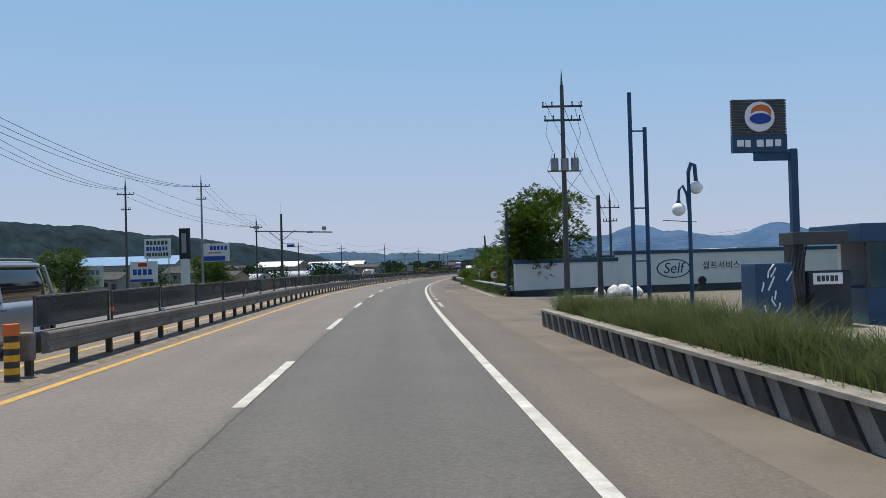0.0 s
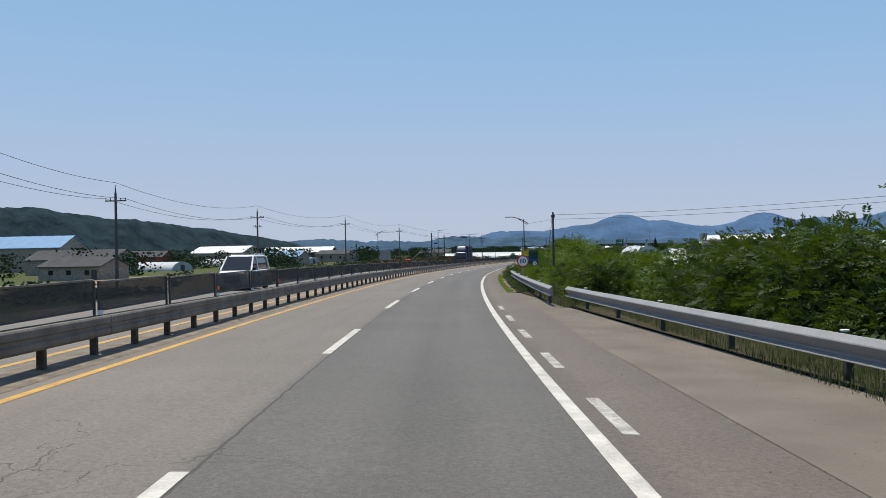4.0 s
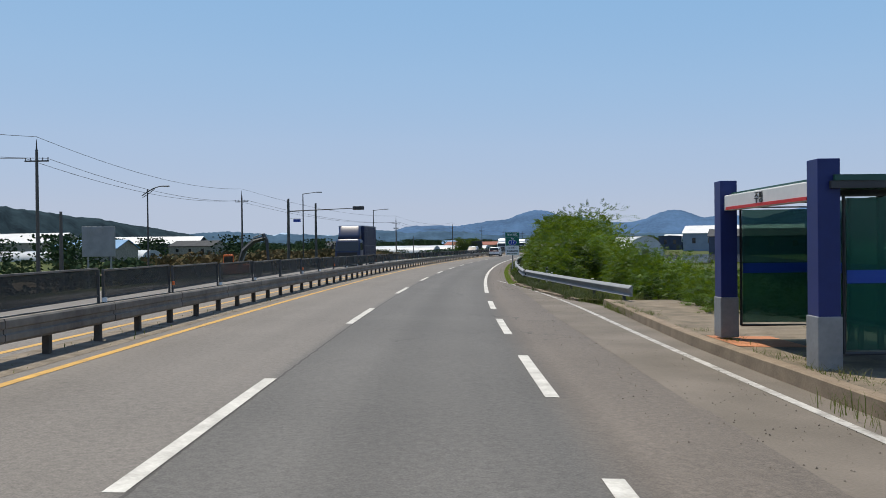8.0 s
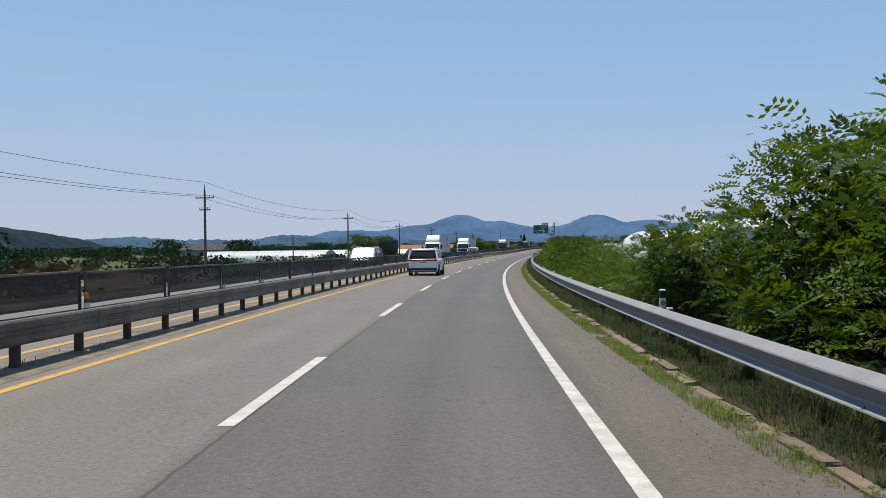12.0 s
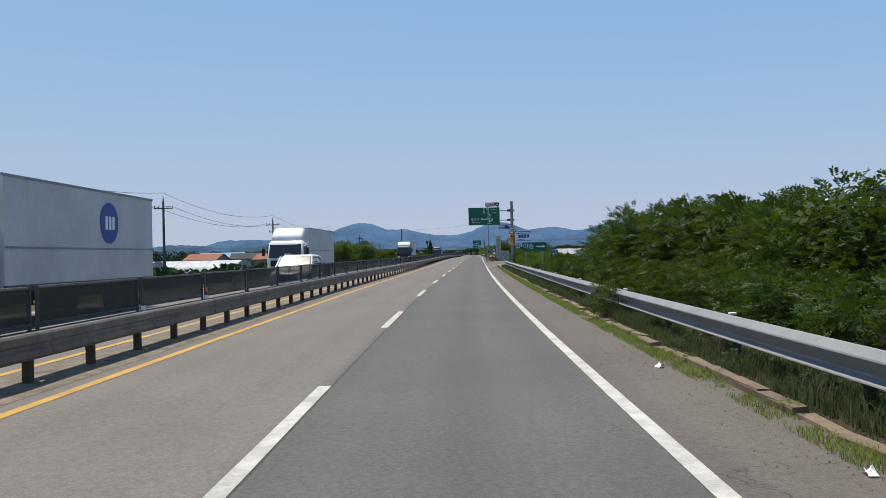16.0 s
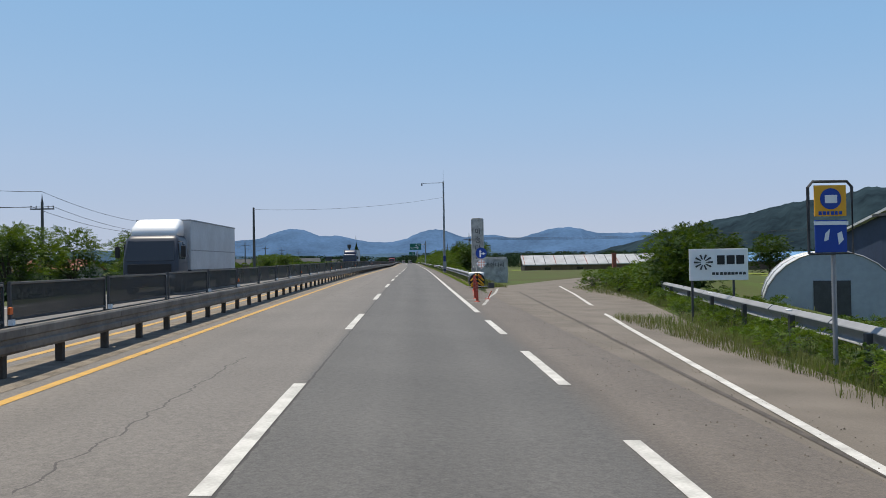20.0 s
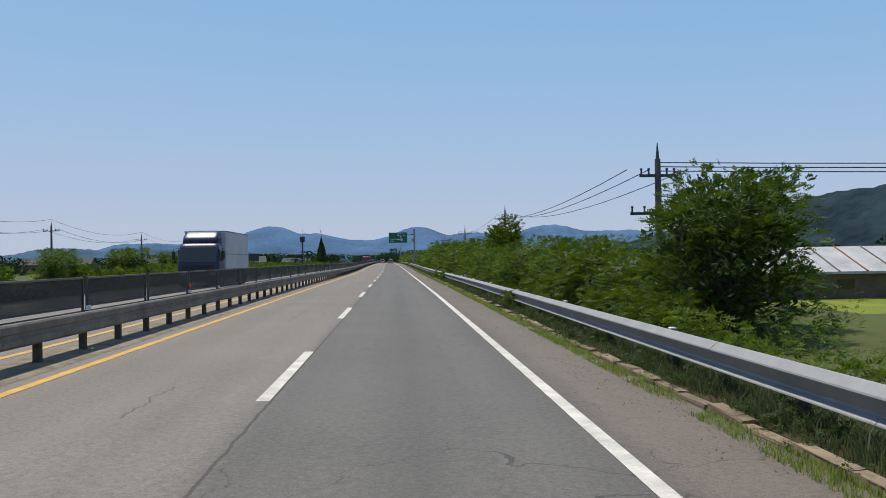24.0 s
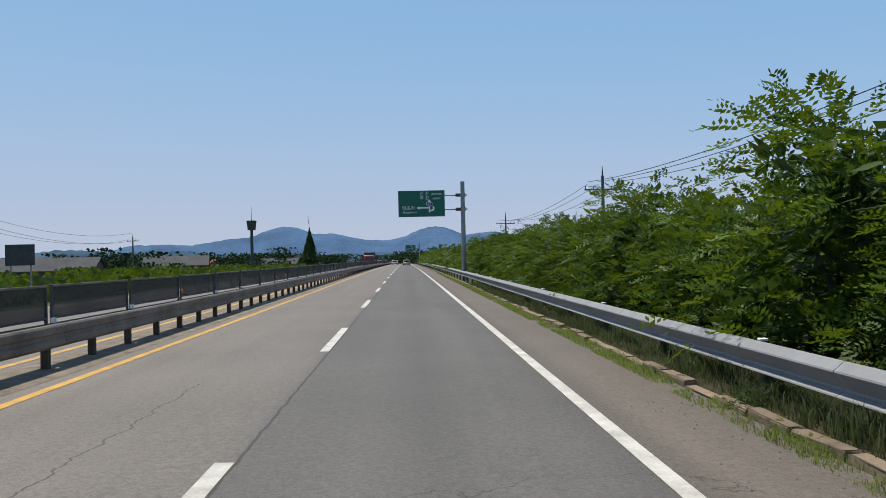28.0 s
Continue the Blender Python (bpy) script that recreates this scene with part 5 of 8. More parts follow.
def gravel(name, bands, count, seed, mat, label):
    """Loose chips of stone lying on the paving."""
    r = random.Random(seed)
    verts, faces = [], []
    for s0, s1, u0, u1 in bands:
        for _ in range(int(count * (s1 - s0) / sum(b[1] - b[0] for b in bands))):
            p = on(r.uniform(s0, s1), u0 + (u1 - u0) * r.random() ** 0.6, 0.0)
            q = r.uniform(0.006, 0.022)
            i = len(verts)
            verts += [p + Vector((r.uniform(0.5, 1) * q * math.cos(a), r.uniform(0.5, 1) * q * math.sin(a), 0.0)) for a in (0.3, 1.9, 3.4, 5.0)] + [p + Vector((0, 0, q * r.uniform(0.5, 1.0)))]
            faces += [(i, i + 1, i + 4), (i + 1, i + 2, i + 4), (i + 2, i + 3, i + 4), (i + 3, i, i + 4)]
    return tagged(part(name, mesh_of(name, verts, faces, mat)), label, "gravel", kind="stuff")


gravel("shoulder_gravel", ((140, 190, 4.0, 4.9), (236, 502, 3.9, 4.98), (563, 720, 3.9, 5.08), (20, 130, 4.4, 7.2), (503, 562, 3.8, 6.0), (190, 236, 4.2, 6.3)), 22000, 71, M["stone_chip"], "loose stone chips and grit scattered on the shoulder")
for k, (s, u, w) in enumerate(((196.5, 6.1, 0.22), (189.5, 5.2, 0.14), (186.0, 5.4, 0.16), (258.5, 4.75, 0.16), (413.8, 4.7, 0.2), (419.5, 4.55, 0.22), (416.4, 4.85, 0.12), (471.5, 5.1, 0.2), (489.0, 5.25, 0.16), (481.0, 5.4, 0.2), (664.0, 4.85, 0.26), (672.5, 5.0, 0.14), (604.0, 4.9, 0.15))):
    r = random.Random(k)
    ob = thing("litter_scrap", road_pose(s, u, 0.0, r.uniform(0, 360)), "crumpled pale plastic scrap lying by the kerb", "litter", "litter")
    bm = bmesh.new()
    bmesh.ops.create_grid(bm, x_segments=5, y_segments=4, size=0.5)
    for v in bm.verts:
        v.co = Vector((v.co.x * w * 0.7, v.co.y * w * 0.4, abs(noise.noise(v.co * 4 + Vector((k, 0, 0)))) * w * 0.6 + 0.012))
    part("scrap", bm, M["sign_white"] if k % 3 else M["dark_steel"], ob)

# ---------------------------------------------------------------- signs
def plate(name, x0, z0, x1, z1, mat, parent, y=0.0, t=0.03, bevel=0.008, label=""):
    return part(name, box(x0, y - t / 2, z0, x1, y + t / 2, z1, bevel=bevel), mat, parent, label)


def disc(name, x, z, r, mat, parent, y=0.0, t=0.02, n=28, squash=1.0):
    bm = rod((x, y - t / 2, z), (x, y + t / 2, z), r, r, n)
    if squash != 1.0:
        bmesh.ops.scale(bm, vec=(1, 1, squash), space=Matrix.Translation((-x, 0, -z)), verts=bm.verts)
    return part(name, bm, mat, parent)


def letters(body, x, z, size, mat, parent, y=-0.022, align="CENTER", shear=0.0):
    return part("lettering", text_mesh(body, size, mat, align=align, shear=shear), None, parent, "", pose(x, y, z))


def bars(x0, z0, x1, z1, n, mat, parent, y=-0.022, seed=1):
    """Unreadable writing: a row of plain bars."""
    r = random.Random(seed)
    x = x0
    w = (x1 - x0) / n
    bm = bmesh.new()
    for k in range(n):
        box(x, y - 0.003, z0 + (z1 - z0) * r.uniform(0, 0.12), x + w * r.uniform(0.62, 0.85), y + 0.003, z1, bm)
        x += w
    return part("writing", bm, mat, parent)


def arrow(points, mat, parent, y=-0.022):
    bm = bmesh.new()
    vs = [bm.verts.new((x, y, z)) for x, z in points]
    bm.faces.new(vs)
    r = bmesh.ops.extrude_face_region(bm, geom=bm.faces[:])
    bmesh.ops.translate(bm, vec=(0, 0.012, 0), verts=[v for v in r["geom"] if isinstance(v, bmesh.types.BMVert)])
    return part("arrow", bm, mat, parent)


def round_sign(s, u, z, number, label, r=0.33, post=True):
    ob = thing("speed_limit_sign", road_pose(s, u), label, "traffic sign", "traffic signs")
    if post:
        part("post", rod((0, 0.05, -0.6), (0, 0.05, z + r), 0.032, 0.032, 8), M["grey_steel"], ob)
    rim = disc("disc", 0, z, r, M["sign_red"], ob)
    disc("face", 0, z, r * 0.8, M["sign_white"], rim, -0.012)
    letters(number, 0, z, r * 1.05, M["black"], rim, -0.028)
    return ob


round_sign(63.5, 8.8, 1.25, "30", "round red-rimmed 30 speed limit sign in the weeds")
round_sign(149.0, 5.95, 1.5, "80", "round red-rimmed 80 speed limit sign behind the guardrail", 0.36)
round_sign(152.0 + 32, 8.3, 1.15, "30", "small round speed limit sign among the weeds", 0.25)


def gantry_sign(s, label, distance, extra=True, u=6.55):
    """A cantilevered green direction sign; its panel hangs over the right lane."""
    ob = thing("direction_sign", road_pose(s, u), label, "traffic sign", "overhead signs")
    part("pole", rod((0, 0, -0.8), (0, 0, 7.6), 0.19, 0.16, 16), M["grey_steel"], ob)
    for z in (5.45, 6.55):
        arm = part("arm", rod((0.35, 0, z), (-1.5, 0, z), 0.05, 0.05, 10), M["grey_steel"], ob)
        part("clamp", box(-0.55, -0.13, z - 0.12, -0.2, 0.13, z + 0.12, bevel=0.03), M["dark_steel"], arm)
        part("collar", rod((0, 0, z - 0.14), (0, 0, z + 0.14), 0.23, 0.23, 14), M["grey_steel"], ob)
    p = plate("panel", -5.0, 4.92, -1.4, 6.95, M["sign_green"], ob, 0, 0.06, 0.01)
    plate("panel_back", -4.95, 4.97, -1.45, 6.9, M["grey_steel"], ob, 0.045, 0.02)
    y = -0.036
    for x0, z0, x1, z1 in ((-4.95, 4.95, -1.45, 4.975), (-4.95, 6.89, -1.45, 6.915), (-4.95, 4.95, -4.925, 6.915), (-1.475, 4.95, -1.45, 6.915)):
        plate("border", x0, z0, x1, z1, M["sign_green"], p, y, 0.008, 0)
    letters("진 천", -2.98, 6.70, 0.34, M["sign_white"], p, y)
    letters("Jincheon", -2.02, 6.68, 0.23, M["sign_white"], p, y)
    letters("죽 산", -2.98, 6.36, 0.34, M["sign_white"], p, y)
    letters("Juksan", -2.02, 6.34, 0.23, M["sign_white"], p, y)
    letters("방초리", -4.22, 5.58, 0.36, M["sign_white"], p, y)
    letters("Bangcho-ri", -4.12, 5.27, 0.24, M["sign_white"], p, y)
    if distance:
        letters(distance, -2.6, 5.08, 0.24, M["sign_white"], p, y)
    arrow(((-2.66, 5.25), (-2.54, 5.25), (-2.54, 6.08), (-2.46, 6.08), (-2.60, 6.26), (-2.74, 6.08), (-2.66, 6.08)), M["sign_white"], p, y)
    arrow(((-2.68, 5.55), (-3.38, 5.55), (-3.38, 5.47), (-3.60, 5.61), (-3.38, 5.75), (-3.38, 5.67), (-2.68, 5.67)), M["sign_white"], p, y)
    arrow(((-2.54, 5.28), (-2.44, 5.36), (-2.30, 5.36), (-2.18, 5.56), (-2.30, 5.76), (-2.36, 5.70), (-2.30, 5.56), (-2.54, 5.40)), M["sign_white"], p, y)
    sh = disc("route_shield", -2.6, 5.92, 0.25, M["sign_white"], p, y - 0.01, 0.01, 24, 0.72)
    disc("shield_face", -2.6, 5.92, 0.22, M["sign_blue"], sh, y - 0.018, 0.01, 24, 0.72)
    letters("17", -2.6, 5.92, 0.27, M["sign_white"], sh, y - 0.03)
    if extra:
        b = plate("brown_plate", -3.02, 7.05, -1.42, 7.52, M["sign_brown"], ob, 0, 0.04)
        bars(-2.92, 7.27, -1.95, 7.46, 4, M["sign_white"], b, -0.026, 3)
        bars(-2.92, 7.10, -1.80, 7.20, 9, M["sign_white"], b, -0.026, 4)
        arrow(((-1.82, 7.25), (-1.62, 7.25), (-1.62, 7.20), (-1.48, 7.29), (-1.62, 7.38), (-1.62, 7.33), (-1.82, 7.33)), M["sign_white"], b, -0.026)
        for x in (-2.8, -1.6):
            part("bracket", rod((x, 0.03, 6.9), (x, 0.03, 7.1), 0.025, 0.025, 6), M["dark_steel"], ob)
        q = plate("street_plate", -1.55, 4.42, -0.45, 4.82, M["sign_blue"], ob, 0, 0.03)
        bars(-1.45, 4.62, -0.85, 4.76, 4, M["sign_white"], q, -0.02, 6)
        bars(-1.45, 4.48, -0.80, 4.57, 8, M["sign_white"], q, -0.02, 7)
        arrow(((-0.45, 4.42), (-0.25, 4.62), (-0.45, 4.82)), M["sign_blue"], q, -0.006)
        part("street_arm", rod((0, 0, 4.95), (-1.5, 0, 4.88), 0.025, 0.025, 8), M["dark_steel"], ob)
        d = disc("limit_disc", 0, 4.22, 0.42, M["sign_red"], ob, -0.24, 0.03, 30)
        disc("limit_face", 0, 4.22, 0.335, M["sign_white"], d, -0.262, 0.02, 30)
        letters("80", 0, 4.22, 0.44, M["black"], d, -0.28)
        c = plate("camera_plate", -0.33, 2.75, 0.33, 3.76, M["sign_yellow"], ob, -0.22, 0.03, 0.01, "yellow speed camera warning plate")
        plate("camera_picture", -0.2, 3.46, 0.08, 3.62, M["black"], c, -0.24, 0.01, 0)
        plate("camera_picture", 0.1, 3.48, 0.22, 3.6, M["black"], c, -0.24, 0.01, 0)
        letters("단 속 중", 0, 3.24, 0.17, M["sign_red"], c, -0.25)
        letters("Photo", 0, 3.02, 0.13, M["sign_red"], c, -0.25)
        letters("enforcement", 0, 2.89, 0.10, M["sign_red"], c, -0.25)
        e = plate("distance_plate", -0.33, 2.55, 0.33, 2.73, M["sign_white"], ob, -0.22, 0.03)
        letters("800m", 0, 2.64, 0.17, M["black"], e, -0.245)
    return ob


gantry_sign(503.2, "green cantilevered direction sign on a grey steel mast", "300m")
gantry_sign(774.0, "green cantilevered direction sign over the hedge-lined road", "", False, 6.0)
gantry_sign(1005.0, "distant green cantilevered direction sign over the road", "", False)

# national route sign
ob = thing("route_sign", road_pose(264.6, 5.35, 0, 0), "green national route sign with a white notice plate below", "traffic sign", "traffic signs")
part("post", rod((0, 0.06, -0.6), (0, 0.06, 3.0), 0.045, 0.045, 8), M["grey_steel"], ob)
p = plate("panel", -0.55, 2.08, 0.55, 3.16, M["sign_green"], ob)
for z in (2.12, 2.78, 3.12):
    plate("border", -0.52, z - 0.006, 0.52, z + 0.006, M["sign_white"], p, -0.018, 0.004, 0)
letters("일반국도", 0, 2.95, 0.22, M["sign_white"], p)
letters("남(S)", 0, 2.68, 0.13, M["sign_white"], p)
sh = disc("route_shield", 0, 2.36, 0.33, M["sign_white"], p, -0.02, 0.012, 26, 0.66)
disc("shield_face", 0, 2.36, 0.305, M["sign_blue"], sh, -0.028, 0.012, 26, 0.64)
letters("17", 0, 2.36, 0.38, M["sign_white"], sh, -0.042)
q = plate("notice_plate", -0.55, 1.36, 0.52, 2.06, M["sign_white"], ob, -0.01, 0.03, 0.01, "white notice plate with black writing")
letters("도로불편신고", -0.02, 1.93, 0.14, M["black"], q, -0.032)
bars(-0.45, 1.62, 0.46, 1.74, 11, M["dark_steel"], q, -0.03, 2)
bars(-0.42, 1.43, 0.4, 1.51, 9, M["dark_steel"], q, -0.03, 5)

# town distance sign
ob = thing("distance_sign", road_pose(474.5, 8.7), "green route and town distance sign on a post", "traffic sign", "traffic signs")
part("post", rod((0.05, 0.06, -1.2), (0.05, 0.06, 1.7), 0.035, 0.035, 8), M["sign_green"], ob)
p = plate("panel", -0.30, 1.05, 0.30, 1.82, M["sign_green"], ob)
disc("panel_top", 0, 1.72, 0.3, M["sign_green"], p, 0, 0.028, 24, 0.75)
sh = disc("route_shield", 0, 1.75, 0.23, M["sign_white"], p, -0.02, 0.012, 24, 0.62)
disc("shield_face", 0, 1.75, 0.205, M["sign_blue"], sh, -0.03, 0.012, 24, 0.6)
letters("17", 0, 1.75, 0.24, M["sign_white"], sh, -0.04)
letters("죽산", 0, 1.47, 0.24, M["sign_white"], p)
letters("7 km", 0, 1.2, 0.19, M["sign_white"], p)

# village exit sign
ob = thing("village_sign", road_pose(466.3, 6.5), "green village exit sign with a white arrow", "traffic sign", "traffic signs")
p = plate("panel", -0.85, 1.72, 0.85, 2.36, M["sign_green"], ob)
letters("아송", -0.4, 2.07, 0.42, M["sign_white"], p)
arrow(((0.15, 2.03), (0.6, 2.03), (0.6, 1.95), (0.8, 2.07), (0.6, 2.19), (0.6, 2.11), (0.15, 2.11)), M["sign_white"], p)
for x in (-0.6, 0.6):
    part("post", rod((x, 0.05, -1.2), (x, 0.05, 2.4), 0.035, 0.035, 8), M["grey_steel"], ob)

# hanging restaurant sign
ob = thing("restaurant_sign", road_pose(485.5, 5.95, 0), "white hanging board with blue writing on a dark post", "sign", "roadside boards")
part("post", rod((0, 0, -1.2), (0, 0, 3.75), 0.055, 0.055, 10), M["dark_steel"], ob)
part("arm", rod((-0.12, 0, 3.62), (1.65, 0, 3.62), 0.03, 0.03, 8), M["dark_steel"], ob)
p = plate("board", 0.25, 2.78, 1.62, 3.45, M["sign_white"], ob, 0, 0.05, 0.015)
plate("board_frame", 0.22, 3.43, 1.65, 3.47, M["sign_blue"], p, 0, 0.055, 0)
plate("board_frame", 0.22, 2.76, 1.65, 2.80, M["sign_blue"], p, 0, 0.055, 0)
bars(0.42, 3.02, 1.5, 3.34, 4, M["sign_blue"], p, -0.03, 8)
bars(0.5, 2.85, 1.0, 2.93, 7, M["sign_blue"], p, -0.03, 9)

# bus stop plate
ob = thing("bus_stop_sign", road_pose(524.3, 8.2, -0.1), "tall framed bus stop sign with orange and blue panels", "traffic sign", "traffic signs")
part("post", rod((0.05, 0.03, -0.8), (0.05, 0.03, 2.2), 0.04, 0.04, 8), M["grey_steel"], ob)
part("frame", tube([(-0.36, 0, 1.98), (-0.36, 0, 3.05), (-0.28, 0, 3.14), (0.28, 0, 3.14), (0.36, 0, 3.05), (0.36, 0, 1.98), (-0.36, 0, 1.98)], 0.025, 6), M["dark_steel"], ob)
p = plate("orange_panel", -0.26, 2.58, 0.26, 3.08, M["sign_yellow"], ob)
disc("bus_roundel", 0, 2.86, 0.17, M["sign_blue"], p, -0.02)
plate("bus_picture", -0.1, 2.79, 0.1, 2.92, M["sign_white"], p, -0.034, 0.012)
bars(-0.2, 2.6, 0.2, 2.66, 6, M["sign_blue"], p, -0.02, 3)
q = plate("blue_panel", -0.26, 2.0, 0.26, 2.52, M["sign_blue"], ob)
plate("paper", -0.28, 2.44, 0.28, 2.5, M["sign_white"], q, -0.02, 0.006, 0)
arrow(((-0.1, 2.3), (-0.02, 2.38), (-0.05, 2.2), (-0.12, 2.18)), M["sign_white"], q)
arrow(((0.12, 2.12), (0.2, 2.2), (0.17, 2.34), (0.1, 2.3)), M["sign_white"], q)

# farm shop board
ob = thing("farm_board", road_pose(534.5, 10.2, -0.2), "white roadside board with a grey burst and black writing", "sign", "roadside boards")
p = plate("board", -0.85, 1.35, 0.85, 2.25, M["sign_white"], ob, 0, 0.04)
bm = bmesh.new()
for k in range(10):
    a = k * math.tau / 10
    rod((-0.45 + 0.08 * math.cos(a), -0.03, 1.87 + 0.08 * math.sin(a)), (-0.45 + 0.27 * math.cos(a), -0.03, 1.87 + 0.22 * math.sin(a)), 0.014, 0.03, 5, bm)
part("burst", bm, M["dark_steel"], p)
bars(-0.05, 1.78, 0.78, 2.06, 3, M["black"], p, -0.028, 5)
bars(-0.2, 1.5, 0.8, 1.58, 9, M["dark_steel"], p, -0.028, 6)
for x in (-0.75, 0.45):
    part("leg", rod((x, 0.06, -0.6), (x, 0.06, 1.9), 0.035, 0.035, 7), M["dark_steel"], ob)

# delineators on the verge
for s, u in ((243.0, 6.72), (318.5, 6.2), (391.5, 6.15), (666.0, 6.2)):
    ob = thing("delineator_post", road_pose(s, u), "white delineator post with a round reflector and black band", "delineator", "delineators")
    part("post", box(-0.06, -0.04, -0.4, 0.06, 0.04, 0.95, bevel=0.02), M["sign_white"], ob)
    plate("band", -0.063, 0.78, 0.063, 0.93, M["black"], ob, 0, 0.09, 0.005)
    plate("band", -0.063, 0.42, 0.063, 0.58, M["black"], ob, 0, 0.09, 0.005)
    disc("reflector", 0, 0.68, 0.05, M["grey_steel"], ob, -0.045)

# ---------------------------------------------------------------- traffic camera gantry and mast arms
ob = thing("traffic_camera_mast", road_pose(99.8, -14.4, -0.4), "grey T-shaped mast with two traffic cameras", "camera mast", "camera masts")
part("pole", rod((0, 0, 0), (0, 0, 9.2), 0.17, 0.13, 12), M["dark_steel"], ob)
part("rod", rod((0, 0, 9.2), (0, 0, 10.5), 0.02, 0.01, 5), M["dark_steel"], ob)
arm = part("crossarm", rod((-3.2, 0, 7.2), (6.2, 0, 6.85), 0.075, 0.075, 8), M["dark_steel"], ob)
for x, z in ((-3.0, 7.25), (5.2, 6.95)):
    part("stem", rod((x, 0, z), (x, 0, z + 0.25), 0.04, 0.04, 6), M["grey_steel"], arm)
    part("camera", box(x - 0.22, -0.35, z + 0.2, x + 0.22, 0.35, z + 0.62, bevel=0.06), M["grey_steel"], arm, "pale boxy traffic camera")
part("flasher", box(3.1, -0.12, 6.82, 3.8, 0.12, 7.06), M["grey_steel"], arm)
for x in (-1.7, 1.7):
    part("brace", rod((x, 0, 7.25), (0, 0, 5.9), 0.035, 0.035, 6), M["dark_steel"], ob)
plate("name_plate", 0.65, 5.15, 1.55, 5.5, M["sign_blue"], ob)
part("plate_arm", rod((0, 0, 5.6), (1.6, 0, 5.6), 0.025, 0.025, 6), M["dark_steel"], ob)

ob = thing("signal_mast", road_pose(286.0, -18.6, -0.6), "steel mast arm holding a traffic signal over the opposite lanes", "traffic light", "traffic lights")
part("pole", rod((0, 0, 0), (0, 0, 7.7), 0.13, 0.1, 12), M["dark_steel"], ob)
arm = part("arm", rod((0, 0, 6.35), (7.6, 0, 6.6), 0.06, 0.035, 8), M["dark_steel"], ob)
h = part("signal_head", box(7.0, -0.16, 6.4, 8.2, 0.1, 6.78, bevel=0.03), M["black"], arm)
for k in range(4):
    part("lens", rod((7.16 + 0.29 * k, -0.17, 6.59), (7.16 + 0.29 * k, -0.2, 6.59), 0.12, 0.12, 14), M["dark_steel"], h)
plate("name_plate", 0.5, 5.2, 1.3, 5.5, M["sign_blue"], ob)
part("plate_arm", rod((0, 0, 5.6), (1.4, 0, 5.6), 0.02, 0.02, 6), M["dark_steel"], ob)

ob = thing("traffic_camera_mast", road_pose(608.8, 5.1, -0.3), "tall grey pole with a thin camera arm over the shoulder", "camera mast", "camera masts")
part("pole", rod((0, 0, -0.5), (0, 0, 11.2), 0.15, 0.09, 12), M["grey_steel"], ob)
part("rod", rod((0, 0, 11.2), (0, 0, 12.6), 0.015, 0.01, 5), M["dark_steel"], ob)
arm = part("arm", rod((0, 0, 11.05), (-2.6, 0, 11.0), 0.035, 0.025, 7), M["dark_steel"], ob)
part("camera", rod((-2.55, 0, 10.75), (-2.55, 0, 11.0), 0.09, 0.06, 10), M["dark_steel"], arm)
part("pole_box", box(-0.2, -0.32, 0.8, 0.2, -0.1, 1.7, bevel=0.02), M["grey_steel"], ob)
part("pole_wrap", rod((0, 0, 0.6), (0, 0, 2.4), 0.17, 0.165, 12), M["navy"], ob)

ob = thing("cell_tower", road_pose(843, -23.0, -2), "slim telecom pole with a drum-shaped antenna head", "tower")
part("pole", rod((0, 0, 0), (0, 0, 9.6), 0.28, 0.22, 12), M["dark_steel"], ob)
part("antenna_drum", rod((0, 0, 8.6), (0, 0, 10.1), 0.62, 0.8, 14), M["dark_steel"], ob)
part("rod", rod((0, 0, 10.1), (0, 0, 12.4), 0.04, 0.02, 6), M["dark_steel"], ob)

# ---------------------------------------------------------------- boards beyond the opposite lanes
def board(s, u, x0, z0, x1, z1, mat, label, stripes, legs=True, name="billboard"):
    ob = thing(name, road_pose(s, u), label, "billboard", "billboards")
    p = plate("board", x0, z0, x1, z1, mat, ob, 0, 0.12, 0.02)
    for k, (a, b, c, d, n, m) in enumerate(stripes):
        bars(x0 + (x1 - x0) * a, z0 + (z1 - z0) * b, x0 + (x1 - x0) * c, z0 + (z1 - z0) * d, n, m, p, -0.066, k)
    if legs:
        for x in (x0 + 0.3, x1 - 0.3):
            part("leg", rod((x, 0.1, -1.8), (x, 0.1, z1 - 0.2), 0.06, 0.06, 8), M["grey_steel"], ob)
    return ob


board(95.8, -29.6, 0, 3.7, 3.1, 6.0, M["white_paint"], "white lattice-framed company board with dark writing", ((0.08, 0.68, 0.92, 0.9, 6, M["dark_steel"]), (0.08, 0.38, 0.92, 0.6, 7, M["sign_blue"]), (0.08, 0.1, 0.92, 0.3, 8, M["dark_steel"])))
board(95.5, -31.2, 0, 1.0, 3.2, 3.4, M["white_paint"], "white company board with a red oval and blue base", ((0.1, 0.32, 0.85, 0.62, 4, M["sign_blue"]), (0.3, 0.74, 0.7, 0.92, 1, M["sign_red"]), (0.0, 0.0, 1.0, 0.14, 1, M["sign_blue"])))
board(92.0, -36.0, 0, 0.6, 3.2, 3.0, M["white_paint"], "weathered white board with faded writing", ((0.1, 0.55, 0.9, 0.8, 5, M["grey_steel"]), (0.1, 0.1, 0.9, 0.3, 5, M["grey_steel"])))
board(101.3, -24.3, -0.1, 3.3, 3.1, 5.5, M["white_paint"], "white and blue company sign fixed to a power pole", ((0.25, 0.62, 0.95, 0.86, 5, M["sign_blue"]), (0.2, 0.44, 0.7, 0.52, 6, M["sign_red"]), (0.0, 0.0, 1.0, 0.30, 1, M["sign_blue"])), False)
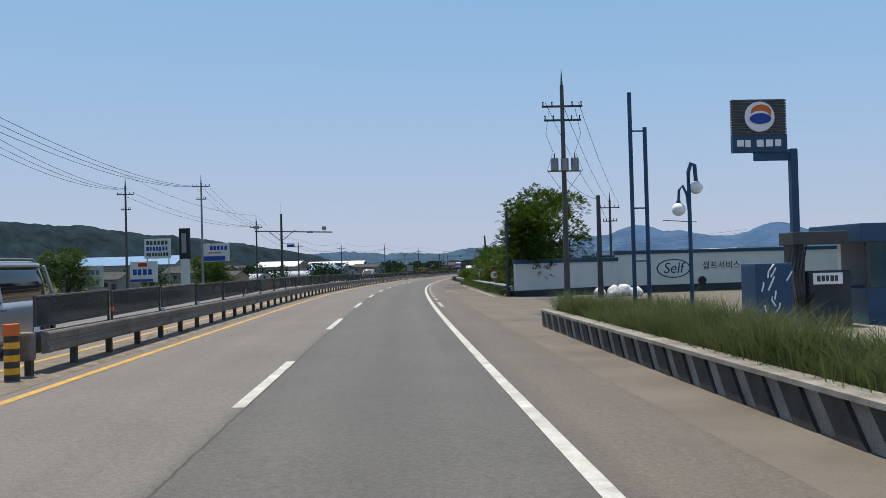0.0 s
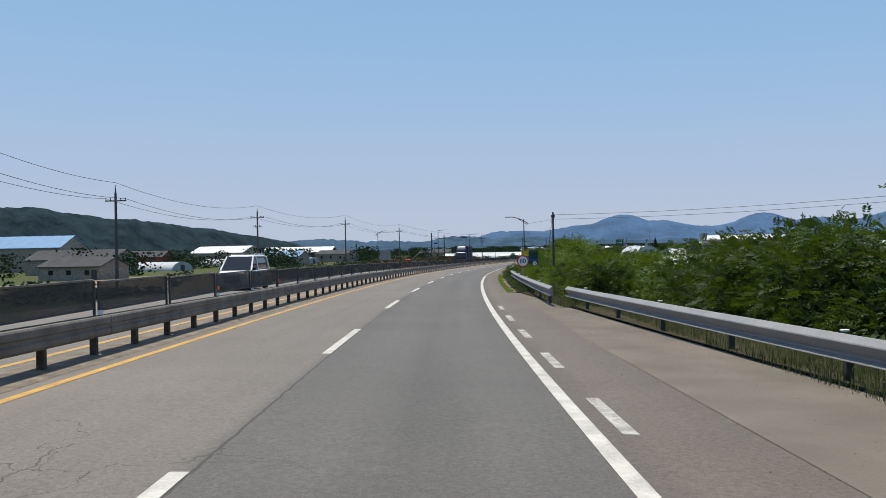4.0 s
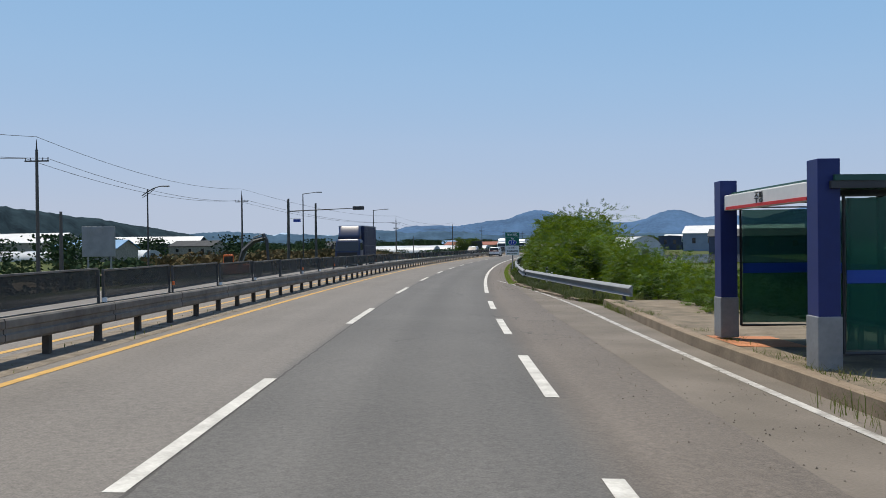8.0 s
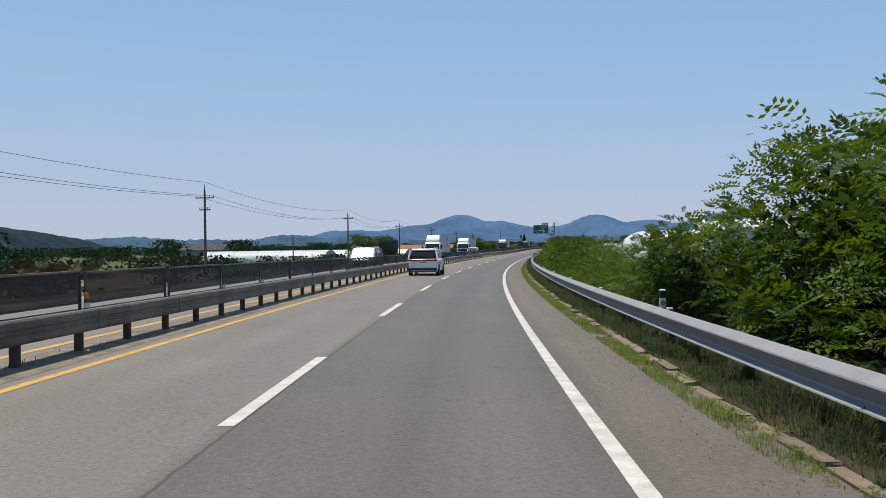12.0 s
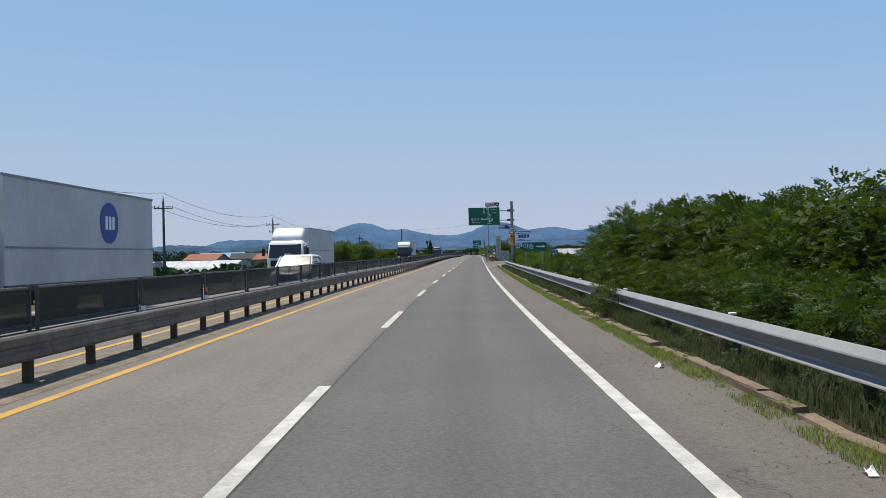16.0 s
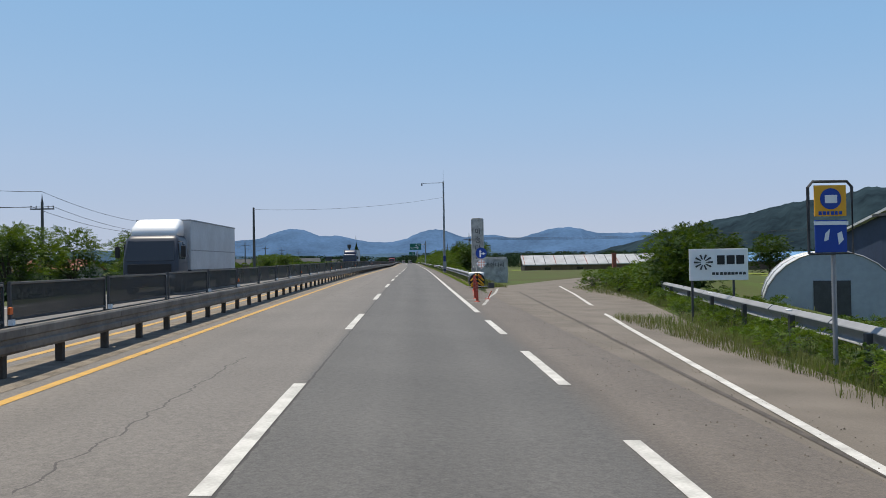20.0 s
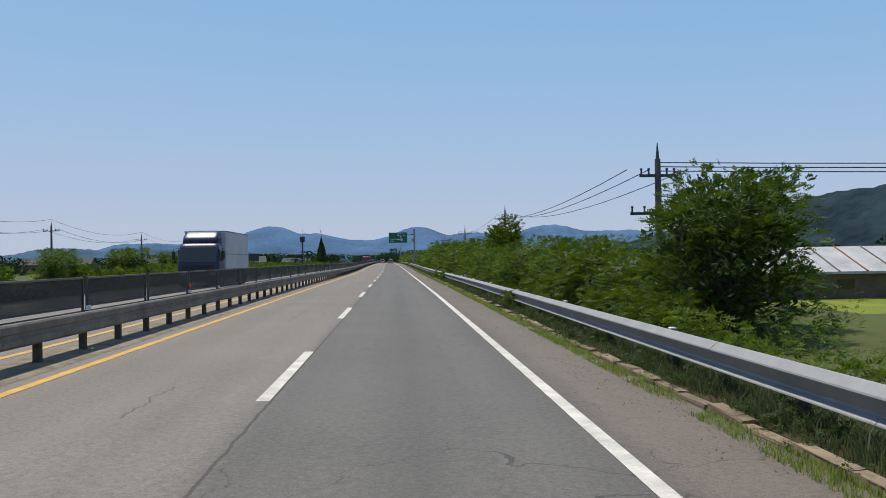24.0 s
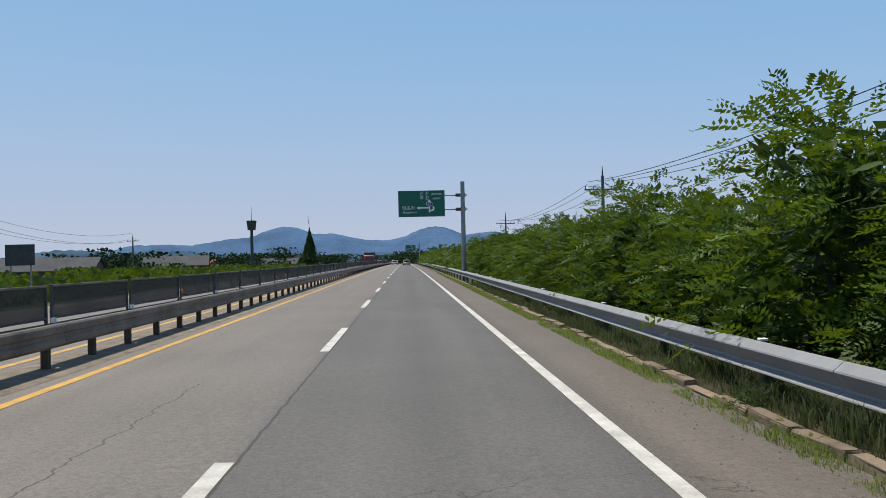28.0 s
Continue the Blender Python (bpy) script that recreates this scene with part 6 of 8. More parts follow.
ob = thing("sign_pylon", road_pose(96.8, -25.2), "tall black and white advertising pylon", "billboard", "billboards")
part("black_panel", box(-0.6, -0.25, 3.6, 0.6, 0.25, 7.2, bevel=0.03), M["black"], ob)
part("white_base", box(-0.5, -0.2, -1.8, 0.5, 0.2, 3.6, bevel=0.03), M["white_paint"], ob)
part("writing_bars", box(-0.3, -0.27, 4.3, 0.25, -0.255, 6.6), M["grey_steel"], ob)
board(247.2, -19.5, -0.9, 1.3, 1.1, 3.1, M["grey_steel"], "blank grey back of a roadside sign", (), True)
board(441.0, -20.5, -1.6, 1.0, 1.8, 3.1, M["dark_steel"], "dark blank back of a large roadside sign", (), True)
board(766.0, -24.0, -1.0, 1.6, 0.9, 3.0, M["dark_steel"], "dark blank back of a roadside sign", (), True)
board(82.0, 9.0, -0.35, 1.0, 0.35, 1.75, M["sign_white"], "small white and red shop sign in the shrubs", ((0.2, 0.25, 0.8, 0.8, 1, M["sign_red"]),))

# ---------------------------------------------------------------- filling station
def sheet(name, corners, z, mat, label, category, lift=0.0, cells=6):
    """A paved sheet between two edges: corners are (s, u_near, u_far)."""
    verts, faces = [], []
    for s, a, b in corners:
        for k in range(cells + 1):
            verts.append(on(s, a + (b - a) * k / cells, z))
    w = cells + 1
    for i in range(len(corners) - 1):
        for k in range(cells):
            j = i * w + k
            faces.append((j, j + 1, j + w + 1, j + w))
    me = mesh_of(name, verts, faces, mat)
    lay = me.uv_layers.new(name="lane")
    uvs = [(s, a + (b - a) * k / cells) for s, a, b in corners for k in range(cells + 1)]
    idx = np.zeros(len(me.loops), dtype=np.int32)
    me.loops.foreach_get("vertex_index", idx)
    lay.data.foreach_set("uv", np.array(uvs, dtype=np.float32)[idx].ravel())
    return tagged(part(name, me), label, category, kind="structure")


sheet("apron", [(s, 5.0, 6.35) for s in range(-40, 24, 4)] + [(25, 5.0, 12), (30, 5, 24), (40, 5, 34), (49, 5.0, 34)], -0.004, M["pale_asphalt"], "pale worn paving of the filling station entrance", "pavement")
sheet("accel_lane", [(48, 5.0, 8.7), (60, 5.0, 8.5), (80, 5.0, 8.35), (97, 5.0, 8.2), (120, 5.0, 6.9), (131, 5.0, 6.0), (140, 5.0, 5.3)], -0.003, M["pale_asphalt"], "pale cracked asphalt of the merging lane", "pavement")
sheet("merge_verge", [(97, 8.15, 11.5), (108, 7.55, 11.0), (120, 6.9, 10.5), (131, 6.0, 9.5), (141, 5.25, 8.5)], 0.03, M["verge_soil"], "dry brown earth bank beside the end of the merging lane", "verge")
sheet("forecourt", [(-40, 9.2, 34), (0, 9.2, 34), (20, 9.2, 34), (27, 9.2, 34), (31, 9.0, 34)], 0.02, M["concrete"], "pale concrete forecourt of the filling station", "pavement")
for k, (s0, s1, u0, u1) in enumerate(((72, 83.2, 5.2, 7.7), (87.3, 96.8, 5.5, 7.7), (97.4, 112, 5.3, 7.2), (28, 46, 7.0, 14))):
    sheet("patch", [(s0 + (s1 - s0) * i / 6, u0 + 0.25 * noise.noise(Vector((i, k, 0))), u1 + 0.3 * noise.noise(Vector((i, k, 5)))) for i in range(7)], 0.004, M["dark_patch"], "darker asphalt repair patch on the side lane", "pavement")
line("accel_edge_line", 7.55, 0.14, 50, 66, M["worn_line"])
line("accel_edge_line", 7.45, 0.14, 66.4, 78, M["worn_line"])
line("accel_edge_line", 7.42, 0.13, 83.4, 96, M["worn_line"])
line("accel_dash", 3.85, 0.17, 36.5, 41.5, M["worn_line"])
for k in range(18):
    line("accel_dash", 3.85, 0.16, 44.7 + 4.83 * k, 46.8 + 4.83 * k, M["worn_line"])
for s0 in (59.4, 92.0):
    pts = [(-0.07, 0.0), (0.09, 0.0), (0.0, 1.5), (-0.2, 2.2), (0.02, 2.3), (-0.74, 3.2), (-0.66, 1.95), (-0.38, 2.1), (-0.17, 1.45)]
    ob = part("merge_arrow", mesh_of("merge_arrow", [on(s0 + y, 5.75 + x, 0.008) for x, y in pts], [tuple(range(len(pts)))], M["worn_line"]), None, markings)

# striped island kerb with tall grass
ob = thing("island_kerb", road_pose(0, 6.2), "concrete planting island edge with black and white slanted stripes", "kerb", kind="structure")
inv = ob.matrix_basis.inverted()


def kerb_block(name, s0, s1, mat, slant=0.0, lift=0.0):
    verts = []
    for s, z in ((s0, 0.0), (s1, 0.0), (s1 - slant, 0.44), (s0 - slant, 0.44)):
        for u in (6.2 - lift, 6.5):
            verts.append(inv @ on(s, u, z + (lift if z else -0.05)))
    return part(name, mesh_of(name, verts, [(0, 2, 4, 6), (1, 7, 5, 3), (6, 4, 5, 7), (0, 1, 3, 2), (0, 6, 7, 1), (2, 3, 5, 4)], mat), None, ob)


kerb_block("kerb_body", -32, 24.2, M["concrete"])
for k in range(62):
    kerb_block("stripe", -31.5 + 0.9 * k, -31.02 + 0.9 * k, M["kerb_black"], -0.42, 0.004)
cap = sweep("kerb_cap", [(6.15, 0.44), (6.15, 0.50), (6.53, 0.50), (6.53, 0.44)], -32, 24, 2, M["concrete"], True)
tagged(part("kerb_cap", cap), "weathered concrete capping of the planting island", "kerb", kind="structure")
sheet("island_soil", [(-32, 6.5, 9.2), (0, 6.5, 9.2), (15, 6.5, 9.3), (24, 6.5, 8.4)], 0.3, M["soil"], "earth filling of the planting island", "ground")
grass_strip("island_grass", ((-8, 24, 6.55, 8.9), (4, 24, 6.55, 8.6)), 60000, 21, M["island_grass"], "tall seeding grass filling the striped island", (0.75, 1.3), 0.3, -0.6)


def wall_run(name, a, b, h, label, coping=True):
    """A rendered wall between two places, with a dark base and a blue coping."""
    p, q = on(*a), on(*b)
    d = (q - p)
    ang = math.degrees(math.atan2(d.y, d.x))
    ob = thing(name, pose(p.x, p.y, min(p.z, q.z) - 0.1, 0, 0, ang), label, "wall", "filling station walls")
    L = d.to_2d().length
    part("wall", box(0, -0.1, 0.0, L, 0.1, h), M["white_paint"], ob)
    part("base", box(-0.004, -0.115, 0.0, L + 0.004, 0.115, 0.5), M["dark_base"], ob)
    part("coping", box(-0.05, -0.18, h, L + 0.05, 0.18, h + 0.24, bevel=0.02), M["blue_paint"], ob)
    return ob


wall_run("boundary_wall", (49.0, 8.7), (53.0, 15.8), 2.1, "white rendered boundary wall with a blue coping and dark base")
w = wall_run("boundary_wall", (53.2, 15.8), (57.0, 42.0), 2.55, "white rendered wall with blue coping and self-service lettering")
disc("logo_ring", 4.0, 1.55, 1.2, M["blue_paint"], w, -0.105, 0.02, 32, 0.52)
disc("logo_face", 4.0, 1.55, 1.1, M["white_paint"], w, -0.112, 0.02, 32, 0.50)
letters("Self", 3.95, 1.55, 1.0, M["blue_paint"], w, -0.13, shear=0.2)
letters("셀프서비스", 7.4, 1.65, 0.6, M["black"], w, -0.115)
disc("tyre_mark", 6.0, 0.7, 0.28, M["black"], w, -0.13, 0.06, 18)

ob = thing("station_sign", road_pose(38.5, 20.9), "blue steel mast with a striped panel and round emblem", "sign")
part("mast", box(-0.17, -0.17, 0, 0.17, 0.17, 7.1, bevel=0.02), M["blue_paint"], ob)
part("bracket", slab([(-0.1, -0.06), (-0.1, 0.06), (-1.9, 0.06), (-1.9, -0.06)], 6.55, 6.95), M["blue_paint"], ob)
bm = bmesh.new()
for k in range(14):
    box(-2.95, -0.1, 7.75 + 0.125 * k, -0.3, 0.1, 7.75 + 0.125 * k + 0.085, bm)
part("slats", bm, M["dark_steel"], ob)
part("panel_back", box(-2.9, -0.04, 7.7, -0.35, 0.04, 9.5), M["grey_steel"], ob)
p = part("name_panel", box(-2.95, -0.14, 6.95, -0.3, 0.14, 7.75, bevel=0.02), M["blue_paint"], ob)
bars(-2.75, 7.2, -1.95, 7.55, 2, M["sign_white"], p, -0.15, 2)
bars(-1.8, 7.2, -0.45, 7.55, 3, M["sign_white"], p, -0.15, 3)
e = disc("emblem", -1.62, 8.65, 0.72, M["sign_white"], ob, -0.14, 0.06, 30)
disc("emblem_orange", -1.55, 8.85, 0.5, M["sign_orange"], e, -0.18, 0.02, 24, 0.75)
disc("emblem_white", -1.62, 8.62, 0.5, M["sign_white"], e, -0.192, 0.02, 24, 0.6)
disc("emblem_blue", -1.6, 8.55, 0.52, M["sign_blue"], e, -0.204, 0.02, 24, 0.5)

ob = thing("price_sign_stand", road_pose(23.0, 8.9, 0.2), "empty blue ladder-like frame of two steel posts", "sign")
for x, h, nm in ((-0.22, 6.5, "post"), (0.2, 5.5, "post")):
    part(nm, rod((x, 0, 0), (x, 0, h), 0.06, 0.06, 8), M["blue_paint"], ob)
for z in (0.6, 1.7, 3.2, 5.4):
    part("rung", rod((-0.22, 0, z), (0.2, 0, z), 0.025, 0.025, 6), M["blue_paint"], ob)

ob = thing("globe_lamp", road_pose(17.5, 8.35, 0.2), "dark curved lamp post with two white globes", "street lamp", "street lamps")
part("post", tube([(0, 0, 0), (0.0, 0, 3.2), (0.0, 0, 3.6), (0.06, 0, 3.78), (0.14, 0, 3.74), (0.16, 0, 3.4)], 0.045, 8), M["blue_paint"], ob)
part("side_arm", tube([(0, 0, 2.6), (-0.05, 0, 3.1), (-0.14, 0, 3.3), (-0.22, 0, 3.2), (-0.24, 0, 2.9)], 0.03, 7), M["blue_paint"], ob)
part("thin_bar", rod((-0.6, 0, 2.55), (0.15, 0, 2.5), 0.01, 0.01, 5), M["dark_steel"], ob)
for x, z in ((0.16, 3.25), (-0.24, 2.78)):
    bm = bmesh.new()
    bmesh.ops.create_icosphere(bm, subdivisions=3, radius=0.145, matrix=Matrix.Translation((x, 0, z)))
    g = part("globe", bm, M["sign_white"], ob)
    part("globe_cap", rod((x, 0, z + 0.12), (x, 0, z + 0.2), 0.06, 0.04, 8), M["blue_paint"], g)

ob = thing("fuel_dispenser", road_pose(20.0, 11.15), "blue fuel dispenser cabinet with white scrawled strokes", "fuel pump", "fuel pumps")
part("cabinet", box(-0.46, -0.45, 0, 0.46, 0.45, 1.75, bevel=0.04), M["blue_paint"], ob)
bm = bmesh.new()
r = random.Random(4)
for k in range(9):
    x, z = r.uniform(-0.4, 0.35), r.uniform(0.4, 1.5)
    tube([(x, -0.46, z), (x + r.uniform(-0.15, 0.15), -0.462, z + 0.15), (x + r.uniform(-0.1, 0.2), -0.46, z + r.uniform(0.2, 0.35))], 0.022, 5, bm)
part("scrawl", bm, M["sign_white"], ob)
ob = thing("fuel_dispenser", road_pose(21.5, 13.1), "dark fuel dispenser with hoses and a white price panel", "fuel pump", "fuel pumps")
part("cabinet", box(-0.3, -0.4, 0, 0.85, 0.4, 1.5, bevel=0.04), M["dark_base"], ob)
part("column", box(-0.62, -0.3, 0, -0.35, 0.3, 2.5), M["dark_steel"], ob)
part("header", box(-0.7, -0.42, 2.2, 0.8, 0.42, 2.55, bevel=0.03), M["dark_steel"], ob)
p = plate("price_panel", -0.2, 1.15, 0.6, 1.45, M["sign_white"], ob, -0.42)
bars(-0.1, 1.22, 0.5, 1.38, 5, M["dark_steel"], p, -0.44, 3)
for k in range(5):
    part("hose", tube([(-0.75 + 0.1 * k, -0.42, 2.2), (-0.95 + 0.1 * k, -0.5, 1.4), (-0.85 + 0.1 * k, -0.5, 0.6), (-0.6 + 0.1 * k, -0.44, 0.9)], 0.022, 6), M["black"], ob)
ob = thing("station_booth", road_pose(22.5, 16.4), "blue-trimmed glazed attendant booth of the filling station", "kiosk")
part("base", box(-1.9, -1.2, 0, 1.8, 1.2, 1.0), M["blue_paint"], ob)
for x in (-1.84, -0.9, 0.0, 0.9, 1.75):
    part("mullion", box(x - 0.06, -1.2, 1.0, x + 0.06, -1.08, 2.3), M["dark_steel"], ob)
part("window", box(-1.8, -1.15, 1.0, 1.7, -1.13, 2.3), M["booth_glass"], ob)
part("inner_wall", box(-1.45, 0.9, 1.0, 1.75, 1.1, 2.3), M["white_paint"], ob)
p = part("fascia", box(-2.15, -1.4, 2.25, 2.1, 1.4, 2.75, bevel=0.03), M["blue_paint"], ob)
bars(-1.1, 2.42, 1.6, 2.64, 7, M["sign_white"], p, -1.41, 4)
for k, (s, u, r) in enumerate(((45.4, 13.0, 0.34), (45.0, 13.7, 0.4), (45.6, 14.4, 0.45), (44.9, 14.9, 0.35))):
    ob = thing("white_sack", road_pose(s, u, 0.0), "bulging white sack by the wall", "sack", "sacks")
    bm = bmesh.new()
    bmesh.ops.create_icosphere(bm, subdivisions=3, radius=r)
    for v in bm.verts:
        v.co *= 1 + 0.22 * noise.noise(v.co * 3.1 + Vector((k, 0, 0)))
        v.co.z = max(v.co.z, -0.6 * r) + 0.6 * r
    part("sack", bm, M["white_paint"], ob)

# ---------------------------------------------------------------- bus stop
sheet("bus_bay", [(180, 5.0, 5.05), (192, 5.0, 5.75), (206, 5.0, 6.85), (226, 5.0, 7.25), (232, 5.0, 6.3), (242, 5.0, 5.1)], -0.003, M["pale_asphalt"], "pale worn paving of the bus bay", "pavement")
line("bay_line", 6.3, 0.14, 200, 222, M["worn_line"])
for k in range(6):
    verts = [on(a, q + d, 0.006) for a, q in ((222 + 4.2 * k, 6.3 - 0.1 * k * k * 0.6), (226.0 + 4.2 * k, 6.3 - 0.1 * (k + 0.95) ** 2 * 0.6)) for d in (-0.07, 0.07)]
    part("bay_line", mesh_of("bay_line", verts, [(0, 1, 3, 2)], M["worn_line"]), None, markings)
sheet("bus_pavement", [(206, 6.98, 10.5), (212, 6.98, 10.5), (220, 7.15, 10.5), (227, 7.4, 9.5)], 0.19, M["dirty_concrete"], "weedy concrete pavement of the bus stop", "pavement")
tagged(part("bay_kerb", sweep("bay_kerb", [(6.80, -0.03), (6.82, 0.19), (6.86, 0.21), (7.02, 0.21), (7.04, 0.1)], 205.5, 227, 1.2, M["tan_kerb"],
            wob=lambda s, j, u, z: (u + max(0, s - 215) * 0.035 + 0.02 * noise.noise(Vector((s, 0, 0))), z + 0.015 * noise.noise(Vector((s * 1.1, 2, 0)))))), "grey concrete kerb of the bus bay", "kerb", kind="structure")
sheet("tactile_paving", [(213.2, 7.1, 8.3), (215.0, 7.1, 8.3)], 0.2, M["orange_tile"], "faded orange tactile paving", "pavement")
ob = thing("bus_shelter", road_pose(210.6, 7.35, 0.19), "blue and green glass bus shelter with square navy posts", "bus shelter")
for y in (0.0, 3.9):
    q = part("post", box(-0.15, y - 0.17, 0.0, 0.15, y + 0.17, 2.82, bevel=0.012), M["navy"], ob)
    part("post_base", box(-0.165, y - 0.185, 0.0, 0.165, y + 0.185, 0.72, bevel=0.015), M["grey_steel"], q)
h = part("header", box(-0.09, 0.17, 2.28, 0.09, 3.73, 2.55, bevel=0.02), M["white_paint"], ob, "white name panel of the stop")
t = part("stop_name", text_mesh("주평", 0.2, M["black"]), None, h, "", pose(-0.1, 2.05, 2.42, 0, 0, -90))
part("header_stripe", box(-0.1, 0.3, 2.29, -0.088, 3.6, 2.34), M["sign_red"], h)
part("roof", slab([(0.05, -0.25), (2.0, -0.25), (2.0, 4.15), (0.05, 4.15)], 2.52, 2.6), M["shelter_green"], ob)
for y in (-0.2, 1.95, 4.1):
    part("roof_beam", box(0.0, y - 0.04, 2.42, 1.95, y + 0.04, 2.52), M["dark_steel"], ob)
for y in (0.1, 1.05, 2.0, 2.95, 3.8):
    part("mullion", box(1.76, y - 0.03, 0.0, 1.84, y + 0.03, 2.45), M["dark_steel"], ob)
for y0, y1 in ((0.13, 1.02), (1.08, 1.97), (2.03, 2.92), (2.98, 3.77)):
    pn = part("back_pane", box(1.79, y0, 0.25, 1.81, y1, 2.42), M["green_glass"], ob)
    part("pane_band", box(1.785, y0, 1.15, 1.789, y1, 1.33), M["sign_blue"], pn)
for y in (0.0, 3.9):
    pn = part("side_pane", box(0.3, y - 0.012, 0.25, 1.72, y + 0.012, 2.3), M["green_glass"], ob)
    part("pane_band", box(0.3, y - 0.018, 1.15, 1.72, y - 0.013, 1.33), M["sign_blue"], pn)
    part("side_frame", tube([(0.27, y, 0.2), (0.27, y, 2.34), (1.75, y, 2.34), (1.75, y, 0.2), (0.27, y, 0.2)], 0.025, 6), M["dark_steel"], ob)
part("bench_seat", box(1.3, 0.5, 0.42, 1.65, 3.4, 0.47, bevel=0.01), M["dark_steel"], ob)
for y in (0.7, 1.95, 3.2):
    part("bench_leg", box(1.42, y - 0.03, 0, 1.5, y + 0.03, 0.42), M["dark_steel"], ob)
ob = thing("truck_sale_sign", road_pose(201.0, 7.4, 0), "yellow and blue truck sales banner tied to a lamp post", "sign", "roadside boards")
p = plate("banner", -0.36, 1.98, 0.5, 2.72, M["sign_yellow_bright"], ob, -0.12, 0.02)
letters("화물차", 0.07, 2.56, 0.25, M["black"], p, -0.136)
letters("매  매", 0.07, 2.26, 0.3, M["sign_red"], p, -0.136)
q = plate("banner_foot", -0.36, 1.62, 0.5, 1.98, M["sign_blue"], ob, -0.12, 0.02)
bars(-0.3, 1.68, 0.45, 1.84, 7, M["sign_white"], q, -0.134, 3)
for z in (1.7, 2.65):
    part("strap", rod((0, 0, z - 0.03), (0, 0, z + 0.03), 0.1, 0.1, 10), M["dark_steel"], ob)
part("cross_bar", rod((-0.75, 0, 3.75), (0.75, 0, 3.75), 0.015, 0.015, 6), M["dark_steel"], ob)
part("pole_device", box(0.06, -0.1, 2.95, 0.2, 0.05, 3.3), M["dark_steel"], ob)

# ---------------------------------------------------------------- side road exit
sheet("exit_road", [(498, 5.0, 5.05), (506, 5.0, 5.6), (519, 5.0, 7.2), (530, 5.0, 8.6), (545, 4.6, 11.0), (558, 5.6, 12.4), (566, 7.8, 13.6), (576, 12.5, 18), (590, 20, 26), (612, 30, 36)], -0.003, M["pale_asphalt"], "pale cracked asphalt of the side road leaving the highway", "road")
verts = [on(s, u + d, 0.006) for s, u in ((503.5, 3.7), (510, 4.4), (524, 6.0), (532, 6.95), (541, 8.1), (552, 9.5), (563, 10.7)) for d in (-0.07, 0.07)]
part("exit_line", mesh_of("exit_line", verts, [(2 * k, 2 * k + 1, 2 * k + 3, 2 * k + 2) for k in range(6)], M["white_line"]), None, markings)
verts = [on(s, u + d, 0.006) for s, u in ((541, 4.0), (544.8, 4.5), (547.5, 4.8), (552.2, 5.55), (559.2, 6.4)) for d in (-0.06, 0.06)]
part("gore_line", mesh_of("gore_line", verts, [(2 * k, 2 * k + 1, 2 * k + 3, 2 * k + 2) for k in range(4)], M["worn_line"]), None, markings)
for k in range(6):
    verts = [on(542.6 + 2.2 * k + a, q, 0.006) for a, q in ((0, 3.65), (0.2, 3.65), (0.75, 4.35 + 0.24 * k), (0.55, 4.3 + 0.24 * k))]
    part("gore_hatch", mesh_of("gore_hatch", verts, [(0, 1, 2, 3)], M["faded_line"]), None, markings)
verts = [on(s, u + d + 0.05 * noise.noise(Vector((s * 1.3, 0, 0))), 0.004) for s, u in [(505 + 1.5 * k, 4.6 + 0.075 * k) for k in range(34)] for d in (-0.045 - 0.05 * noise.noise(Vector((s * 2, 1, 0))), 0.05)]
part("tar_crack", mesh_of("tar_crack", verts, [(2 * k, 2 * k + 1, 2 * k + 3, 2 * k + 2) for k in range(33)], M["rust_post"]), None, markings)
right_rail(502, 522, 5.8, 8.5)
right_rail(522, 550, 8.5, 13.0)
right_rail(552, 584, 13.2, 22.0)
for k, (s, u, tilt) in enumerate(((543.5, 3.93, 0), (545.8, 4.55, 25), (546.0, 4.05, -2), (548.5, 4.22, 2), (551.5, 4.42, -3), (553.2, 4.58, -3), (554.5, 4.62, 0), (556.4, 4.8, 2))):
    ob = thing("lane_bollard", road_pose(s, u + 0.05, 0.0), "orange-red flexible lane bollard" if abs(tilt) < 10 else "knocked-over orange-red flexible lane bollard", "bollard", "exit bollards")
    part("foot", rod((0, 0, 0), (0, 0, 0.04), 0.13, 0.09, 14), M["orange_post"], ob)
    q = part("post", rod((0, 0, 0.03), (0, 0, 0.74), 0.05, 0.047, 12), M["orange_post"], ob, "", pose(0, 0, 0, 0, tilt, 0) @ Matrix.Scale(0.5 if tilt > 10 or s == 551.5 else 1, 4))
    part("cap", rod((0, 0, 0.73), (0, 0, 0.78), 0.052, 0.035, 12), M["orange_post"], q)
    for z in (0.45, 0.6):
        part("reflective_band", rod((0, 0, z), (0, 0, z + 0.06), 0.0515, 0.0515, 12), M["dull_band"], q)
ob = thing("crash_cushion", road_pose(559.4, 5.2), "battered black and yellow crash cushion at the rail end", "crash barrier")
part("drum", rod((0, -0.3, 0.42), (0, 0.9, 0.42), 0.46, 0.46, 20), M["black"], ob)
part("top_shell", box(-0.42, -0.3, 0.7, 0.42, 1.1, 0.92, bevel=0.1), M["sign_white"], ob)
for k in range(3):
    for sgn in (-1, 1):
        part("chevron", rod((sgn * 0.04, -0.32, 0.78 - 0.24 * k), (sgn * 0.38, -0.32, 0.42 - 0.24 * k if k < 2 else 0.08), 0.045, 0.045, 6), M["sign_yellow"], ob)
for x in (-0.16, 0.16):
    part("reflector", rod((x, -0.36, 0.66), (x, -0.33, 0.66), 0.09, 0.09, 14), M["sign_orange"], ob, "round orange reflector")
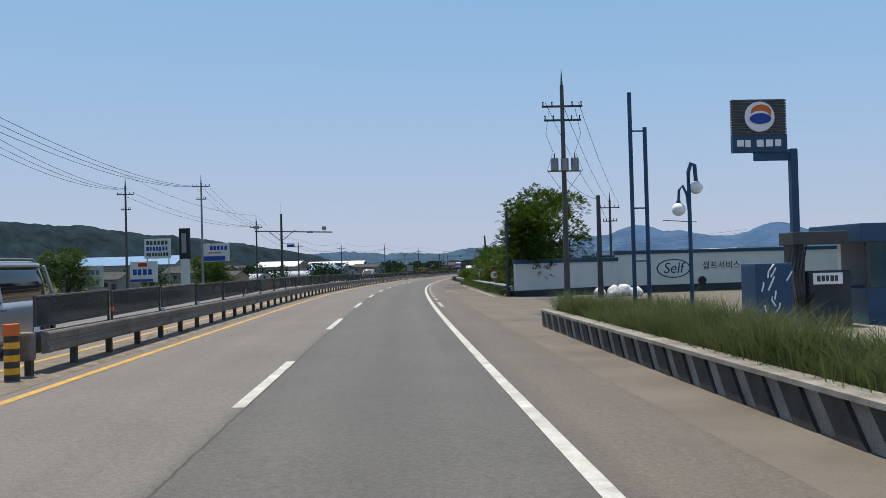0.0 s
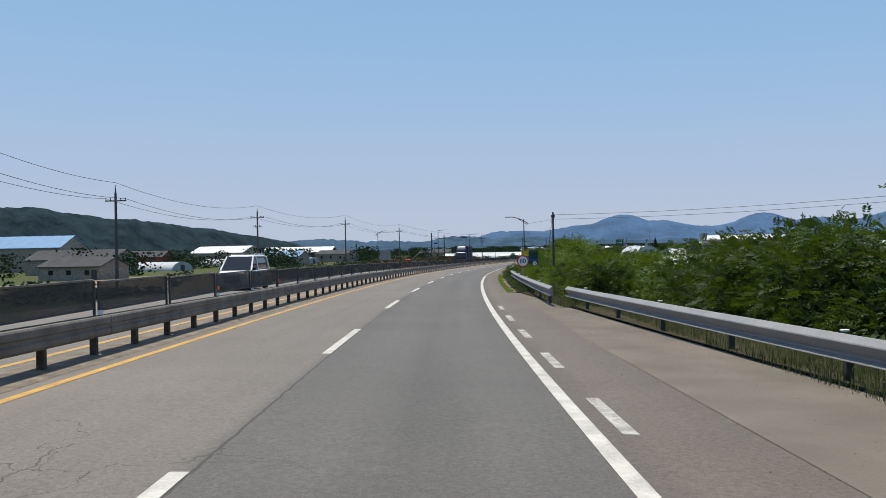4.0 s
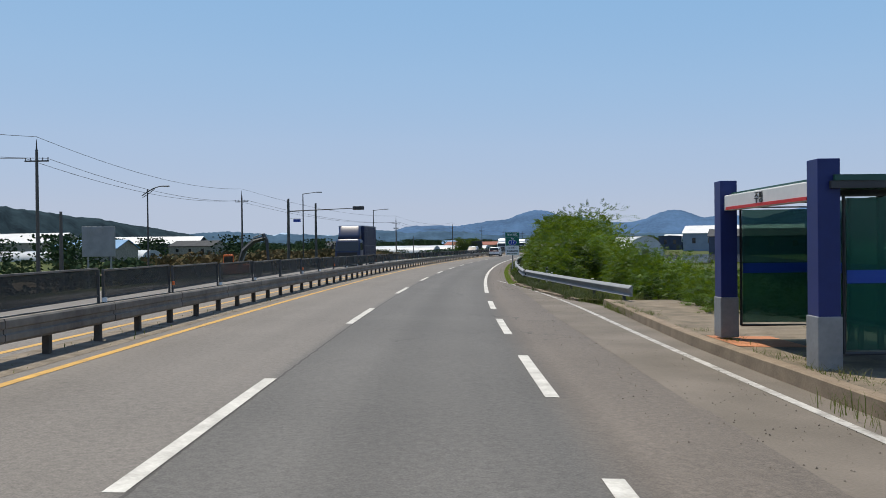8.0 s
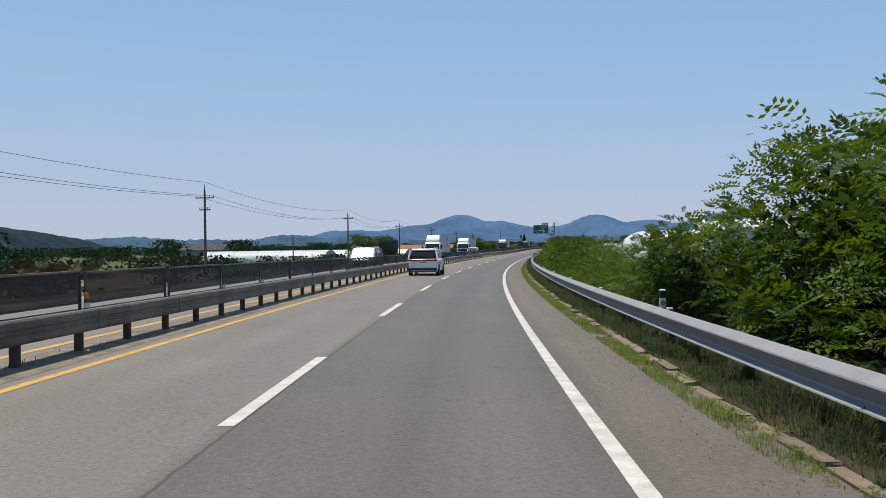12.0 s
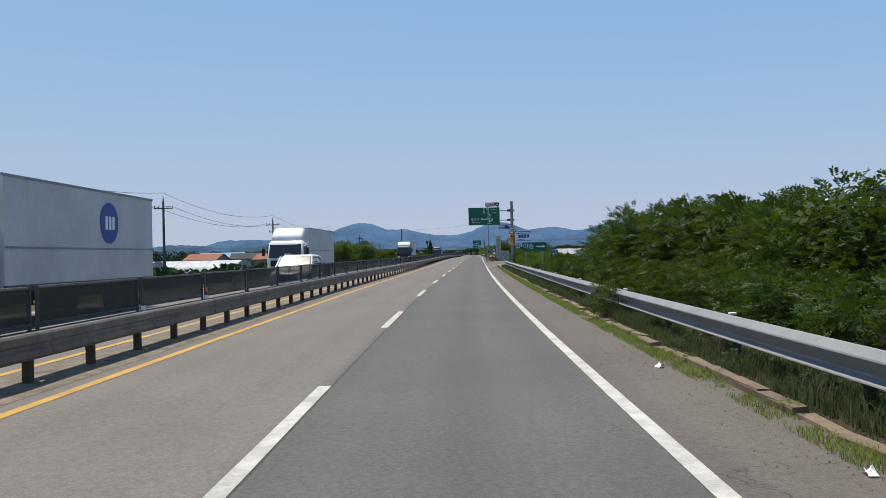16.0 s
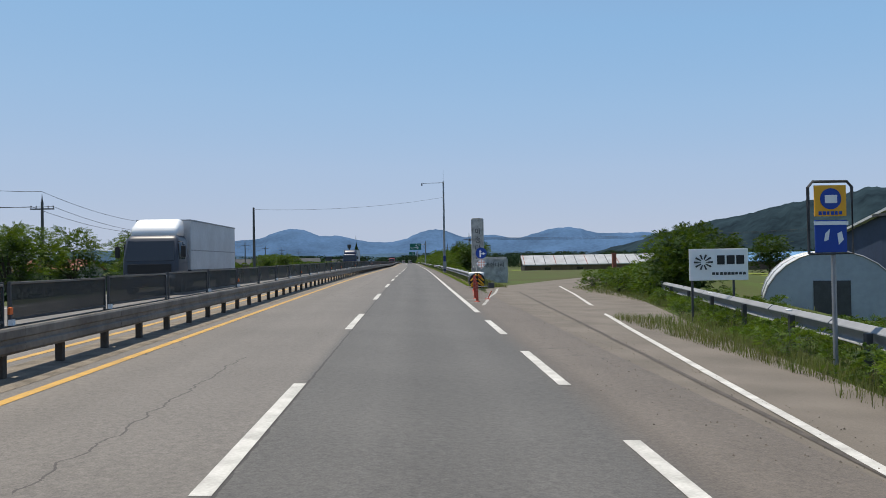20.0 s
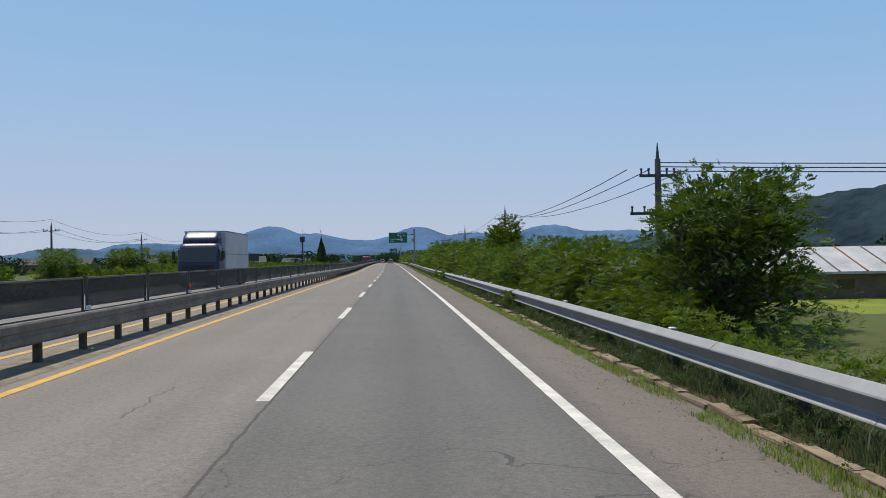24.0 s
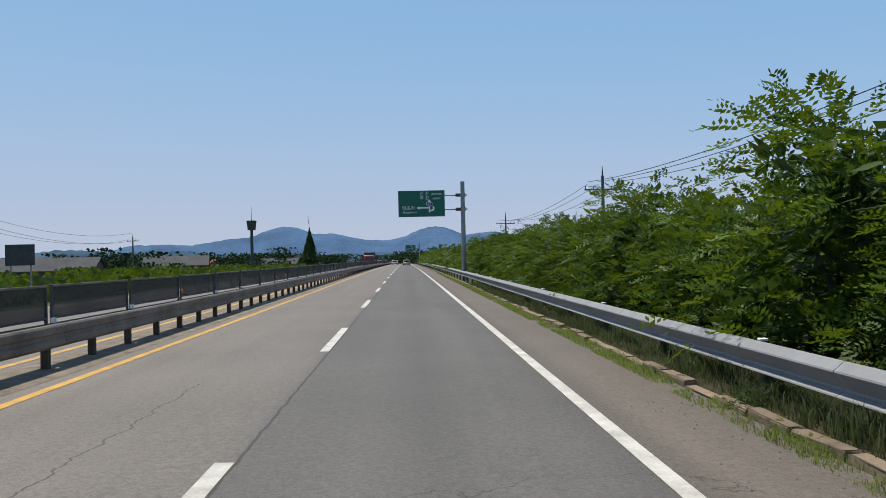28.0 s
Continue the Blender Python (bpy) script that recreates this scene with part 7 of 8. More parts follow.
part("loose_bracket", box(0.55, -1.3, 0.0, 0.9, -1.05, 0.32, bevel=0.03), M["dark_steel"], ob)
part("torn_rod", tube([(-0.1, -0.4, 0.05), (0.2, -0.8, 0.1), (0.6, -1.2, 0.12)], 0.03, 6), M["grey_steel"], ob)
ob = thing("direction_disc_sign", road_pose(560.2, 5.55), "round blue arrow sign above a faded checkered diamond", "traffic sign", "traffic signs")
part("post", rod((0, 0.04, -0.5), (0, 0.04, 2.4), 0.035, 0.035, 8), M["grey_steel"], ob)
d = disc("disc", 0, 2.05, 0.33, M["sign_blue"], ob, 0, 0.02, 28)
arrow(((-0.1, 1.83), (-0.02, 1.83), (-0.02, 2.12), (0.03, 2.12), (-0.06, 2.27), (-0.15, 2.12), (-0.1, 2.12)), M["sign_white"], d)
arrow(((0.0, 1.98), (0.1, 1.98), (0.1, 1.92), (0.24, 2.02), (0.1, 2.12), (0.1, 2.06), (0.0, 2.06)), M["sign_white"], d)
p = part("checker", box(-0.22, -0.012, -0.22, 0.22, 0.012, 0.22), M["sign_white"], ob, "faded pink and white checkered diamond", pose(0, -0.01, 1.42, 0, 45, 0))
for i in range(4):
    for j in range(4):
        if (i + j) % 2:
            part("check", box(-0.21 + 0.105 * i, -0.016, -0.21 + 0.105 * j, -0.105 + 0.105 * i, -0.013, -0.105 + 0.105 * j), M["pink"], p)


def boulder(name, s, u, dims, label, seed, z=-0.3):
    ob = thing(name, road_pose(s, u, z), label, "monument")
    bm = bmesh.new()
    bmesh.ops.create_cube(bm, size=1.0, matrix=Matrix.Diagonal((dims[0], dims[1], dims[2], 1)) @ Matrix.Translation((0, 0, 0.5)))
    bmesh.ops.bevel(bm, geom=bm.edges[:], offset=min(dims) * 0.18, segments=2, affect="EDGES")
    bmesh.ops.subdivide_edges(bm, edges=bm.edges[:], cuts=2, use_grid_fill=True)
    for v in bm.verts:
        v.co += Vector((noise.noise(v.co * 1.9 + Vector((seed, 0, 0))), noise.noise(v.co * 1.9 + Vector((0, seed, 0))), 0.5 * noise.noise(v.co * 1.5 + Vector((0, 0, seed))))) * min(dims) * 0.16
    part("stone", bm, M["stone"], ob)
    return ob


ob = boulder("village_stone", 579.0, 6.8, (1.0, 0.5, 5.4), "tall pale standing stone carved with a vertical village name", 3)
for k, ch in enumerate("아송마을"):
    letters(ch, 0.0, 4.25 - 0.68 * k, 0.55, M["dark_steel"], ob, -0.31)
ob = boulder("name_stone", 577.0, 7.75, (2.5, 0.8, 2.2), "broad pale boulder carved with a village name", 5)
letters("오방한다리", 0.0, 1.55, 0.42, M["dark_steel"], ob, -0.47)
boulder("small_stone", 578.3, 6.7, (0.9, 0.8, 1.4), "pale plinth boulder below the standing stone", 8, -0.3)
ob = thing("brick_pillar", road_pose(640.0, 33.0, -0.6), "red-brown brick gate pillar beside the side road", "pillar")
part("pillar", box(-0.3, -0.3, 0, 0.3, 0.3, 2.9), M["brick"], ob)
part("pillar_cap", box(-0.36, -0.36, 2.9, 0.36, 0.36, 3.0, bevel=0.02), M["brick"], ob)

# ---------------------------------------------------------------- farm buildings and fields
def shed(s, u, w, d, h, roof, wall, label, turn=0.0, rise=0.22, name="farm_shed", windows=3):
    """A low building with a pitched roof; w across the road, d along it, standing on the field."""
    p = on(s, u)
    ob = thing(name, pose(p.x, p.y, -4.45, 0, 0, math.degrees(heading(s)) + turn), label, "building", "farm buildings")
    part("wall", box(-w / 2, -d / 2, -0.3, w / 2, d / 2, h), M[wall], ob)
    rz = min(w, d) * rise
    bm = bmesh.new()
    long_x = w > d
    a, b = (w / 2 + 0.4, d / 2 + 0.4)
    if long_x:
        pts = [(-a, -b, h), (a, -b, h), (a, 0, h + rz), (-a, 0, h + rz), (-a, b, h), (a, b, h)]
    else:
        pts = [(-a, -b, h), (-a, b, h), (0, b, h + rz), (0, -b, h + rz), (a, -b, h), (a, b, h)]
    vs = [bm.verts.new(q) for q in pts]
    lo = [bm.verts.new((x, y, z - 0.18)) for x, y, z in pts]
    quads = ((0, 1, 2, 3), (3, 2, 5, 4))
    for q in quads:
        bm.faces.new([vs[i] for i in q])
        bm.faces.new([lo[i] for i in q][::-1])
    for q in ((0, 1), (1, 2), (2, 5), (5, 4), (4, 3), (3, 0)):
        bm.faces.new([vs[q[0]], lo[q[0]], lo[q[1]], vs[q[1]]])
    bmesh.ops.recalc_face_normals(bm, faces=bm.faces)
    part("roof", bm, M[roof], ob)
    if long_x:
        tri_pts = [[(-w / 2, -d / 2, h), (-w / 2, d / 2, h), (-w / 2, 0, h + rz * 0.94)], [(w / 2, -d / 2, h), (w / 2, d / 2, h), (w / 2, 0, h + rz * 0.94)]]
    else:
        tri_pts = [[(-w / 2, -d / 2, h), (w / 2, -d / 2, h), (0, -d / 2, h + rz * 0.94)], [(-w / 2, d / 2, h), (w / 2, d / 2, h), (0, d / 2, h + rz * 0.94)]]
    for t in tri_pts:
        part("gable", mesh_of("gable", t, [(0, 1, 2)], M[wall]), None, ob)
    if roof == "roof_film":
        for k in range(int(w / 2)):
            for q in (-1, 1):
                x = -w / 2 + 2 * k
                part("roof_rib", rod((x, q * (d / 2 + 0.4), h + 0.03), (x, 0, h + rz + 0.03), 0.07, 0.07, 5), M["dark_steel" if k % 3 else "roof_red"], ob)
    for k in range(windows):
        x = -w / 2 + w * (k + 0.7) / (windows + 0.4)
        part("window", box(x - 0.6, -d / 2 - 0.05, h * 0.45, x + 0.6, -d / 2 - 0.01, h * 0.75), M["car_glass"], ob)
    part("door", box(w / 2 - 2.2, -d / 2 - 0.06, -0.2, w / 2 - 0.8, -d / 2 - 0.01, min(2.4, h * 0.8)), M["dark_steel"], ob)
    return ob


def tunnel(s, u, w, length, label, turn=0.0, h=None):
    """A plastic-covered hoop greenhouse."""
    p = on(s, u)
    h = h or w * 0.45
    ob = thing("hoop_greenhouse", pose(p.x, p.y, -4.45, 0, 0, math.degrees(heading(s)) + turn), label, "greenhouse", "greenhouses")
    arc = [(w / 2 * math.cos(a), 0.5 + (h - 0.5) * math.sin(a)) for a in np.linspace(0, math.pi, 15)]
    arc = [(w / 2, -0.3)] + arc + [(-w / 2, -0.3)]
    verts = [(x, y, z) for y in (-length / 2, length / 2) for x, z in arc]
    k = len(arc)
    part("cover", mesh_of("cover", verts, [(i, i + 1, i + 1 + k, i + k) for i in range(k - 1)], M["film"], True), None, ob)
    # end walls are the same film, their shade painted in
    part("end_wall", mesh_of("end_wall", [(x, -length / 2 + 0.02, z) for x, z in arc], [tuple(range(k))], M["shaded_film"]), None, ob)
    part("end_wall", mesh_of("end_wall", [(x, length / 2 - 0.02, z) for x, z in arc], [tuple(range(k))], M["shaded_film"]), None, ob)
    for j in range(int(length / 6) + 1):
        y = -length / 2 + j * 6
        part("rib", tube([(x * 1.004, y, z * 1.004) for x, z in arc], 0.04, 4), M["grey_steel"], ob)
    part("door", box(-0.8, -length / 2 - 0.03, -0.2, 0.8, -length / 2, 2.0), M["dark_steel"], ob)
    return ob


# beyond the opposite lanes
for args in ((330, -175, 46, 18, 9.5, "roof_blue", "white_paint", "large pale factory hall with a blue roof"), (300, -120, 26, 12, 5.0, "roof_grey", "white_paint", "grey-roofed farm shed among fields"),
             (360, -150, 22, 10, 5.2, "roof_grey", "brick", "low brick-walled shed with a grey roof"), (390, -110, 18, 10, 4.2, "roof_blue", "white_paint", "blue-roofed farm shed among fields"),
             (430, -165, 30, 14, 6.5, "roof_white", "white_paint", "white workshop hall far across the fields"), (470, -130, 20, 9, 4.6, "roof_grey", "concrete", "grey-roofed farmhouse among fields"),
             (520, -180, 40, 14, 6.0, "roof_white", "dark_base", "long white-roofed hall far across the fields"), (560, -110, 14, 9, 4.0, "roof_grey", "concrete", "grey-roofed farmhouse among fields"),
             (640, -75, 10, 8, 3.6, "roof_red", "white_paint", "red-roofed village house beyond the road"), (652, -58, 11, 8, 3.4, "roof_red", "white_paint", "red-roofed village house beyond the road"),
             (664, -70, 9, 8, 3.8, "roof_grey", "white_paint", "grey-roofed village house beyond the road"), (690, -52, 12, 8, 3.5, "roof_red", "white_paint", "red-roofed village house beyond the road"),
             (720, -95, 16, 10, 4.2, "roof_blue", "white_paint", "blue-roofed village workshop beyond the road"), (850, -60, 20, 10, 5.5, "roof_grey", "white_paint", "flat grey village building near the telecom pole"),
             (880, -45, 12, 9, 6.2, "roof_grey", "concrete", "two-storey concrete village house"), (900, -75, 16, 10, 5.0, "roof_grey", "white_paint", "grey village warehouse near the junction"),
             (940, -58, 14, 9, 5.4, "roof_red", "brick", "brick village house with a red roof"), (985, -40, 12, 9, 5.8, "roof_grey", "white_paint", "pale village house near the junction"),
             (255, -85, 16, 8, 3.6, "roof_grey", "concrete", "low grey farm building across the road"), (215, -100, 20, 9, 4.2, "roof_grey", "concrete", "grey farm building across the road"),
             (180, -130, 24, 12, 6.0, "roof_blue", "white_paint", "blue-roofed factory shed across the fields"), (240, -190, 30, 14, 8.0, "roof_white", "white_paint", "white factory hall at the foot of the hill"),
             (1000, -150, 30, 14, 7, "roof_grey", "white_paint", "grey hall far across the fields")):
    s_, u_, w_, d_, h_, r_, m_, lab = args
    shed(s_, u_, w_, d_, h_ * (0.6 if s_ > 800 else 0.85), r_, ("concrete" if m_ == "white_paint" else m_) if s_ < 680 else "brown_wall", lab, random.Random(int(s_)).uniform(-12, 12))
for k, (s, u, ln, turn) in enumerate(((490, -60, 30, 84), (520, -66, 50, 86), (534, -72, 50, 86), (560, -62, 44, 82), (330, -130, 50, 75), (600, -90, 60, 80), (400, -130, 50, 80), (420, -136, 50, 80))):
    tunnel(s, u, 8.0, ln, "long white plastic-covered greenhouse across the opposite lanes", turn, 2.9)
# right of the road
for k, (s, u, w, ln, h) in enumerate(((236, 42, 9, 16, 3.5), (310, 60, 8, 30, 3.6), (404, 24, 9, 22, 5.0), (521, 25.5, 8.6, 14, 2.54), (556, 24.0, 6.2, 14, 3.4), (201, 30, 8, 40, 3.6))):
    tunnel(s, u, w, ln, "white plastic-covered hoop greenhouse on the low field", 4 if s < 250 else -23 if s > 500 else 20, h)
shed(520, 62, 40, 24, 6.6, "roof_white", "wall_blue", "large warehouse with a long white roof and blue-grey walls", -8, 0.12, "warehouse", 7)
shed(430, 60, 30, 14, 5.0, "roof_grey", "navy_wall", "long dark blue farm warehouse with a grey roof", -8, 0.14, "warehouse", 5)
w = shed(566, 46, 22, 18, 4.9, "roof_white", "navy_wall", "cold-storage warehouse with navy walls, white roof and a sign board", -4, 0.10, "warehouse", 4)
p = plate("sign_board", -4.2, 3.4, 3.6, 4.7, M["sign_white"], w, -9.3, 0.1)
bars(-3.9, 3.7, -0.6, 4.45, 4, M["sign_green"], p, -9.37, 3)
letters("저온창고", 1.5, 4.05, 0.95, M["black"], p, -9.37)
shed(560, 37, 9, 10, 5.9, "roof_grey", "navy_wall", "boxy navy office block beside the warehouse", -4, 0.03, "office_block", 2)
shed(672, 43, 40, 9, 2.3, "roof_film", "brown_wall", "long low barn with a pale ribbed roof behind the paddy", -3, 0.2, "barn", 6)
tree(590, 28.6, 5.2, "broad dark tree behind the side road", 1.3, True, 31)
tree(592, 32.0, 4.2, "broad dark tree behind the side road", 1.3, True, 32)
tree(588, 35.0, 4.0, "broad dark tree behind the side road", 1.2, True, 33)
r = random.Random(77)
for k in range(18):
    s = 508 + 1.9 * k
    bush(s, 7.3 + 0.13 * (s - 506) + r.uniform(0.1, 0.9), r.uniform(0.7, 1.0), "low leafy shrub beside the side road", "side road shrubs", r)
for k in range(26):
    s = 548 + 1.1 * k
    bush(s, 11.9 + max(0, s - 560) * 0.35 + r.uniform(0, 2.2), r.uniform(0.8, 1.5), "low leafy shrub beside the side road", "side road shrubs", r)
for k in range(34):
    s = 508 + 1.15 * k
    bush(s, (5.8 + 0.135 * (s - 502) if s < 522 else 8.5 + 0.16 * (s - 522)) - r.uniform(0.2, 0.6), r.uniform(0.45, 0.8), "low weeds growing through the side road guardrail", "side road shrubs", r, low=k % 2 == 0)
for k in range(58):
    s = r.uniform(455, 503)
    bush(s, r.uniform(8.2, 18.0), r.uniform(1.3, 1.95), "leafy shrub on the slope below the guardrail", "slope shrubs", r)
for k in range(34):
    s = r.uniform(318, 352)
    bush(s, r.uniform(8.0, 15.0), r.uniform(1.0, 1.7), "leafy shrub on the slope below the guardrail", "slope shrubs", r)
for k in range(26):
    s = r.uniform(186, 206)
    bush(s, r.uniform(8.4, 15.0), r.uniform(1.0, 1.8), "leafy shrub on the slope below the guardrail", "slope shrubs", r)
for k in range(10):
    bush(r.uniform(215, 230), r.uniform(9.6, 13.0), r.uniform(1.2, 1.9), "leafy shrub behind the bus shelter", "slope shrubs", r)
shed(700, 88, 30, 12, 2.2, "roof_blue", "brown_wall", "long low barn with a pale ribbed roof behind the hedge", -3, 0.16, "barn", 5)
shed(275, 75, 36, 14, 3.8, "roof_white", "navy_wall", "long white-roofed farm warehouse behind greenhouses", -6, 0.1, "warehouse", 6)


def field(name, s0, s1, u0, u1, mat, label, z=0.0):
    verts, faces = [], []
    n = 10
    for i in range(n + 1):
        s = s0 + (s1 - s0) * i / n
        for u in (u0, u1):
            p = on(s, u)
            verts.append((p.x, p.y, -4.12 + z))
    for i in range(n):
        faces.append((2 * i, 2 * i + 1, 2 * i + 3, 2 * i + 2))
    return tagged(part(name, mesh_of(name, verts, faces, M[mat])), label, "field", kind="structure")


field("paddy_water", 340, 424, 20, 52, "water", "flooded rice paddy with still grey water")
field("paddy_water", 206, 222, 18, 30, "water", "flooded rice paddy with still grey water")
field("rice_field", 588, 636, 16, 80, "rice", "bright yellow-green rice field below the road")
field("rice_field", 640, 760, 24, 60, "rice", "bright yellow-green rice field below the road", 0.02)
field("bare_field", 290, 420, -62, -20, "soil_pale", "pale bare earth field across the road", 0.05)
field("bare_field", 200, 280, -80, -22, "soil_pale", "pale bare earth field across the road", 0.04)

# woods and hedgerows in the distance
def far_woods(name, spots, seed, label, mat="leaf_far"):
    r = random.Random(seed)
    verts, faces = [], []
    for s, u, rad, h in spots:
        p = on(s, u)
        for _ in range(int(90 + 55 * rad)):
            c = Vector((p.x + r.gauss(0, rad * 0.5), p.y + r.gauss(0, rad * 0.5), -4.5 + h * r.random()))
            q = 0.16 + 0.05 * rad * r.random() + h * 0.028
            a, b = r.uniform(0, 6.28), r.uniform(-0.6, 0.9)
            x, y = Vector((math.cos(a), math.sin(a), b * 0.5)) * q, Vector((-math.sin(a) * b, math.cos(a) * b, 1)).normalized() * q * 0.8
            i = len(verts)
            verts += [c - x * 0.9, c - y * 0.6 + x * 0.2, c + x, c + y]
            faces.append((i, i + 1, i + 2, i + 3))
    return tagged(part(name, mesh_of(name, verts, faces, M[mat])), label, "woods", kind="stuff")


r = random.Random(12)
far_woods("far_hedgerow", [(r.uniform(60, 1050), -r.uniform(90, 420), r.uniform(2, 6), r.uniform(3, 7.5)) for _ in range(520)], 2, "dark hedgerows and village trees across the fields")
far_woods("far_hedgerow_right", [(r.uniform(150, 1050), r.uniform(70, 320), r.uniform(2, 6), r.uniform(3, 7)) for _ in range(330)], 3, "dark hedgerows and trees beyond the greenhouses")
far_woods("village_trees", [(r.uniform(860, 1050), r.choice((-1, 1)) * r.uniform(24, 90), r.uniform(2, 4), r.uniform(4, 7.5)) for _ in range(110)], 4, "trees round the village at the end of the road")
far_woods("wood_edge", [(1056 + r.uniform(0, 250), r.uniform(-160, 160) * 1.6, r.uniform(4, 9), r.uniform(5, 9)) for _ in range(260)], 5, "dark belt of trees at the end of the valley")
far_woods("left_scrub", [(r.uniform(690, 900), -r.uniform(18, 40), r.uniform(1.5, 3), r.uniform(2.4, 3.8)) for _ in range(150)], 6, "green scrub growing beyond the opposite lanes", "leaf")


far_woods("roadside_scrub", [(r.uniform(140, 262), r.uniform(13, 46), r.uniform(1.2, 2.6), r.uniform(1.2, 2.4)) for _ in range(150)], 7, "low scrub on the slope and field edge below the road", "leaf_dark")
far_woods("field_scrub", [(r.uniform(60, 700), -r.uniform(17, 60), r.uniform(1.2, 3), r.uniform(1.2, 2.6)) for _ in range(260)], 8, "low dark scrub along the field edges beyond the opposite lanes")
far_woods("dry_reeds", [(r.uniform(282, 345), -r.uniform(19, 34), r.uniform(1.2, 2.4), r.uniform(2.4, 3.2)) for _ in range(90)], 9, "dry straw-brown reeds beyond the opposite lanes", "dry_reed")


# ---------------------------------------------------------------- excavator in the field
ob = thing("excavator", Matrix.Translation((on(278, -21.5).x, on(278, -21.5).y, -4.35)) @ Matrix.Rotation(heading(278) + 0.35, 4, "Z"), "orange tracked excavator with its dark boom raised, working in the field", "excavator")
for x in (-1.05, 1.05):
    part("track", box(x - 0.28, -1.7, 0.0, x + 0.28, 1.7, 0.75, bevel=0.22), M["tyre"], ob)
part("undercarriage", box(-0.8, -0.7, 0.35, 0.8, 0.7, 0.9, bevel=0.05), M["dark_steel"], ob)
part("slew_ring", rod((0, 0, 0.9), (0, 0, 1.05), 0.6, 0.6, 18), M["dark_steel"], ob)
hs = part("engine_house", box(-1.3, -1.3, 1.05, 1.3, 1.7, 2.0, bevel=0.14), M["sign_orange"], ob)
part("counterweight", box(-1.25, 1.55, 1.1, 1.25, 2.1, 1.85, bevel=0.16), M["dark_steel"], hs)
part("exhaust", rod((-0.9, 1.0, 1.95), (-0.9, 1.0, 2.5), 0.06, 0.06, 8), M["dark_steel"], hs)
cb = part("operator_cab", box(-1.28, -1.3, 1.95, -0.3, 0.2, 2.95, bevel=0.1), M["sign_orange"], ob)
part("cab_window", box(-1.2, -1.312, 2.1, -0.38, -1.29, 2.8), M["car_glass"], cb)
for x in (-1.29, -0.29):
    part("cab_window", box(x - 0.01, -1.15, 2.15, x + 0.01, 0.05, 2.78), M["car_glass"], cb)
bm = tube([(0.15, -1.1, 1.7), (0.6, -1.4, 3.3), (1.6, -1.7, 4.25), (2.7, -2.0, 4.55)], 0.24, 4)
part("boom", bm, M["dark_steel"], ob)
part("boom_ram", rod((0.2, -1.3, 1.5), (0.95, -1.55, 3.2), 0.08, 0.06, 8), M["grey_steel"], ob)
part("stick", tube([(2.45, -1.95, 4.9), (2.8, -2.05, 4.3), (2.95, -2.2, 1.7)], 0.17, 4), M["dark_steel"], ob)
part("stick_ram", rod((1.5, -1.65, 4.55), (2.5, -1.95, 4.95), 0.07, 0.05, 8), M["grey_steel"], ob)
part("bucket", slab([(2.55, -2.6), (3.3, -2.6), (3.3, -1.8), (2.55, -1.8)], 0.7, 1.7), M["rust_post"], ob)

# ---------------------------------------------------------------- vehicles
def loft(levels, n=20, power=0.32):
    """Rounded shell through levels of (z, y0, y1, half width)."""
    verts, faces = [], []
    for z, y0, y1, hw in levels:
        for k in range(n):
            a = (k + 0.5) * math.tau / n
            c, s_ = math.cos(a), math.sin(a)
            x = hw * math.copysign(abs(c) ** power, c)
            y = (y0 + y1) / 2 + (y1 - y0) / 2 * math.copysign(abs(s_) ** power, s_)
            verts.append((x, y, z))
    for i in range(len(levels) - 1):
        for k in range(n):
            a, b = i * n + k, i * n + (k + 1) % n
            faces.append((a, b, b + n, a + n))
    faces.append(tuple(range(n))[::-1])
    faces.append(tuple(range((len(levels) - 1) * n, len(levels) * n)))
    return verts, faces


def wheel(parent, x, y, r, side, w=0.22):
    t = part("tyre", rod((x - side * w, y, r), (x, y, r), r, r, 22), M["tyre"], parent)
    part("rim", rod((x - side * 0.02, y, r), (x + side * 0.012, y, r), r * 0.66, r * 0.60, 18), M["grey_steel"], t)
    for k in range(5):
        a = k * math.tau / 5
        part("spoke", rod((x + side * 0.018, y, r), (x + side * 0.018, y + math.cos(a) * r * 0.6, r + math.sin(a) * r * 0.6), 0.035, 0.03, 5), M["dark_steel"], t)


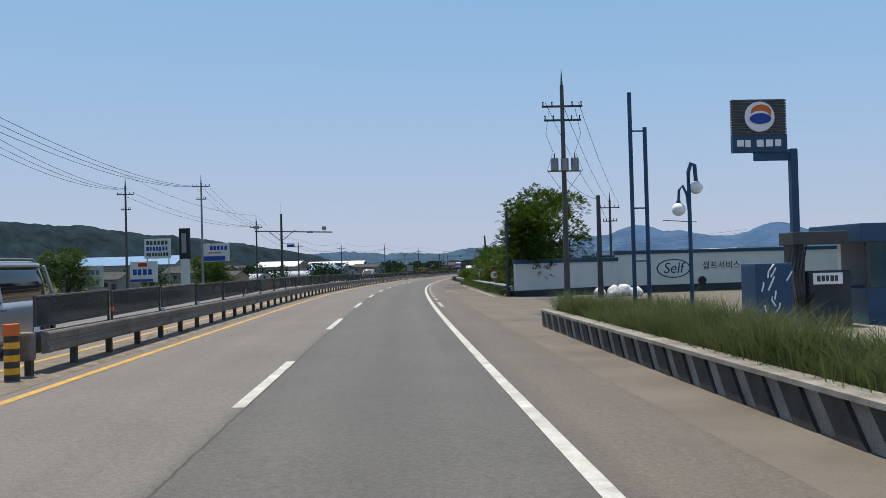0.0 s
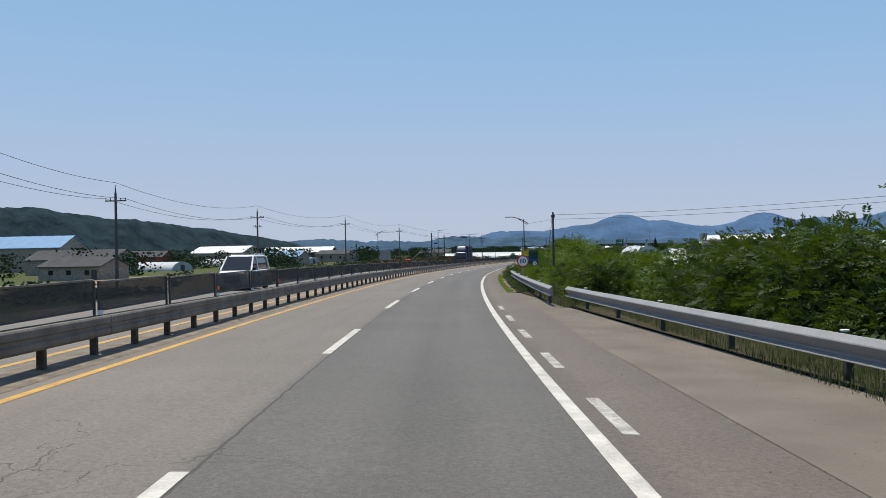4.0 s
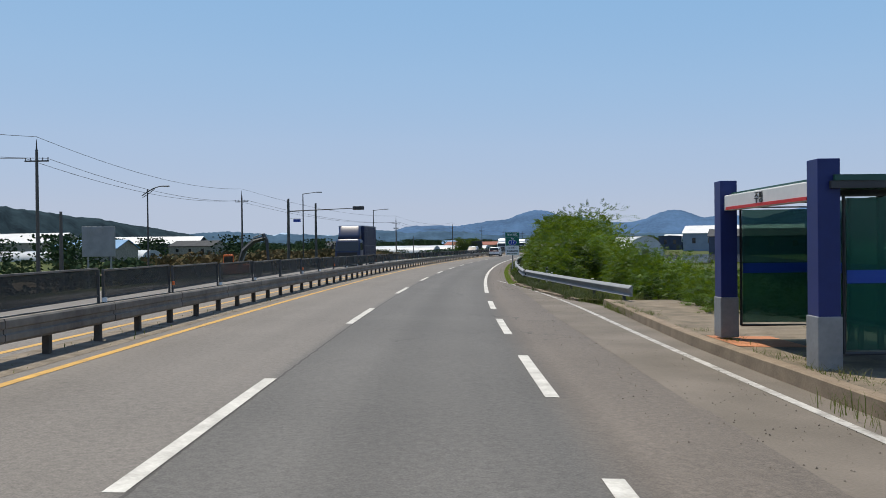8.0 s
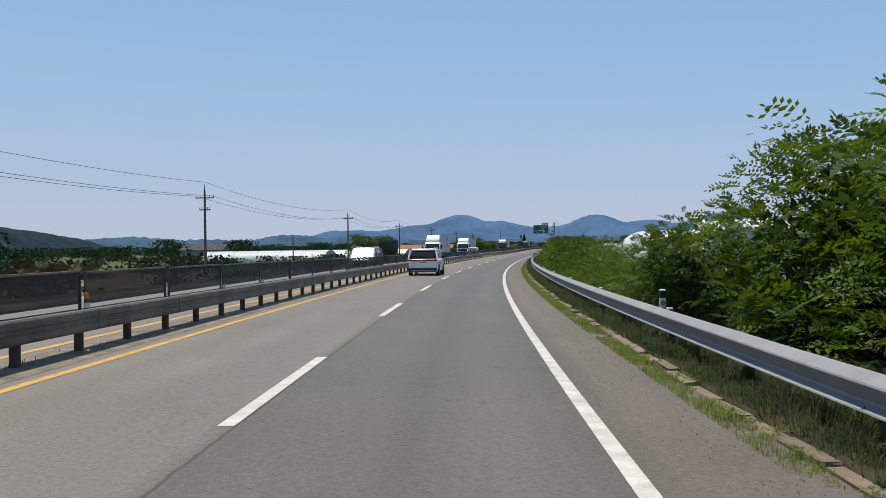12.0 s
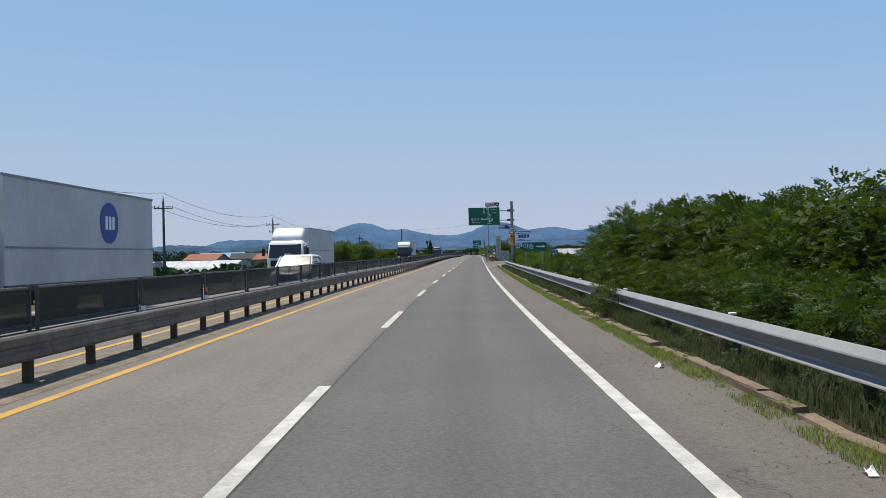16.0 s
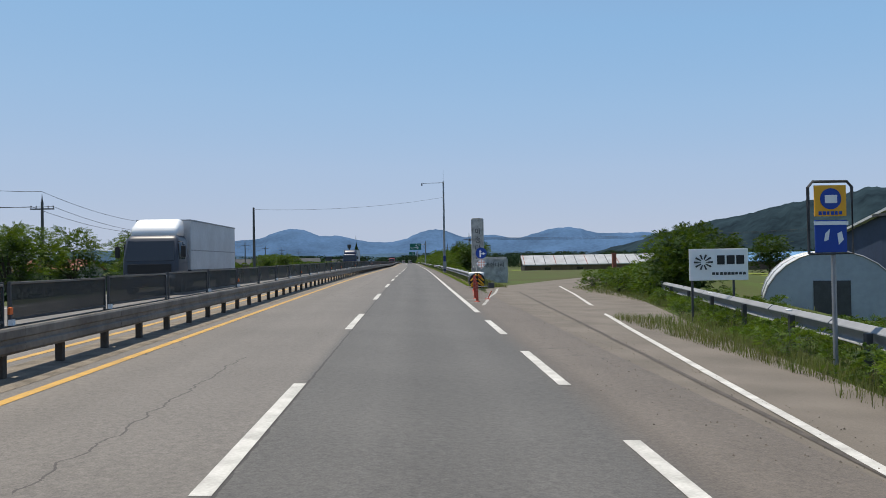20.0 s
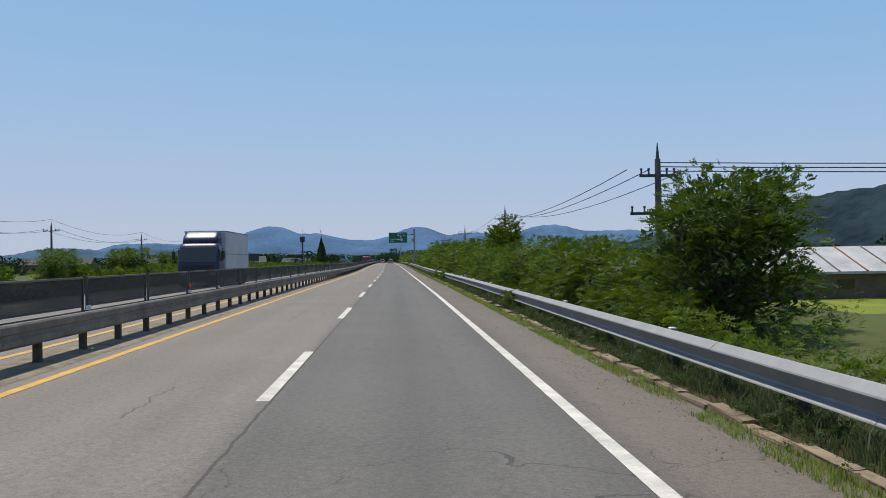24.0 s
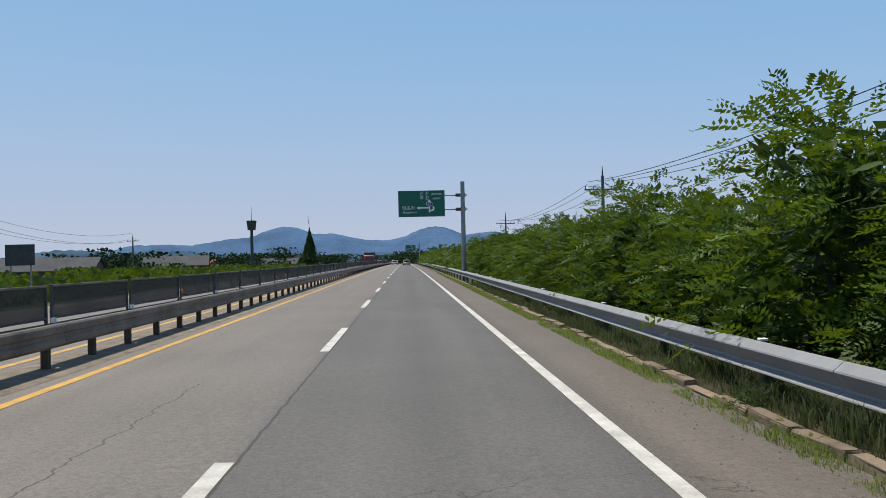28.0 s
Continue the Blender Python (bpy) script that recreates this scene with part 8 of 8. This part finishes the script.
def car(s, u, turn, L, Wd, H, paint, label, name="car", van=False, belt=None):
    """A passenger vehicle; y is its way ahead."""
    ob = thing(name, road_pose(s, u, 0, turn), label, "car", "cars on the road")
    hw, belt = Wd / 2, belt or H * 0.56
    f, b = L / 2, -L / 2
    v, fc = loft([(0.22, b + 0.12, f - 0.15, hw * 0.93), (0.38, b + 0.02, f - 0.03, hw * 0.985), (0.62, b, f, hw), (belt - 0.12, b + 0.03, f - 0.12, hw), (belt, b + 0.08, f - (0.5 if van else 0.9), hw * 0.97)], 24, 0.28)
    part("body", mesh_of("body", v, fc, M[paint], True), None, ob)
    g0 = f - (0.75 if van else 1.25)
    v, fc = loft([(belt - 0.02, b + 0.10, g0, hw * 0.945), (belt + (H - belt) * 0.5, b + 0.22, g0 - 0.45, hw * 0.88), (H - 0.1, b + 0.36, g0 - 0.85, hw * 0.80)], 24, 0.25)
    g = part("glazing", mesh_of("glazing", v, fc, M["car_glass"], True), None, ob, "dark tinted windows")
    v, fc = loft([(H - 0.13, b + 0.28, g0 - 0.80, hw * 0.83), (H - 0.05, b + 0.30, g0 - 0.9, hw * 0.80), (H, b + 0.55, g0 - 1.2, hw * 0.68)], 24, 0.25)
    part("roof", mesh_of("roof", v, fc, M[paint], True), None, ob)
    for sgn in (-1, 1):
        for y0, y1 in ((b + 0.16, b + 0.40), (0.25, 0.25), (g0 - 0.03, g0 - 0.85)):
            part("pillar", rod((sgn * hw * 0.955, y0, belt), (sgn * hw * 0.825, y1, H - 0.1), 0.055, 0.045, 6), M[paint], ob)
        part("mirror", box(sgn * (hw + 0.02) - 0.11, g0 - 0.45, belt + 0.0, sgn * (hw + 0.02) + 0.11, g0 - 0.3, belt + 0.17, bevel=0.04), M["black"], ob)
        part("roof_rail", tube([(sgn * hw * 0.72, b + 0.6, H - 0.03), (sgn * hw * 0.73, b + 0.75, H + 0.05), (sgn * hw * 0.73, g0 - 1.5, H + 0.05), (sgn * hw * 0.72, g0 - 1.35, H - 0.03)], 0.022, 6), M["grey_steel"], ob)
        for y in (b + L * 0.19, f - L * 0.18):
            part("wheel_arch", rod((sgn * (hw - 0.2), y, 0.36), (sgn * (hw + 0.006), y, 0.36), 0.41, 0.41, 22), M["black"], ob)
            wheel(ob, sgn * (hw + 0.012), y, 0.345, sgn)
        part("headlamp", box(sgn * hw * 0.55 - 0.2, f - 0.14, belt - 0.28, sgn * hw * 0.55 + 0.2, f - 0.015, belt - 0.15, bevel=0.03), M["sign_white"], ob)
        part("door_handle", box(sgn * (hw + 0.004) - 0.01, 0.1, belt - 0.16, sgn * (hw + 0.004) + 0.01, 0.32, belt - 0.12), M["grey_steel"], ob)
    part("tail_light", box(-hw * 0.93, b - 0.012, belt - 0.12, hw * 0.93, b + 0.1, belt - 0.02, bevel=0.02), M["tail_red"], ob, "red light bar across the tail")
    part("rear_bumper", box(-hw * 0.92, b - 0.03, 0.28, hw * 0.92, b + 0.15, 0.5, bevel=0.04), M["black"], ob)
    part("skid_plate", box(-hw * 0.75, b - 0.042, 0.33, hw * 0.75, b, 0.38, bevel=0.01), M["grey_steel"], ob)
    part("number_plate", box(-0.26, b - 0.02, belt - 0.28, 0.26, b + 0.02, belt - 0.17), M["sign_white"], ob)
    part("plate_bars", box(-0.2, b - 0.026, belt - 0.25, 0.2, b - 0.018, belt - 0.2), M["dark_steel"], ob)
    part("grille", box(-hw * 0.5, f - 0.08, 0.45, hw * 0.5, f + 0.005, belt - 0.22, bevel=0.03), M["black"], ob)
    part("windscreen", mesh_of("windscreen", [(-hw * 0.86, g0 + 0.02, belt), (hw * 0.86, g0 + 0.02, belt), (hw * 0.76, g0 - 0.8, H - 0.1), (-hw * 0.76, g0 - 0.8, H - 0.1)], [(0, 1, 2, 3)], M["car_glass"]), None, ob)
    return ob


car(357.0, -1.75, 0, 5.15, 1.99, 1.76, "car_white", "white minivan with dark rear glass and red light bar", "minivan", True, 1.08)
car(449.0, -6.7, 180, 4.7, 1.9, 1.68, "car_white", "white sport utility car in the opposite lanes", "suv")
car(17.0, -6.8, 180, 4.9, 1.85, 1.95, "car_silver", "silver van in the opposite lanes", "van", True, 1.1)
car(316.0 + 46, -6.8, 180, 4.8, 1.9, 1.9, "car_silver", "pale van in the opposite lanes", "van", True, 1.1)
car(146.0, -10.0, 180, 4.8, 1.8, 1.95, "car_white", "white van in the opposite lanes", "van", True, 1.1)
car(932.0, 1.75, 0, 4.7, 1.85, 1.5, "car_silver", "silver car far ahead on the road", "car")
car(958.0, -1.75, 0, 4.7, 1.85, 1.5, "car_white", "white car far ahead on the road", "car")
car(976.0, -6.8, 180, 4.7, 1.85, 1.5, "car_red", "dark red car far off in the opposite lanes", "car")


def truck(s, u, cab, cargo, label, length=8.6, h=3.6, ribs=False, deflector=True, emblem=None, name="truck", facing=180):
    """A box truck; y is its way ahead, its nose at y = 0."""
    ob = thing(name, road_pose(s, u, 0, facing), label, "truck", "trucks in the opposite lanes")
    v, fc = loft([(0.45, -1.9, 0.0, 1.18), (0.9, -1.9, 0.04, 1.22), (1.55, -1.9, 0.0, 1.22), (2.45, -1.9, -0.28, 1.17), (2.62, -1.85, -0.45, 1.05)], 24, 0.2)
    c = part("cab", mesh_of("cab", v, fc, M[cab], True), None, ob)
    part("windscreen", mesh_of("windscreen", [(-1.08, 0.035, 1.5), (1.08, 0.035, 1.5), (1.02, -0.26, 2.38), (-1.02, -0.26, 2.38)], [(0, 1, 2, 3)], M["car_glass"]), None, c)
    for sgn in (-1, 1):
        part("side_window", box(sgn * 1.205 - 0.02, -1.2, 1.55, sgn * 1.205 + 0.02, -0.3, 2.25), M["car_glass"], c)
        part("headlamp", box(sgn * 0.88 - 0.2, -0.05, 0.72, sgn * 0.88 + 0.2, 0.05, 0.9, bevel=0.03), M["sign_white"], c)
        part("mirror_arm", tube([(sgn * 1.15, -0.35, 2.35), (sgn * 1.42, -0.15, 2.3), (sgn * 1.42, -0.15, 1.6)], 0.022, 5), M["black"], c)
        part("mirror", box(sgn * 1.44 - 0.1, -0.22, 1.65, sgn * 1.44 + 0.1, -0.1, 2.15, bevel=0.03), M["black"], c)
    part("grille", box(-0.95, 0.0, 0.95, 0.95, 0.07, 1.35, bevel=0.02), M["black"], c)
    part("bumper", box(-1.2, -0.2, 0.35, 1.2, 0.1, 0.68, bevel=0.05), M["grey_steel" if cab == "car_white" else cab], ob)
    if deflector:
        v, fc = loft([(2.58, -1.85, -0.5, 1.05), (3.0, -1.85, -0.75, 1.05), (h - 0.08, -1.85, -1.25, 0.98), (h, -1.8, -1.4, 0.85)], 20, 0.22)
        part("wind_deflector", mesh_of("wind_deflector", v, fc, M["car_white" if cab != "navy_paint" else cab], True), None, ob)
    bx = part("cargo_box", box(-1.25, -2.1 - length, 0.95, 1.25, -2.1, h, bevel=0.04), M[cargo], ob)
    part("top_rail", box(-1.27, -2.1 - length, h - 0.06, 1.27, -2.1, h + 0.01), M["grey_steel"], bx)
    part("bottom_rail", box(-1.27, -2.1 - length, 0.93, 1.27, -2.1, 1.07), M["dark_steel"], bx)
    for sgn in (-1, 1):
        part("side_seam", box(sgn * 1.256 - 0.01, -2.1 - length, 1.95, sgn * 1.256 + 0.01, -2.1, 2.0), M["grey_steel"], bx)
    if ribs:
        for k in range(int(length / 0.4)):
            for sgn in (-1, 1):
                part("rib", box(sgn * 1.26 - 0.015, -2.3 - 0.4 * k - 0.12, 1.1, sgn * 1.26 + 0.015, -2.3 - 0.4 * k, h - 0.1), M[cargo], bx)
    if emblem:
        for sgn in (-1, 1):
            e = part("emblem", rod((sgn * 1.262, -2.1 - length * 0.62, 2.75), (sgn * 1.27, -2.1 - length * 0.62, 2.75), 0.62, 0.62, 26), M[emblem], bx)
            for k in range(3):
                part("emblem_bar", box(sgn * 1.275 - 0.006, -2.1 - length * 0.62 - 0.33 + 0.24 * k, 2.55, sgn * 1.275 + 0.006, -2.1 - length * 0.62 - 0.17 + 0.24 * k, 2.95), M["sign_white"], e)
    part("chassis", box(-0.5, -1.9 - length, 0.6, 0.5, -0.6, 0.95), M["black"], ob)
    part("side_guard", box(1.12, -2.1 - length * 0.6, 0.45, 1.18, -3.2, 0.8), M["grey_steel"], ob)
    for sgn in (-1, 1):
        for y in (-0.95, -1.9 - length * 0.72, -1.9 - length * 0.86):
            wheel(ob, sgn * 1.2, y, 0.48, sgn, 0.3)
    return ob


truck(276.0, -10.1, "navy_paint", "navy_paint", "dark blue container truck in the opposite lanes", 6.5, 3.9, True)
truck(424.5, -10.1, "car_white", "truck_silver", "white box truck with a round blue emblem in the opposite lanes", 9.2, 3.7, False, True, "sign_blue")
truck(461.0, -10.1, "car_white", "truck_silver", "white box truck with a wind deflector in the opposite lanes", 9.4, 3.5)
truck(548.0, -10.1, "cab_grey", "truck_silver", "dark-cabbed truck with a silver cargo box in the opposite lanes", 9.5, 3.4)
truck(661.0, -10.1, "navy_paint", "truck_silver", "blue-cabbed truck with a silver cargo box in the opposite lanes", 7.8, 3.4)
truck(900.0, -6.9, "car_red", "dark_steel", "red heavy truck far off in the opposite lanes", 6.5, 3.3, False, False)
